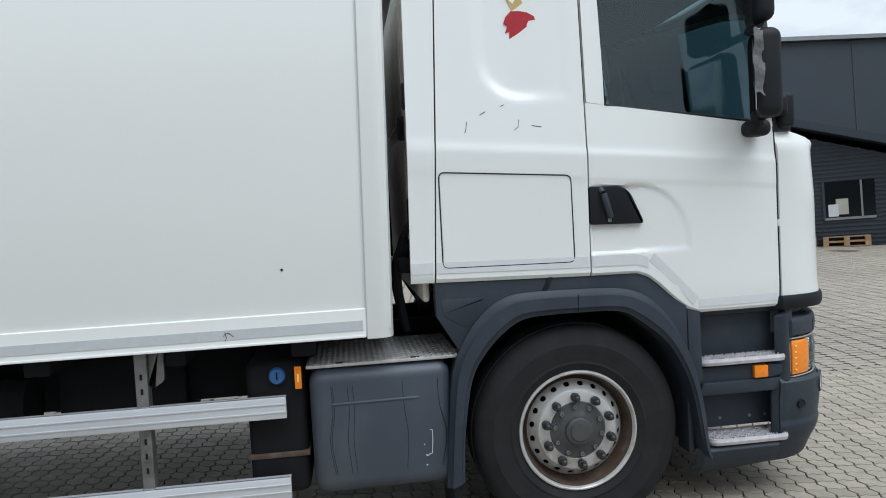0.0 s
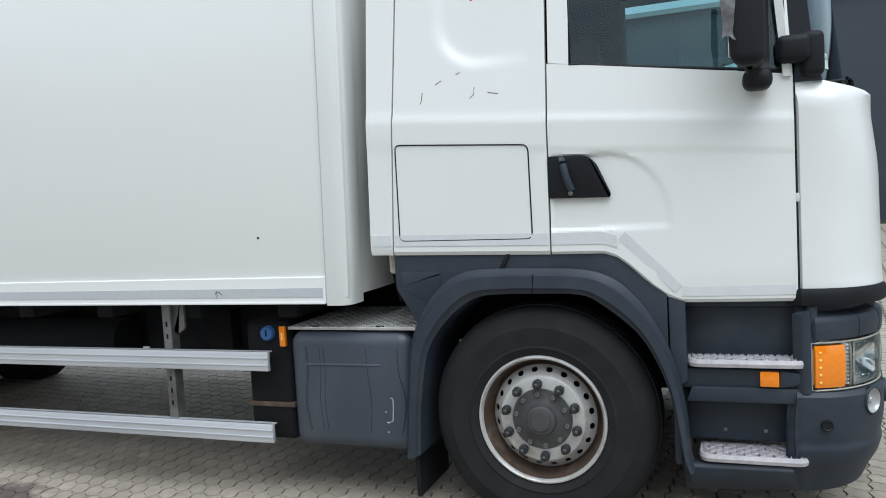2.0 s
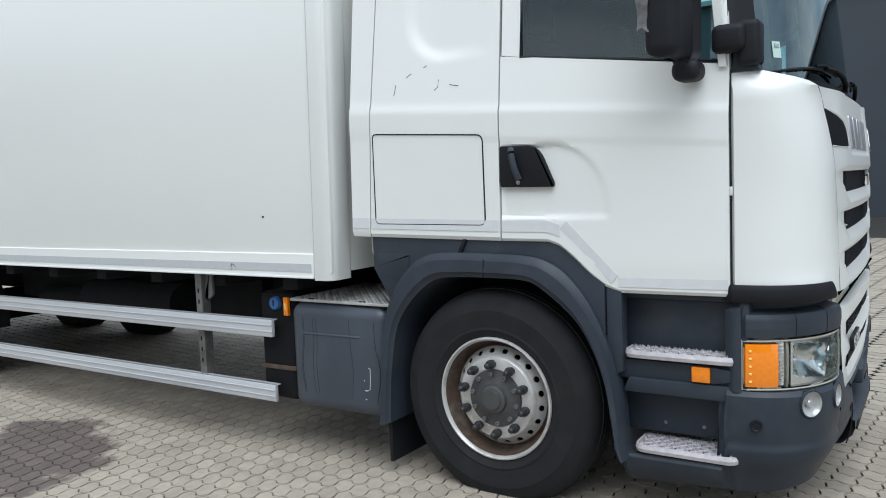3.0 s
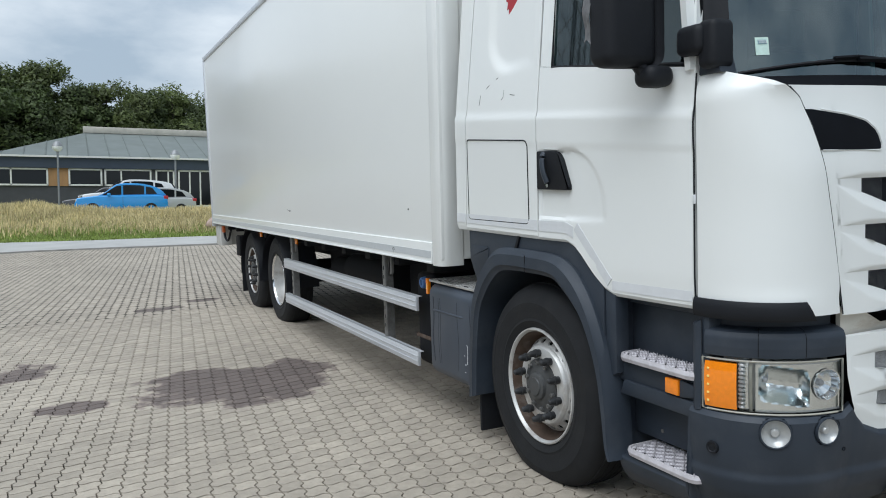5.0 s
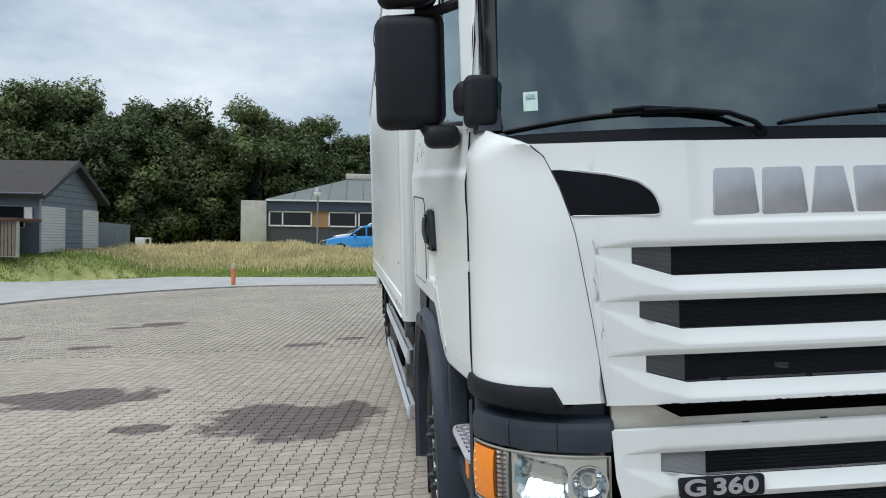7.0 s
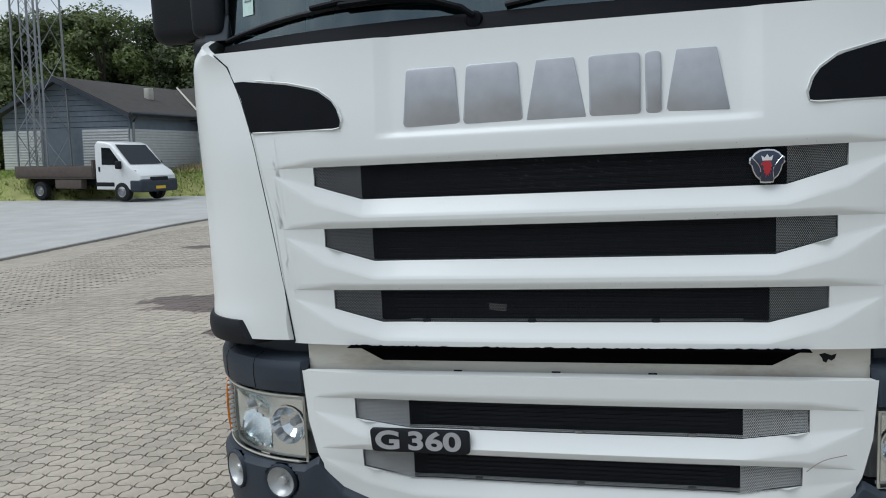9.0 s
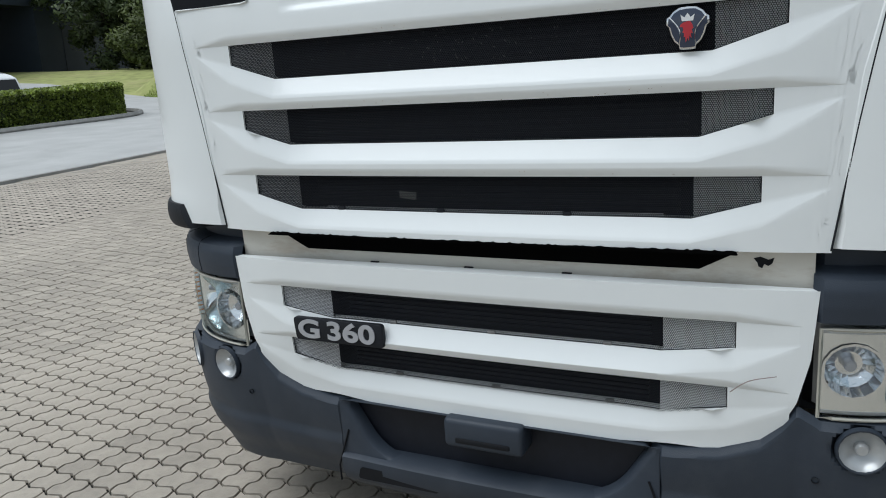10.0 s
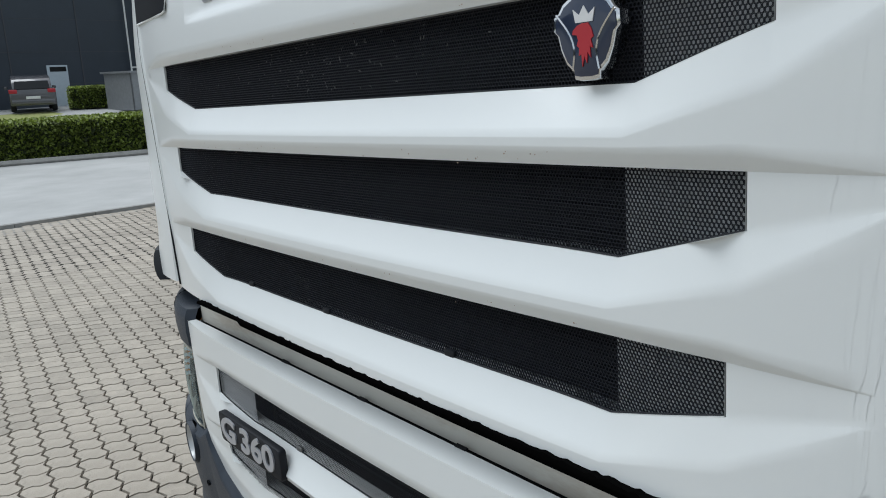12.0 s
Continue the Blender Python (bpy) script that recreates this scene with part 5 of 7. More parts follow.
both("divider", band(0.672, 0.869, 0.395, 0.414, -0.010, 0.008), YELLOWED, lamp)
for j in range(11):
    px, py = wrap(0.352, -0.004)
    both("led_dot", rbox(px - 0.01, px + 0.012, py - 0.012, py + 0.002, 0.688 + 0.0165 * j, 0.696 + 0.0165 * j, 0.002), TRIMWHITE, lamp)
both("lens", face_to(grid(lambda u, v: (lambda p: (p[0], p[1], 0.672 + 0.197 * v))(wrap(0.085 + 0.91 * u, 0.006 + 0.008 * math.sin(math.pi * v))), 24, 5), (1, -1, 0)), LENS, lamp)
both("lens_rim", tube([(*wrap(0.08 + 0.915 * k, 0.004), 0.668) for k in np.linspace(0, 1, 20)] + [(*wrap(0.995 - 0.915 * k, 0.004), 0.872) for k in np.linspace(0, 1, 20)], 0.0045, 6, closed=True), YELLOWED, lamp)


def housing_fn(u, v):
    """The chromed inside: a folded trough beside a round pocket."""
    s, z = 0.432 + 0.562 * u, 0.674 + 0.193 * v
    ridge = 0.775 + 0.09 * (0.62 - s)
    a = min(1, max(0, (s - 0.45) / 0.05)) * min(1, max(0, (0.765 + 0.06 * (0.775 - z) - s) / 0.03))
    fold = max(0, 1 - abs(z - ridge) / 0.072)
    d = -0.008 - 0.046 * min(1, 1.15 * fold) * a
    if math.hypot((s - 0.882) * 0.62, z - 0.775) < 0.056:
        d = -0.062
    return (*wrap(s, d), z)


both("reflector_housing", face_to(grid(housing_fn, 64, 30), (1, -1, 0)), LAMPCHROME, lamp, "", 0.2)
both("housing_rim", band(0.674, 0.682, 0.432, 0.994, -0.007, 0, thick=0.004, m=1), LAMPIN, lamp)
both("housing_rim", band(0.859, 0.867, 0.432, 0.994, -0.007, 0, thick=0.004, m=1), LAMPIN, lamp)
c, n = wrap_n(0.50, 1.04)
set_both("bulb", lathe([(0, -0.01), (0.008, -0.008), (0.011, 0.0), (0.011, 0.02)], 14), SILVER, lamp, aim(c - n * 0.058 + Vector((0, 0, 0.795)), n))
for s, zc, r in ((0.882, 0.775, 0.056),):
    c, n = wrap_n(s, 1.04)
    both_m = aim(c - n * 0.038 + Vector((0, 0, zc)), n)
    set_both("reflector", lathe([(r * 1.15, -0.014), (r * 1.05, -0.014), (r, 0.0), (r * 0.9, 0.02), (r * 0.5, 0.036), (0, 0.041)], 16), FACET, lamp, both_m)
    set_both("bulb_shield", lathe([(0, 0.012), (r * 0.2, 0.014), (r * 0.24, 0.02), (r * 0.24, 0.038)], 20), SILVER, lamp, both_m)
# fog lamps in round pockets
for s, zc, k in ((0.875, 0.604, 1.0), (0.55, 0.604, 1.12)):
    c, n = wrap_n(s)
    m = aim(c + n * 0.001 + Vector((0, 0, zc)), n)
    fog = set_both("fog_lamp", lathe([(0.046 * k, 0.012), (0.047 * k, 0.0), (0.049 * k, -0.003), (0.052 * k, -0.003), (0.054 * k, 0.01)], 32), PLASTIC, truck, m, "round fog lamp in a black ring")
    set_both("fog_lens", lathe([(0, 0.004), (0.011 * k, 0.005), (0.0145 * k, 0.01), (0.0145 * k, 0.024), (0.03 * k, 0.018), (0.042 * k, 0.009), (0.0475 * k, -0.001)], 18), FROST, truck, m)
c, n = wrap_n(0.15)
set_both("tow_cap", lathe([(0, -0.004), (0.015, -0.003), (0.019, -0.006), (0.024, -0.006), (0.026, 0.006)], 20), RUBBER, truck, aim(c + Vector((0, 0, 0.52)), n))

# ---- box body ----
BX0, BX1, BY, BZ0, BZ1 = -8.2, 0.345, 3.88, 1.08, 3.72


def lean(bm):
    """The front of the box leans forward a little, as the cab's back does."""
    for v in bm.verts:
        if v.co.x > -1:
            v.co.x += 0.024 * (v.co.z - 1.2)
    return bm


body = part("box_body", lean(rbox(BX0, BX1 - 0.01, BY + 0.005, 2 * CY - BY - 0.005, BZ0 + 0.02, BZ1, 0.012)), PANEL, truck, "large smooth white insulated box body")
both("front_post", lean(prism(round_poly([(0.215, BY - 0.004), (BX1, BY - 0.004), (BX1, BY + 0.16), (0.215, BY + 0.16)], [0.004, 0.075, 0.01, 0.01], 8), "z", 1.062, BZ1, 0.004)), WHITE, body)
both("post_seam", lean(rbox(0.2095, 0.2145, BY - 0.001, BY + 0.012, 1.09, BZ1)), TAPE, body)
both("base_rail", prism([(BY - 0.006, 1.075), (BY - 0.006, 1.208), (BY + 0.002, 1.212), (BY + 0.05, 1.212), (BY + 0.05, 1.075)], "x", BX0, 0.209, 0.002), WHITE, body)
both("tape_band", rbox(BX0 + 0.02, 0.195, BY - 0.0085, BY, 1.108, 1.155), TAPE, body, "grey reflective tape band")
both("rail_lip", rbox(BX0, 0.205, BY - 0.012, BY + 0.02, 1.072, 1.084, 0.002), WHITE, body)
both("top_rail", rbox(BX0, 0.22, BY - 0.008, BY + 0.05, BZ1 - 0.06, BZ1 + 0.006, 0.006), ALU, body)
both("rear_post", rbox(BX0 - 0.05, BX0 + 0.02, BY - 0.01, BY + 0.08, 1.02, BZ1 + 0.01, 0.008), ALU, body)
part("rear_doors", rbox(BX0 - 0.045, BX0 + 0.01, BY + 0.07, 2 * CY - BY - 0.07, 1.06, BZ1 - 0.02, 0.01), PANEL, body)
for x, z in ((-0.17, 1.42), (0.26, 1.945)):
    part("rivet", lathe([(0, -0.004), (0.006, -0.003), (0.007, 0.006)], 10, center=(x, BY + 0.004, z)), RUBBER, body)

# marks on the box
for pts in (((-0.455, 1.125), (-0.448, 1.143), (-0.425, 1.138)), ((-0.448, 1.143), (-0.443, 1.118), (-0.45, 1.105)), ((-0.43, 1.138), (-0.41, 1.122)), ((-3.45, 1.365), (-3.38, 1.357), (-3.3, 1.36)), ((-3.36, 1.35), (-3.32, 1.347))):
    part("scuff", tube([(x, BY - 0.008 if z < 1.2 else BY + 0.004, z) for x, z in pts], 0.0022, 4), RUBBER, body)

# ---- chassis under the box ----
chassis = part("chassis_frame", join(rbox(-8.0, 2.3, 4.76, 4.84, 0.72, 1.02, 0.01), rbox(-8.0, 2.3, 5.54, 5.62, 0.72, 1.02, 0.01), *[rbox(x, x + 0.12, 4.0, 6.38, 0.98, 1.075, 0.008) for x in np.arange(-7.6, 0.2, 0.62)], *[rbox(x, x + 0.1, 4.8, 5.6, 0.78, 0.95, 0.01) for x in (-7, -5.2, -3.4, -1.6, 0.2)]), CHASSIS, truck, "black steel chassis frame")
part("axle", tube([(FRONT_X, 4.2, 0.5), (FRONT_X, 6.2, 0.5)], 0.07, 10), CHASSIS, chassis)
for x in (DRIVE_X, TAG_X):
    part("axle", tube([(x, 4.2, 0.5), (x, 6.2, 0.5)], 0.08, 10), CHASSIS, chassis)
part("drive_shaft", tube([(0.5, CY, 0.8), (DRIVE_X, CY, 0.55)], 0.06, 10), CHASSIS, chassis)
part("engine", rbox(0.6, 2.3, 4.75, 5.63, 0.45, 1.22, 0.06), CHASSIS, chassis)
part("air_tank", tube([(-2.6, 4.35, 0.78), (-1.5, 4.35, 0.78)], 0.14, 16), CHASSIS, chassis)
part("air_tank", tube([(-3.4, 4.45, 0.7), (-2.75, 4.45, 0.7)], 0.13, 16), CHASSIS, chassis)
part("battery_box", rbox(-1.4, -0.75, 4.4, 4.78, 0.62, 0.98, 0.02), CHASSIS, chassis)
# black sheets added to stand for the darkness under the box
part("inner_skirt", rbox(-3.95, -0.42, 4.5, 4.53, 0.70, 1.07, 0.004), CHASSIS, chassis)
part("inner_skirt", rbox(-8.0, -0.42, 5.85, 5.88, 0.60, 1.07, 0.004), CHASSIS, chassis)
# side guards
for z0, z1 in ((0.702, 0.806), (0.31, 0.412)):
    both("side_guard", join(rbox(-3.87, -0.195, 3.925, 3.95, z0, z1, 0.004), rbox(-3.87, -0.195, 3.92, 3.93, z0 + 0.03, z0 + 0.035), rbox(-3.87, -0.195, 3.92, 3.93, z1 - 0.035, z1 - 0.03), rbox(-3.87, -0.195, 3.93, 3.975, z1 - 0.006, z1, 0.002)), ALU, None, "brushed aluminium side guard rail")
for x in (-0.86, -3.62):
    post = both("guard_post", rbox(x - 0.028, x + 0.028, 3.952, 3.975, 0.30, 1.07, 0.003), STEEL, None, "galvanised slotted guard post")
    both("post_web", rbox(x + 0.02, x + 0.028, 3.97, 4.02, 0.30, 1.07), STEEL, post)
    for z in (0.50, 0.57, 0.64, 0.88, 0.95):
        both("slot", rbox(x - 0.006, x + 0.006, 3.949, 3.953, z - 0.014, z + 0.014, 0.002), CHASSIS, post)
    both("hanger", prism(round_poly([(x + 0.03, 1.07), (x + 0.10, 1.07), (x + 0.10, 0.92), (x + 0.05, 0.89), (x + 0.03, 0.9)], 0.02, 3), "y", 3.98, 4.0, 0.003), STEEL, post)
# tank, tread plate, additive tank
tank = part("fuel_tank", rbox(-0.085, 0.615, 3.958, 4.62, 0.292, 0.912, 0.07, 5), TANK, truck, "dark grey steel fuel tank, streaked and scratched")
part("pressed_rib", tube([(0.01, 3.970, 0.738), (0.03, 3.9635, 0.739), (0.44, 3.9635, 0.742), (0.46, 3.970, 0.742)], 0.010, 8, flat=1.0), TANK, tank)
for x in (0.02, 0.028, 0.1, 0.125, 0.37, 0.545):
    part("drip", tube(lerp_curve([(x, 3.9585, 0.83), (x + 0.004, 3.9585, 0.7), (x - 0.010 + 0.1 * (x - 0.1), 3.9585, 0.55), (x + 0.003, 3.9585, 0.39)], 8), 0.0016, 4), CHASSIS, tank)
for pts in (((0.495, 0.575), (0.507, 0.572), (0.506, 0.52), (0.500, 0.455), (0.483, 0.450)), ((0.462, 0.505), (0.466, 0.500)), ((0.468, 0.45), (0.480, 0.444)), ((0.468, 0.398), (0.476, 0.397))):
    part("scratch", tube([(x, 3.9583, z) for x, z in pts], 0.0022, 4), STRIP, tank)
bm = rbox(-0.095, 0.665, 3.985, 4.70, 0.918, 0.934, 0.003)
for i in range(26):
    for j in range(22):
        x, y = -0.07 + 0.029 * i, 4.0 + 0.031 * j
        a = (0.011, 0.004) if (i + j) % 2 else (0.004, 0.011)
        rbox(x - a[0], x + a[0], y - a[1], y + a[1], 0.933, 0.9375, 0, 1, bm)
plate = part("tread_plate", bm, TREAD, truck, "worn chequered aluminium step plate")
for x in (0.04, 0.42):
    part("slot", rbox(x, x + 0.045, 3.99, 4.002, 0.928, 0.9392, 0.002), CHASSIS, plate)
add = part("additive_tank", rbox(-0.392, -0.105, 4.02, 4.55, 0.30, 0.96, 0.04, 3), CHASSIS, truck, "black plastic additive tank")
part("strap", rbox(-0.397, -0.10, 4.012, 4.5, 0.485, 0.512, 0.004), RUST, add)
part("cap", lathe([(0, -0.03), (0.034, -0.03), (0.04, -0.022), (0.042, 0.0), (0.042, 0.02)], 24, center=(-0.237, 4.02, 0.893)), BLUE, add, "blue filler cap")
part("cap_lug", rbox(-0.241, -0.233, 3.986, 3.992, 0.878, 0.915, 0.002), RUBBER, add)
mk = part("marker_lamp", rbox(-0.152, -0.118, 3.985, 4.01, 0.825, 0.935, 0.004), AMBER, truck, "orange side marker lamp")
part("led_column", rbox(-0.139, -0.131, 3.983, 3.987, 0.86, 0.90), PALE_AMBER, mk)
for x in (-3.5, -5.2):
    part("marker_lamp", rbox(x - 0.04, x + 0.04, 3.97, 3.99, 0.985, 1.045, 0.004), AMBER, truck, "orange side marker lamp")
# rear mudguards, flap and tail gear
for x in (DRIVE_X, TAG_X):
    pts = [(x + 0.60 * math.cos(a), 0.5 + 0.585 * math.sin(a)) for a in np.linspace(-0.1, math.pi + 0.1, 28)]
    both("mudguard", grid(lambda u, v: (pts[round(u * 27)][0], 3.965 + 0.38 * v if v > 0.01 else 3.955, pts[round(u * 27)][1] - (0.04 if v < 0.01 else 0)), 27, 6), RUBBER, None, "black plastic mudguard")
both("rear_flap", rbox(-6.62, -6.60, 3.99, 4.38, 0.12, 0.62, 0.004), RUBBER)
both("tool_box", rbox(-7.0, -6.72, 4.0, 4.35, 0.62, 0.92, 0.02), CHASSIS)
part("lift_bracket", rbox(-7.95, -7.85, 3.93, 4.1, 0.72, 1.05, 0.01), mat("white_lamp_plate", (0.6, 0.6, 0.58), 0.5, vary=0.1), truck)
part("tail_lift", rbox(-8.22, -7.9, 3.92, 6.46, 0.72, 1.04, 0.02), mat("grey_lift", (0.5, 0.5, 0.48), 0.5, vary=0.1), truck, "grey tail lift housing")
part("lift_hose", tube(lerp_curve([(-7.8, 3.98, 1.0), (-7.7, 3.97, 0.86), (-7.5, 3.98, 0.82), (-7.35, 4.0, 0.98)], 12), 0.018, 6), RUBBER, truck)
part("orange_coupling", rbox(-7.84, -7.74, 3.95, 3.99, 0.93, 1.03, 0.01), mat("orange_plastic", (0.6, 0.13, 0.03), 0.5), truck)


# ---- ground ----
def lie(x, y):
    """Height of the hard ground: the tilted yard, level across beyond its kerb."""
    return -0.0093 * x + 0.0401 * max(y, -6.2) if y < 40 else -0.0093 * x + 1.6


KERB_LINE = lerp_curve([(40, -5.3), (20, -5.5), (5, -5.7), (-5, -5.9), (-10.5, -6.25), (-14, -6.45), (-16.6, -6.0), (-18.7, -4.3), (-20.2, -2.2), (-20.75, 0.0), (-20.3, 2.0), (-19.0, 5.2), (-16.5, 11), (-13, 19), (-8, 30)], 140)
GRASS_LINE = [(-14, 24), (-19.5, 13), (-24.1, 5.9), (-25.5, 2.5), (-28, -1.5), (-30.2, -4.8), (-28.8, -7.2), (-27.0, -9.5), (-26.2, -12.6), (-25.4, -14.0), (-23.0, -17), (-21.6, -21), (-22, -26)]


def grass_edge(y):
    return piece(-y, *[(-b, a) for a, b in GRASS_LINE])


def terrain(x, y):
    z = lie(x, y)
    d = grass_edge(y) - x
    if y < -26:
        d = min(d, 30)
    rise = piece(y, (-16, 0.85), (-8, 1.1), (-3, 1.2), (0.5, 1.1), (3.5, 0.7), (12, 0.5), (30, 0.3))
    steep = smooth(-5.5, -8.0, y) * smooth(-24, -22, y)
    z += rise * smooth(0.5, 8.5, d) * (1 - steep) + 0.98 * smooth(0.1, 1.3, d) * steep + 0.05 * noise.noise((x * 0.4, y * 0.4, 0)) * smooth(0, 3, d)
    b = smooth(-21, -30, y) * smooth(-35, -20, x)
    z += 0.75 * b
    return z


xs = sorted({*np.linspace(-600, -90, 12), *np.linspace(-40, -19, 45), *np.linspace(-90, 40, 66), *np.linspace(40, 600, 12)})
ys = sorted({*np.linspace(-600, -90, 12), *np.linspace(-25, 13, 55), *np.linspace(-90, 60, 76), *np.linspace(60, 600, 12)})
bm = bmesh.new()
vs = [[bm.verts.new((x, y, terrain(x, y) - 0.05)) for y in ys] for x in xs]
for i in range(len(xs) - 1):
    for j in range(len(ys) - 1):
        bm.faces.new((vs[i][j], vs[i + 1][j], vs[i + 1][j + 1], vs[i][j + 1]))
tagged(mesh_object("ground", bm, GRASS, 3.0), "rough grassland and verges", "ground", kind="structure")

# road: everything paved beyond the kerb
bm = bmesh.new()
ka = [(x, y) for x, y in KERB_LINE]
far = [(-22, -26.0), (-21.8, -21.5), (-23.2, -17), (-25.8, -13.6), (-28.8, -11.5), (-30.8, -8), (-30.6, -4.8), (-28.2, -1.5), (-25.7, 2.5), (-24.3, 5.9), (-19.7, 13), (-14.2, 24), (-9, 31)]
outline = ka + far[::-1] + [(-20, -45), (50, -45), (50, -5.3)]
bm.faces.new([bm.verts.new((x, y, 0)) for x, y in outline])
bmesh.ops.triangulate(bm, faces=bm.faces[:])
for _ in range(3):
    bmesh.ops.subdivide_edges(bm, edges=[e for e in bm.edges if e.calc_length() > 3], cuts=1)
    bmesh.ops.triangulate(bm, faces=bm.faces[:])
for v in bm.verts:
    v.co.z = lie(v.co.x, v.co.y) - 0.022 + 0.75 * smooth(-21, -30, v.co.y) * smooth(-35, -20, v.co.x)
bmesh.ops.recalc_face_normals(bm, faces=bm.faces[:])
tagged(mesh_object("road", bm, ASPHALT, 3.0), "pale worn asphalt road", "road", kind="structure")

# kerb between yard and road: a low step
kerb = root("kerb", "low grey concrete kerb between yard and road", "kerb", kind="structure")
for k in range(len(KERB_LINE) - 1):
    a, b = KERB_LINE[k], KERB_LINE[k + 1]
    d = Vector((b[0] - a[0], b[1] - a[1]))
    n = Vector((-d.y, d.x)).normalized() * -0.13
    L = d.length
    m = max(1, round(L / 1.0))
    for q in range(m):
        p0, p1 = Vector(a) + d * (q / m), Vector(a) + d * ((q + 1) / m)
        p1 = p1 - d.normalized() * 0.008
        bm = bmesh.new()
        lo = [bm.verts.new((*w, lie(*w) - 0.1)) for w in (p0, p1, p1 + n, p0 + n)]
        hi = [bm.verts.new((*w, lie(*w) + 0.045)) for w in (p0, p1, p1 + n, p0 + n)]
        bm.faces.new(hi)
        for i in range(4):
            bm.faces.new((lo[i], lo[(i + 1) % 4], hi[(i + 1) % 4], hi[i]))
        bmesh.ops.recalc_face_normals(bm, faces=bm.faces[:])
        part("kerb_stone", bm, KERB, kerb)

# yard bed under the paving
bm = bmesh.new()
yard_out = [(x, y) for x, y in KERB_LINE] + [(60, 30), (60, -5.3)]
bm.faces.new([bm.verts.new((x, y, -0.017)) for x, y in yard_out])
bmesh.ops.triangulate(bm, faces=bm.faces[:])
bmesh.ops.recalc_face_normals(bm, faces=bm.faces[:])
yard = tagged(mesh_object("pavement", bm, SAND, 3.0), "yard of pale grey interlocking paving stones", "pavement", kind="structure")
yard.matrix_world = YARD

# ---- woods ----
BARK = mat("bark", (0.05, 0.042, 0.033), 0.95, vary=0.3, scale=6, bump=0.5, bump_scale=20)
LEAVES = [mat("leaves_dark", (0.064, 0.092, 0.029), 0.6, vary=0.35, scale=0.5, per_island=0.4, per_object=0.25, thin=0.35), mat("leaves_mid", (0.095, 0.124, 0.038), 0.6, vary=0.35, scale=0.5, per_island=0.4, per_object=0.25, thin=0.35)]


def crown(rng, height, spread, n, leaf):
    """Leaf clumps round the ends of limbs: an uneven outline with gaps."""
    limbs, ways = [], []
    for k in range(46):
        a, h = rng.uniform(0, 2 * math.pi), rng.uniform(0.06, 1.0)
        r = spread * (0.35 + 0.65 * math.sin(math.pi * min(1, h * 0.9 + 0.08))) * rng.uniform(0.45, 1.0)
        limbs.append((Vector((r * math.cos(a), r * math.sin(a), height * h)), rng.uniform(0.5, 1.25) * spread * 0.27))
    verts, faces = [], []
    for _ in range(n):
        c, rad = limbs[rng.randrange(len(limbs))]
        d = Vector((rng.gauss(0, 1), rng.gauss(0, 1), rng.gauss(0, 0.8))).normalized()
        p = c + d * rad * rng.uniform(0.55, 1.12)
        u = Vector((rng.uniform(-1, 1), rng.uniform(-1, 1), rng.uniform(-0.6, 0.6))).normalized()
        w = u.cross(d if abs(u.dot(d)) < 0.95 else Vector((0, 0, 1))).normalized()
        s = leaf * rng.uniform(0.6, 1.35)
        k = len(verts)
        verts += [tuple(p - u * s), tuple(p + w * s * 0.7), tuple(p + u * s * 0.8 - w * s * 0.25)]
        faces.append((k, k + 1, k + 2))
        ways += [tuple((d + 0.7 * c.normalized() + 0.6 * u).normalized())] * 3
    return limbs, verts, faces, ways


def make_tree(seed, height, spread, n, material, leaf=0.17):
    rng = random.Random(seed)
    t = root("tree", "tall leafy deciduous tree in the dark wood edge", "tree", group="wood edge")
    limbs, verts, faces, ways = crown(rng, height, spread, n, leaf)
    bm = tube([(0, 0, -0.5), (0.1, 0.05, height * 0.3), (0.05, -0.1, height * 0.6), (0, 0, height * 0.9)], 0.16, 7)
    for v in bm.verts:
        f = 1 - 0.75 * max(0, v.co.z) / height
        v.co.x *= f
        v.co.y *= f
    for c, rad in limbs[:12]:
        tube([(0, 0, c.z * 0.55), tuple(c * 0.6 + Vector((0, 0, c.z * 0.3))), tuple(c)], 0.045, 5, bm)
    part("trunk", bm, BARK, t)
    me = bpy.data.meshes.new("crown")
    me.from_pydata(verts, [], faces)
    me.normals_split_custom_set_from_vertices(ways)
    me.materials.append(material)
    o = new("crown", me)
    o.parent = t
    return t


kinds = [make_tree(11, 9.0, 3.4, 13500, LEAVES[0]), make_tree(12, 9.8, 3.2, 13500, LEAVES[1]), make_tree(13, 8.4, 3.7, 13500, LEAVES[0]), make_tree(14, 6.5, 3.3, 11000, LEAVES[1])]
rng = random.Random(5)
spots = []
for k in range(44):
    f = k / 43
    x, y = piece(f, (0, -34), (0.25, -44), (0.5, -50), (0.75, -62), (1, -66)), piece(f, (0, -38), (0.25, -22), (0.5, -8), (0.75, 12), (1, 34))
    spots.append((x + rng.uniform(-2, 1.5), y + rng.uniform(-1, 1), rng.uniform(0.94, 1.1) * piece(y, (-20, 1.0), (-6, 0.97), (2, 0.86), (30, 0.8))))
    if k % 4 < 3:
        spots.append((x - 4.5 + rng.uniform(-1, 1), y + rng.uniform(-1, 1), rng.uniform(0.95, 1.15) * piece(y, (-20, 1.0), (-6, 0.97), (2, 0.86), (30, 0.8))))
for k in range(34):
    f = (k + 0.5) / 34
    spots.append((piece(f, (0, -36), (0.25, -46), (0.5, -52), (0.75, -64), (1, -68)), piece(f, (0, -38), (0.25, -22), (0.5, -8), (0.75, 12), (1, 34)), 1.06 * piece(f, (0, 1.0), (0.5, 0.98), (1, 0.82))))
used = set()
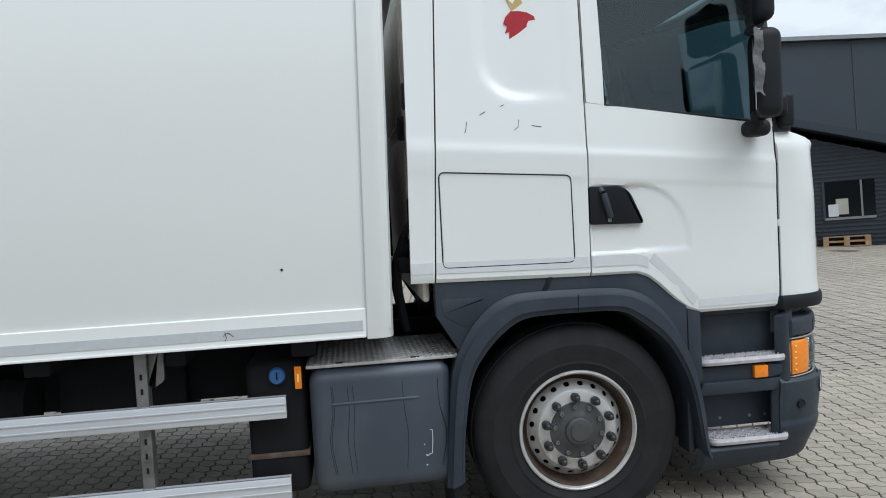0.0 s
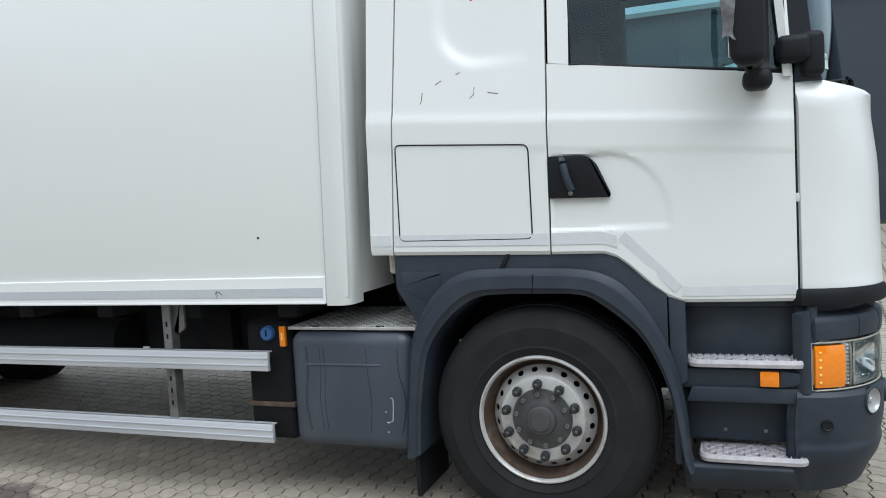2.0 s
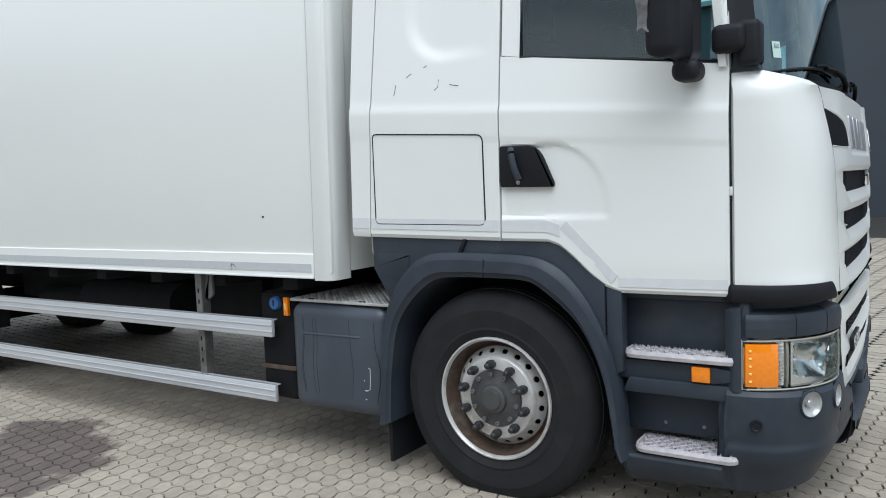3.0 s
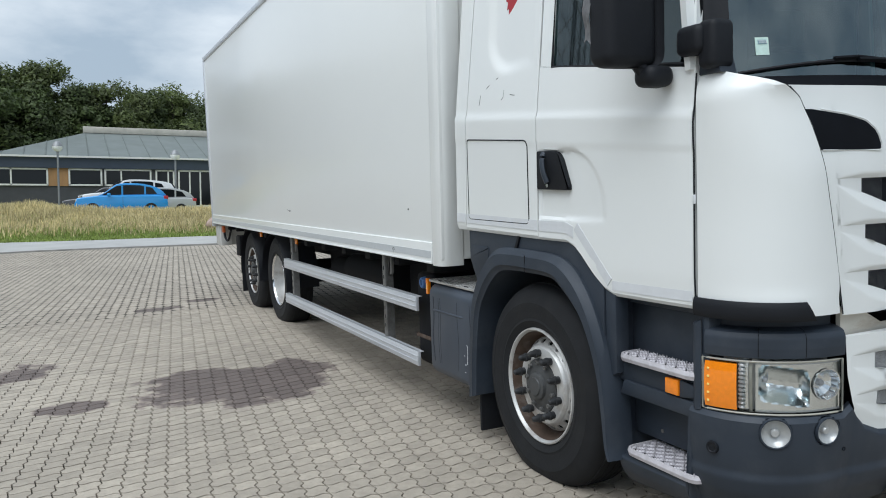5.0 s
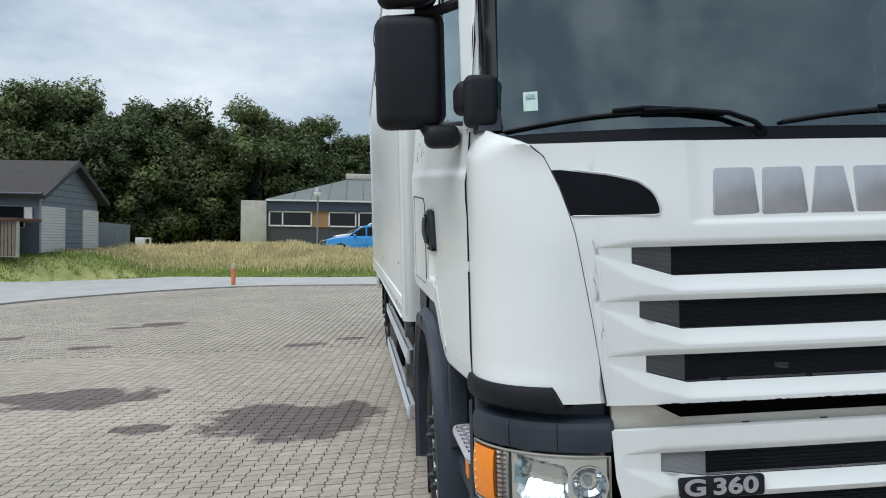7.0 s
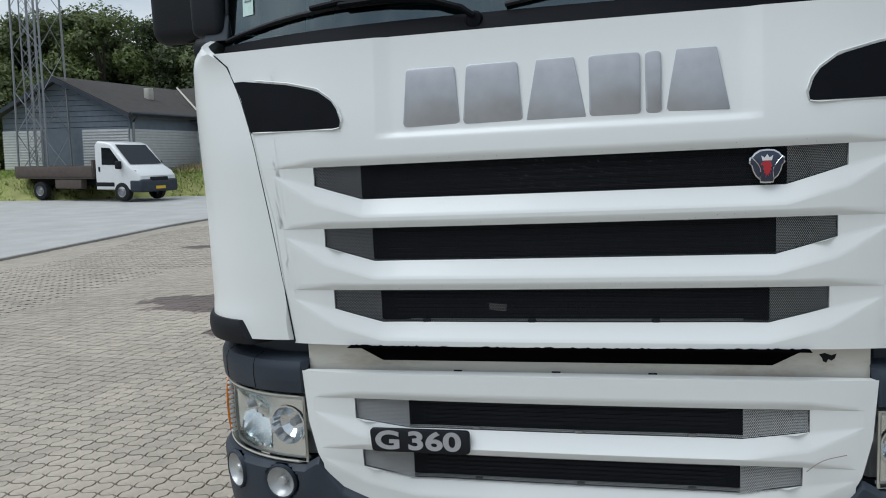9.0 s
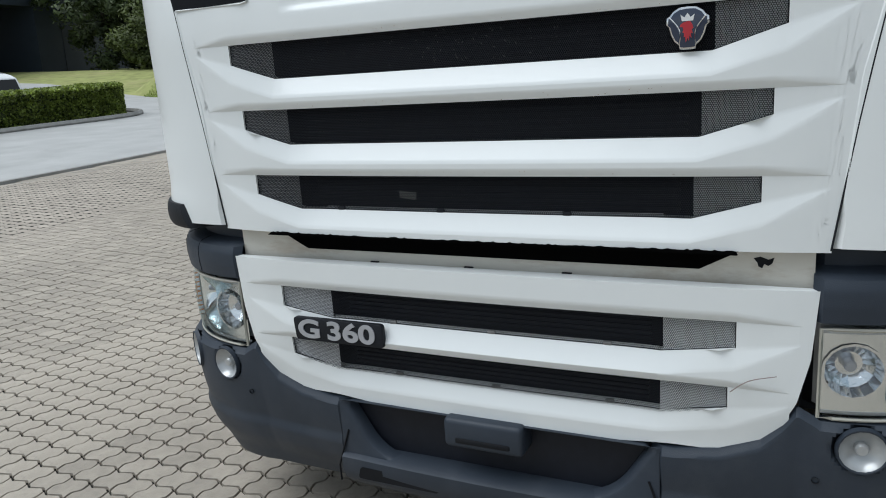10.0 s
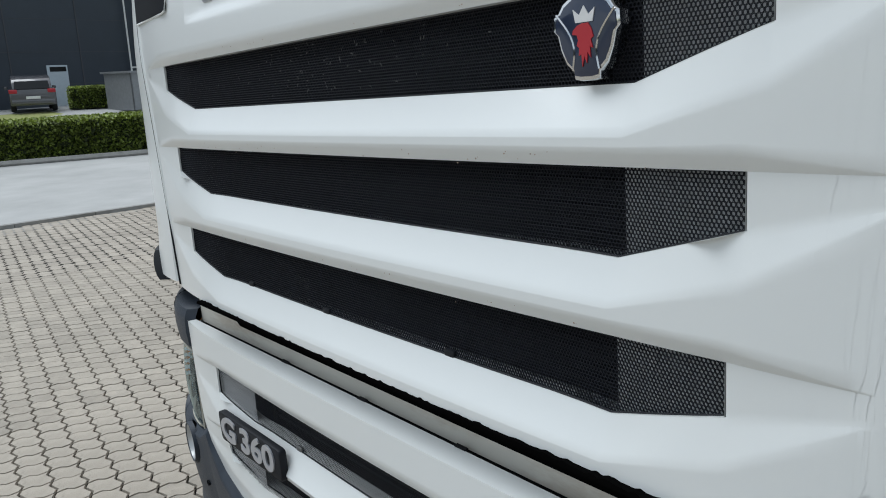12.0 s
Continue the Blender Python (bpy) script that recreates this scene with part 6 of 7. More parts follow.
for k, (x, y, s) in enumerate(spots):
    t = kinds[k % 4]
    m = Matrix.Translation((x, y, terrain(x, y) - 0.1)) @ Matrix.Rotation(rng.uniform(0, 6.28), 4, "Z") @ Matrix.Scale(s, 4)
    if k % 4 in used:
        c = copy_thing(t, m)
        c.scale = (s, s, s)
    else:
        t.matrix_basis = m
        used.add(k % 4)


# ---- buildings ----
CLAD = mat("dark_cladding", (0.028, 0.038, 0.052), 0.55, vary=0.08, scale=1.5, rough_vary=0.1)
NAVYB = mat("navy_fascia", (0.035, 0.05, 0.075), 0.6, vary=0.1, scale=2)
BOARD = mat("grey_blue_board", (0.15, 0.18, 0.215), 0.75, vary=0.1, scale=3)
CORRU = mat("white_corrugated", (0.55, 0.56, 0.56), 0.6, vary=0.06, scale=4)
SLATE = mat("dark_roofing", (0.048, 0.043, 0.04), 0.9, vary=0.2, scale=3, bump=0.2, bump_scale=30)
SEAM = mat("grey_metal_roof", (0.155, 0.178, 0.172), 0.6, metal=0.1, vary=0.1, scale=1.0, dirt=(0.09, 0.1, 0.09), dirt_amount=0.4, dirt_scale=0.6)
CONC = mat("pale_concrete", (0.45, 0.43, 0.38), 0.9, vary=0.12, scale=2, dirt=(0.2, 0.2, 0.17), dirt_amount=0.5, dirt_scale=0.8, bump=0.2, bump_scale=30)
TRIM = mat("white_trim", (0.7, 0.7, 0.68), 0.5, vary=0.04)
DARKGL = mat("dark_window", (0.010, 0.012, 0.014), 0.08, spec=0.35)
WOODP = mat("wood_panel", (0.36, 0.2, 0.09), 0.7, vary=0.15, scale=6, stretch=(1, 1, 0.2))
GREYW = mat("grey_base_wall", (0.06, 0.062, 0.07), 0.8, vary=0.1, scale=3)
POLE = mat("grey_pole", (0.25, 0.26, 0.27), 0.5, metal=0.4, vary=0.1)
GLOBE = mat("opal_globe", (0.78, 0.79, 0.76), 0.3)

# low office with a hipped metal roof
OX = -43.2
office = root("office_building", "low office with grey metal roof and white-framed windows", "building")
part("end_block", rbox(OX - 6, OX + 0.25, -3.55, -2.0, 1.0, 4.2, 0.06), CONC, office, "pale concrete end block")
part("wall", rbox(OX - 10, OX, -2.0, 22, 1.0, 4.15), GREYW, office, "dark grey office wall")
part("fascia", rbox(OX + 0.0, OX + 0.18, -2.0, 22, 3.62, 4.22), NAVYB, office)
part("gutter", rbox(OX + 0.15, OX + 0.32, -2.05, 22.1, 4.2, 4.3), TRIM, office)
bm = bmesh.new()
a, b, c, d = (OX + 0.3, -2.1, 4.29), (OX + 0.3, 22.2, 4.29), (OX - 7.4, 17.5, 6.25), (OX - 7.4, 2.9, 6.25)
e, f = (OX - 15, -2.1, 4.29), (OX - 15, 22.2, 4.29)
v = [bm.verts.new(p) for p in (a, b, c, d, e, f)]
for q in ((0, 1, 2, 3), (0, 3, 4), (1, 5, 2), (4, 3, 2, 5)):
    bm.faces.new([v[i] for i in q])
bmesh.ops.recalc_face_normals(bm, faces=bm.faces[:])
roof = part("roof", bm, SEAM, office, "grey standing-seam metal roof", 0.2)
for k in range(22):
    y = -1.5 + k * 1.08
    t = min(1, (y + 2.1) / 5.0) if y < 2.9 else min(1, (22.2 - y) / 4.7)
    p0, p1 = Vector((OX + 0.3, y, 4.31)), Vector((OX + 0.3 - 7.7 * t, y, 4.31 + 1.96 * t))
    part("seam_rib", tube([p0, p1], 0.03, 4), SEAM, roof)
part("ridge_cap", rbox(OX - 7.7, OX - 7.1, 2.7, 17.7, 6.2, 6.62, 0.05), CONC, office)


def window(parent, y0, y1, z0, z1, x, mullions=(), material=None):
    w = part("window", rbox(x - 0.02, x + 0.02, y0, y1, z0, z1), material or DARKGL, parent, "white-framed dark window")
    for ya, yb, za, zb in [(y0, y1, z0 - 0.02, z0 + 0.07), (y0, y1, z1 - 0.07, z1 + 0.02), (y0 - 0.03, y0 + 0.06, z0, z1), (y1 - 0.06, y1 + 0.03, z0, z1)] + [(m - 0.04, m + 0.04, z0, z1) for m in mullions]:
        part("frame", rbox(x, x + 0.07, ya, yb, za, zb), TRIM, w)
    return w


def oy(px):
    return -2.0 + (px - 160) / 28.2


for pa, pb, mul in ((164, 237, (187,)), (267, 314, ()), (319, 388, (343,)), (396, 424, (415,)), (520, 590, (545, 570)), (610, 690, (650,))):
    window(office, oy(pa), oy(pb), 2.66, 3.58, OX + 0.02, [oy(m) for m in mul])
glazed = window(office, 7.62, 10.2, 1.45, 3.58, OX + 0.03, (8.25, 8.85, 9.55))
tagged(glazed, "glazed white-framed entrance door")
part("wood_panel", rbox(OX, OX + 0.04, oy(238), oy(266), 2.62, 3.62), WOODP, office, "bare plywood panel between windows")

# lamp posts with globes
for x, y, h in ((-39.1, 1.3, 2.9), (-38.9, 6.95, 2.75), (-36.0, 11.2, 2.8)):
    z = terrain(x, y)
    lp = root("street_lamp", "slim grey lamp post with an opal globe", "street lamp", group="globe lamps")
    lp.location = (x, y, z)
    part("post", tube([(0, 0, -0.2), (0, 0, h)], 0.05, 8), POLE, lp)
    part("globe", lathe([(0, 0), (0.14, 0.03), (0.23, 0.14), (0.25, 0.25), (0.2, 0.4), (0.1, 0.47), (0, 0.49)], 16, center=(0, 0, h - 0.05), axis="z"), GLOBE, lp)
    part("cap", lathe([(0.26, 0.26), (0.2, 0.42), (0.08, 0.52), (0, 0.53)], 16, center=(0, 0, h - 0.04), axis="z"), POLE, lp)


# ---- cars ----
def car(color, length, height, width, m, label, suv=0.0, rear=0.0):
    """A parked car, nose along +x, standing at the origin."""
    paint = mat("car_paint", color, 0.25, coat=0.8, vary=0.03)
    c = root("car", label, "car", m)
    L, H, hw = length / 2, height, width / 2
    belt = H * 0.60
    low = [(-L + 0.02, 0.36), (-L + 0.05, 0.26), (L - 0.1, 0.22), (L, 0.38), (L - 0.02, 0.58), (L - 0.12, belt - 0.10), (L * 0.80, belt - 0.04), (L * 0.52, belt + 0.03), (-L * 0.75, belt + 0.07), (-L + 0.04, belt + 0.02), (-L, 0.62)]
    part("body", prism(low, "y", -hw, hw, 0.07, 3), paint, c)
    roof = [tuple(p) for p in lerp_curve([(L * 0.54, belt), (L * 0.36, belt + 0.17), (L * 0.12, H - 0.07), (-L * 0.1, H - 0.005), (-L * 0.35, H - 0.01), (-L * 0.6, H - 0.05 - 0.04 * (1 - suv)), (-L * (0.82 + 0.06 * suv), H - 0.17 - 0.10 * (1 - suv)), (-L * 0.97, belt + 0.04)], 14)]
    part("cabin", prism(roof, "y", -hw + 0.13, hw - 0.13, 0.06, 3), paint, c)
    win = [(L * 0.43, belt + 0.05), (L * 0.11, H - 0.14), (-L * 0.1, H - 0.085), (-L * 0.4, H - 0.10), (-L * 0.66, H - 0.21), (-L * 0.76, belt + 0.12)]
    for s in (1, -1):
        g = part("side_glass", prism(win, "y", s * (hw - 0.135), s * (hw - 0.115)), DARKGL, c)
        for x in (-0.02, -L * 0.5):
            part("pillar", rbox(x - 0.04, x + 0.04, s * (hw - 0.14), s * (hw - 0.108), belt, H - 0.12), paint, g)
        part("door_line", rbox(-L * 0.02, -L * 0.02 + 0.012, s * (hw - 0.01), s * (hw + 0.003), 0.34, belt), RUBBER, c)
        part("sill", rbox(-L * 0.45, L * 0.42, s * (hw - 0.05), s * (hw + 0.012), 0.2, 0.34, 0.02), RUBBER, c)
        part("headlamp", rbox(L - 0.42, L - 0.06, s * (hw - 0.34), s * (hw - 0.02), belt - 0.26, belt - 0.14, 0.03), CHROME, c)
        part("tail_lamp", rbox(-L - 0.005, -L + 0.22, s * (hw - 0.3), s * (hw + 0.004), belt - 0.13, belt + 0.03, 0.03), RED, c)
        part("door_mirror", rbox(L * 0.24, L * 0.24 + 0.16, s * hw, s * (hw + 0.16), belt + 0.02, belt + 0.15, 0.04), paint, c)
    for pts, name in ((((L * 0.50, belt + 0.05), (L * 0.14, H - 0.085)), "windscreen"), (((-L * 0.965, belt + 0.05), (-L * (0.865 + 0.06 * suv), H - 0.2 - 0.11 * (1 - suv))), "rear_glass")):
        (xa, za), (xb, zb) = pts
        o = 0.02 if name == "windscreen" else -0.02
        bm = bmesh.new()
        bm.faces.new([bm.verts.new(p) for p in ((xa + o, -hw + 0.2, za), (xa + o, hw - 0.2, za), (xb + o, hw - 0.24, zb), (xb + o, -hw + 0.24, zb))])
        part(name, bm, DARKGL, c)
    part("bumper", rbox(-L - 0.02, -L + 0.1, -hw + 0.06, hw - 0.06, 0.3, 0.5, 0.04), paint, c)
    part("number_plate", rbox(-L - 0.028, -L - 0.018, -0.26, 0.26, 0.52, 0.63), TRIM, c)
    for x in (L * 0.62, -L * 0.62):
        for s in (1, -1):
            w = part("wheel", lathe([(0.2, -0.02), (0.27, -0.02), (0.315, 0.0), (0.325, 0.03), (0.325, 0.18), (0.2, 0.2)], 28), TYRE, c)
            w.matrix_basis = Matrix.Translation((x, s * (hw - 0.005), 0.325)) @ (Matrix.Diagonal((1, -1, 1, 1)) if s > 0 else Matrix.Identity(4))
            part("rim", lathe([(0, 0.0), (0.06, -0.005), (0.08, 0.03), (0.17, 0.03), (0.2, -0.018), (0.215, -0.02)], 20), POLE, w)
            for k in range(5):
                a = k * 2 * math.pi / 5
                o = part("spoke", rbox(-0.022, 0.022, -0.012, 0.02, 0.04, 0.2), CHROME, w)
                o.matrix_basis = Matrix.Rotation(a, 4, "Y")
    return c


def park(x, y, yaw, lift=0.0):
    return pose(x, y, terrain(x, y) + lift, 0, 0, yaw)


car((0.01, 0.27, 0.66), 4.12, 1.56, 1.78, pose(-35.4, 4.0, 1.04, 0, 0, -90), "bright blue crossover car parked behind the grass", 0.05)
car((0.72, 0.73, 0.73), 4.7, 1.72, 1.85, pose(-38.6, 4.5, 1.15, 0, 0, -84), "white estate car parked by the office", 0.8)
car((0.05, 0.05, 0.055), 4.3, 1.5, 1.8, pose(-39.4, 3.6, 1.0, 0, 0, -95), "dark grey car parked by the office", 0.3)
car((0.45, 0.46, 0.47), 4.2, 1.45, 1.75, pose(-37.4, 5.5, 1.0, 0, 0, -80), "silver car parked by the office", 0.2)
car((0.75, 0.76, 0.77), 4.69, 1.48, 1.85, park(-13.3, -28.3, 160), "white saloon car parked before the dark hall", 0.0)
car((0.74, 0.75, 0.75), 4.0, 1.55, 1.76, park(-11.0, -18.2, -95), "white hatchback parked behind the hedge", 0.7)
car((0.09, 0.088, 0.095), 4.0, 1.46, 1.7, pose(-4.1, -31.0, 0.52, 0, 0, -100), "grey hatchback seen from behind", 0.7)

# orange marker post and boulder
mp = root("marker_post", "faded orange plastic marker post with pale top", "post")
mp.location = (-22.5, -0.77, lie(-22.5, -0.77))
part("shaft", lathe([(0, -0.05), (0.075, -0.05), (0.07, 0.5), (0.065, 0.56)], 14, axis="z"), mat("faded_orange", (0.62, 0.17, 0.08), 0.6, vary=0.15, scale=8), mp)
part("top", lathe([(0.066, 0.56), (0.07, 0.57), (0.075, 0.72), (0, 0.74)], 14, axis="z"), mat("dirty_white_top", (0.55, 0.5, 0.38), 0.6, vary=0.15, scale=8), mp)
bm = bmesh.new()
bmesh.ops.create_icosphere(bm, subdivisions=4, radius=0.62)
for v in bm.verts:
    k = 1 + 0.22 * noise.noise(v.co * 1.6) + 0.06 * noise.noise(v.co * 6)
    v.co = Vector((v.co.x * k, v.co.y * 1.25 * k, v.co.z * 0.62 * k))
rock = tagged(mesh_object("boulder", bm, mat("pinkish_stone", (0.36, 0.27, 0.23), 0.9, vary=0.25, scale=3, bump=0.5, bump_scale=12), 2.0), "rounded pinkish boulder lying in the grass", "rock")
rock.location = (-26.3, 7.3, terrain(-26.3, 7.3) + 0.2)

# ---- grey house with white corrugated panels ----
HY = math.atan2(0.12, 0.993)
HM = pose(-25.25, -15.62, 1.08) @ Matrix(((-0.993, 0.12, 0, 0), (0.12, 0.993, 0, 0), (0, 0, 1, 0), (0, 0, 0, 1)))
house = root("grey_house", "grey boarded house with dark pitched roof and white panels", "house", HM)
# here x leads away from the road, y along the long wing
EAVE = 2.55
bm = prism([(-7.4, -0.9), (0, -0.9), (0, EAVE), (-3.7, EAVE + 1.55), (-7.4, EAVE)], "x", 0.0, 9.0)
part("gable_block", bm, BOARD, house)
part("wing", prism([(4.6, -0.9), (10.0, -0.9), (10.0, EAVE), (7.3, EAVE + 1.55), (4.6, EAVE)], "y", -0.4, 5.2), BOARD, house)
for y0, y1 in ((-7.36, -5.0), (-2.6, -0.05)):
    panel = part("corrugated_panel", rbox(-0.06, 0.0, y0, y1, 0.05, 1.85), CORRU, house, "white corrugated panel")
    for k in range(14):
        part("rib", tube([(-0.07, y0, 0.14 + k * 0.125), (-0.07, y1, 0.14 + k * 0.125)], 0.03, 5), CORRU, panel)
for k in range(9):
    part("board_line", rbox(-0.012, 0.0, -7.35, -0.05, 1.95 + k * 0.24, 1.965 + k * 0.24) if k < 3 else rbox(-0.012, 0.0, -7.35 + (k - 2) * 0.55, -0.05 - (k - 2) * 0.55, 1.95 + k * 0.24, 1.965 + k * 0.24), CHASSIS, house)
part("side_panel", rbox(0.0, 4.55, 0.0, 0.06, 0.05, 1.85), CORRU, house, "white corrugated panel")
for k in range(14):
    part("rib", tube([(0.0, 0.065, 0.14 + k * 0.125), (4.55, 0.065, 0.14 + k * 0.125)], 0.03, 5), CORRU, house)
panel = part("corrugated_panel", rbox(4.54, 4.6, 0.06, 2.4, 0.05, 1.85), CORRU, house, "white corrugated panel")
for k in range(14):
    part("rib", tube([(4.53, 0.06, 0.14 + k * 0.125), (4.53, 2.4, 0.14 + k * 0.125)], 0.03, 5), CORRU, panel)
for xa, xb in ((4.64, 6.70), (8.40, 9.98)):
    panel = part("corrugated_panel", rbox(xa, xb, 5.2, 5.26, 0.0, 2.02), CORRU, house, "white corrugated panel")
    for k in range(16):
        part("rib", tube([(xa, 5.265, 0.07 + k * 0.126), (xb, 5.265, 0.07 + k * 0.126)], 0.03, 5), CORRU, panel)
for k in range(14):
    z = 0.1 + k * 0.3
    half = 2.68 if z < EAVE else 2.68 * (1 - (z - EAVE) / 1.55)
    if half > 0.2:
        part("board_line", rbox(7.3 - half, 7.3 + half, 5.2, 5.212, z, z + 0.02), NAVYB, house)


def pitched(parent, along, y0, y1, c, half, z, over=0.4, thick=0.14):
    for s in (1, -1):
        a, b = (c, z + 1.55 + 0.12), (c + s * (half + over), z + 0.12 - 1.55 / half * over)
        poly = [a, b, (b[0], b[1] - thick), (a[0], a[1] - thick)]
        part("roof_slope", prism(poly, along, y0, y1), SLATE, parent, "dark felted roof slope")


pitched(house, "x", -0.45, 9.4, -3.7, 3.7, EAVE)
pitched(house, "y", -3.0, 5.6, 7.3, 2.7, EAVE)
for s in (1, -1):
    part("verge_board", prism([(-3.7, EAVE + 1.62), (-3.7 + s * 4.1, EAVE - 0.1), (-3.7 + s * 4.1, EAVE - 0.26), (-3.7, EAVE + 1.42)], "x", -0.5, -0.44), CLAD, house)
    part("verge_board", prism([(7.3, EAVE + 1.62), (7.3 + s * 3.1, EAVE - 0.1), (7.3 + s * 3.1, EAVE - 0.3), (7.3, EAVE + 1.4)], "y", 5.6, 5.66), CLAD, house)
part("gutter", tube([(4.1, 0.3, EAVE - 0.05), (4.1, 5.6, EAVE - 0.05)], 0.07, 6), CLAD, house)
part("gutter", tube([(-0.4, 0.42, EAVE - 0.05), (4.2, 0.42, EAVE - 0.05)], 0.07, 6), CLAD, house)
part("downpipe", tube([(0.1, 0.4, EAVE - 0.1), (0.1, 0.12, EAVE - 0.4), (0.1, 0.1, 0.0)], 0.05, 6), POLE, house)
part("downpipe", tube([(4.5, 5.3, EAVE - 0.1), (4.5, 5.3, 0.0)], 0.05, 6), POLE, house)
part("flue", rbox(3.2, 3.55, -1.9, -1.6, EAVE + 0.8, EAVE + 1.35, 0.02), CONC, house)
part("valley_flashing", tube([(4.3, 0.5, EAVE + 0.1), (7.3, -3.2, EAVE + 1.72)], 0.06, 4), CONC, house)
window(house, 3.0, 4.6, 1.1, 1.98, 4.5)
part("sheet", rbox(4.5, 4.56, 4.5, 4.95, 1.3, 1.95), TRIM, house)
part("wall_lamp", lathe([(0, -0.08), (0.09, -0.06), (0.1, 0.0)], 12, center=(4.56, 2.75, 1.85), axis="x"), GLOBE, house)
part("meter_box", rbox(4.42, 4.6, 2.6, 2.95, 0.85, 1.35, 0.02), mat("ochre_box", (0.3, 0.2, 0.06), 0.6), house)
fence = root("board_fence", "dark grey boarded fence beside the house", "fence", HM)
for k in range(14):
    part("board", rbox(10.1 + k * 0.3, 10.38 + k * 0.3, 5.0, 5.05, 0.0, 1.5 - 0.005 * k, 0.005), BOARD, fence)
ac = root("heat_pump", "small white heat pump unit beyond the fence", "heat pump", HM)
part("casing", rbox(14.6, 15.7, 5.2, 5.7, 0.15, 0.75, 0.04), TRIM, ac)
part("grille", lathe([(0, 0), (0.22, 0), (0.24, 0.03)], 20, center=(15.0, 5.72, 0.45)), RUBBER, ac)
bin_store = root("bin_store", "slatted wooden bin store with brown roof edge", "shed", HM @ Matrix.Translation((2.96, -2.1, -0.14)))
part("back", rbox(-0.2, 0.0, 4.4, 7.4, 0.0, 1.45), CONC, bin_store)
for k in range(20):
    part("slat", rbox(-0.26, -0.205, 4.4 + k * 0.15, 4.5 + k * 0.15, 0.05, 1.45), mat("weathered_slat", (0.18, 0.14, 0.11), 0.85, vary=0.2, scale=5) if k == 0 else bpy.data.materials["weathered_slat"], bin_store)
part("roof", rbox(-0.4, 1.5, 4.3, 7.5, 1.45, 1.58, 0.02), mat("brown_edge", (0.1, 0.035, 0.025), 0.7, vary=0.2), bin_store)


# ---- lattice masts ----
def mast(x, y, half, top, height, label):
    z = terrain(x, y)
    t = root("lattice_mast", label, "mast")
    t.location = (x, y, z)
    feet = [(half, half), (-half, half), (-half, -half), (half, -half)]

    def at(k, h):
        f = 1 + (top / half - 1) * h / height
        return feet[k % 4][0] * f, feet[k % 4][1] * f, h
    for k in range(4):
        part("leg", tube([at(k, 0), at(k, height)], 0.045 if half > 0.5 else 0.03, 5), POLE, t)
        n = int(height / (half * 2.2))
        for i in range(n):
            h0, h1 = i * height / n, (i + 1) * height / n
            part("brace", tube([at(k + i % 2, h0), at(k + 1 - i % 2, h1)], 0.02 if half > 0.5 else 0.014, 4), POLE, t)
    return t


mast(-24.7, -19.55, 0.75, 0.6, 16, "tall grey steel lattice mast")
mast(-24.0, -19.4, 0.2, 0.2, 13, "slender grey steel lattice mast")

# ---- flatbed pickup ----
pick = root("flatbed_truck", "white flatbed truck with brown drop sides and no load", "truck", pose(-23.29, -15.66, -0.03) @ Matrix.Rotation(math.atan2(4.35, 0.59), 4, "Z") @ Matrix.Scale(1.06, 4))
VAN = mat("van_white", (0.74, 0.75, 0.75), 0.3, coat=0.5, vary=0.02)
BROWN = mat("brown_side", (0.09, 0.07, 0.06), 0.7, vary=0.15, scale=6)
part("cab", prism([(0.6, 0.42), (2.62, 0.42), (2.74, 0.6), (2.70, 0.95), (2.55, 1.12), (2.15, 1.36), (1.42, 2.12), (1.2, 2.2), (0.75, 2.24), (0.6, 2.1)], "y", -0.98, 0.98, 0.08, 3), VAN, pick)
for s in (1, -1):
    part("side_glass", prism([(0.95, 1.36), (1.9, 1.34), (1.36, 1.98), (0.97, 2.0)], "y", s * 0.97, s * 0.99), DARKGL, pick)
    part("mirror", rbox(1.75, 1.92, s * 1.0, s * 1.2, 1.2, 1.5, 0.04), RUBBER, pick)
    part("trim", rbox(0.62, 1.5, s * 0.975, s * 0.995, 0.55, 0.7, 0.01), RUBBER, pick)
    part("handle", rbox(0.78, 0.86, s * 0.98, s * 1.0, 1.1, 1.28, 0.01), RUBBER, pick)
    part("headlamp", prism([(2.35, 0.98), (2.66, 0.92), (2.5, 1.15), (2.3, 1.2)], "y", s * 0.6, s * 0.96), CHROME, pick)
bm = bmesh.new()
bm.faces.new([bm.verts.new(p) for p in ((2.11, -0.85, 1.38), (2.11, 0.85, 1.38), (1.40, 0.8, 2.11), (1.40, -0.8, 2.11))])
for v in bm.verts:
    v.co.x += 0.06
part("windscreen", bm, DARKGL, pick)
part("bumper", rbox(2.2, 2.8, -1.0, 1.0, 0.34, 0.82, 0.1, 3), PLASTIC, pick)
part("grille", rbox(2.68, 2.79, -0.45, 0.45, 0.72, 0.9, 0.03), RUBBER, pick)
part("number_plate", rbox(2.795, 2.81, -0.26, 0.26, 0.45, 0.56), mat("yellow_plate", (0.7, 0.45, 0.03), 0.5), pick)
part("bed", rbox(-3.4, 0.5, -1.02, 1.02, 0.82, 0.92, 0.01), BROWN, pick)
for s in (1, -1):
    part("drop_side", rbox(-3.4, 0.5, s * 1.0, s * 1.05, 0.9, 1.3, 0.01), BROWN, pick)
    part("tool_box", rbox(-1.4, -0.1, s * 0.7, s * 1.0, 0.45, 0.8, 0.02), BROWN, pick)
part("tail_board", rbox(-3.44, -3.38, -1.02, 1.02, 0.9, 1.3, 0.01), BROWN, pick)
part("headboard", rbox(0.46, 0.54, -1.02, 1.02, 0.9, 1.55, 0.01), BROWN, pick)
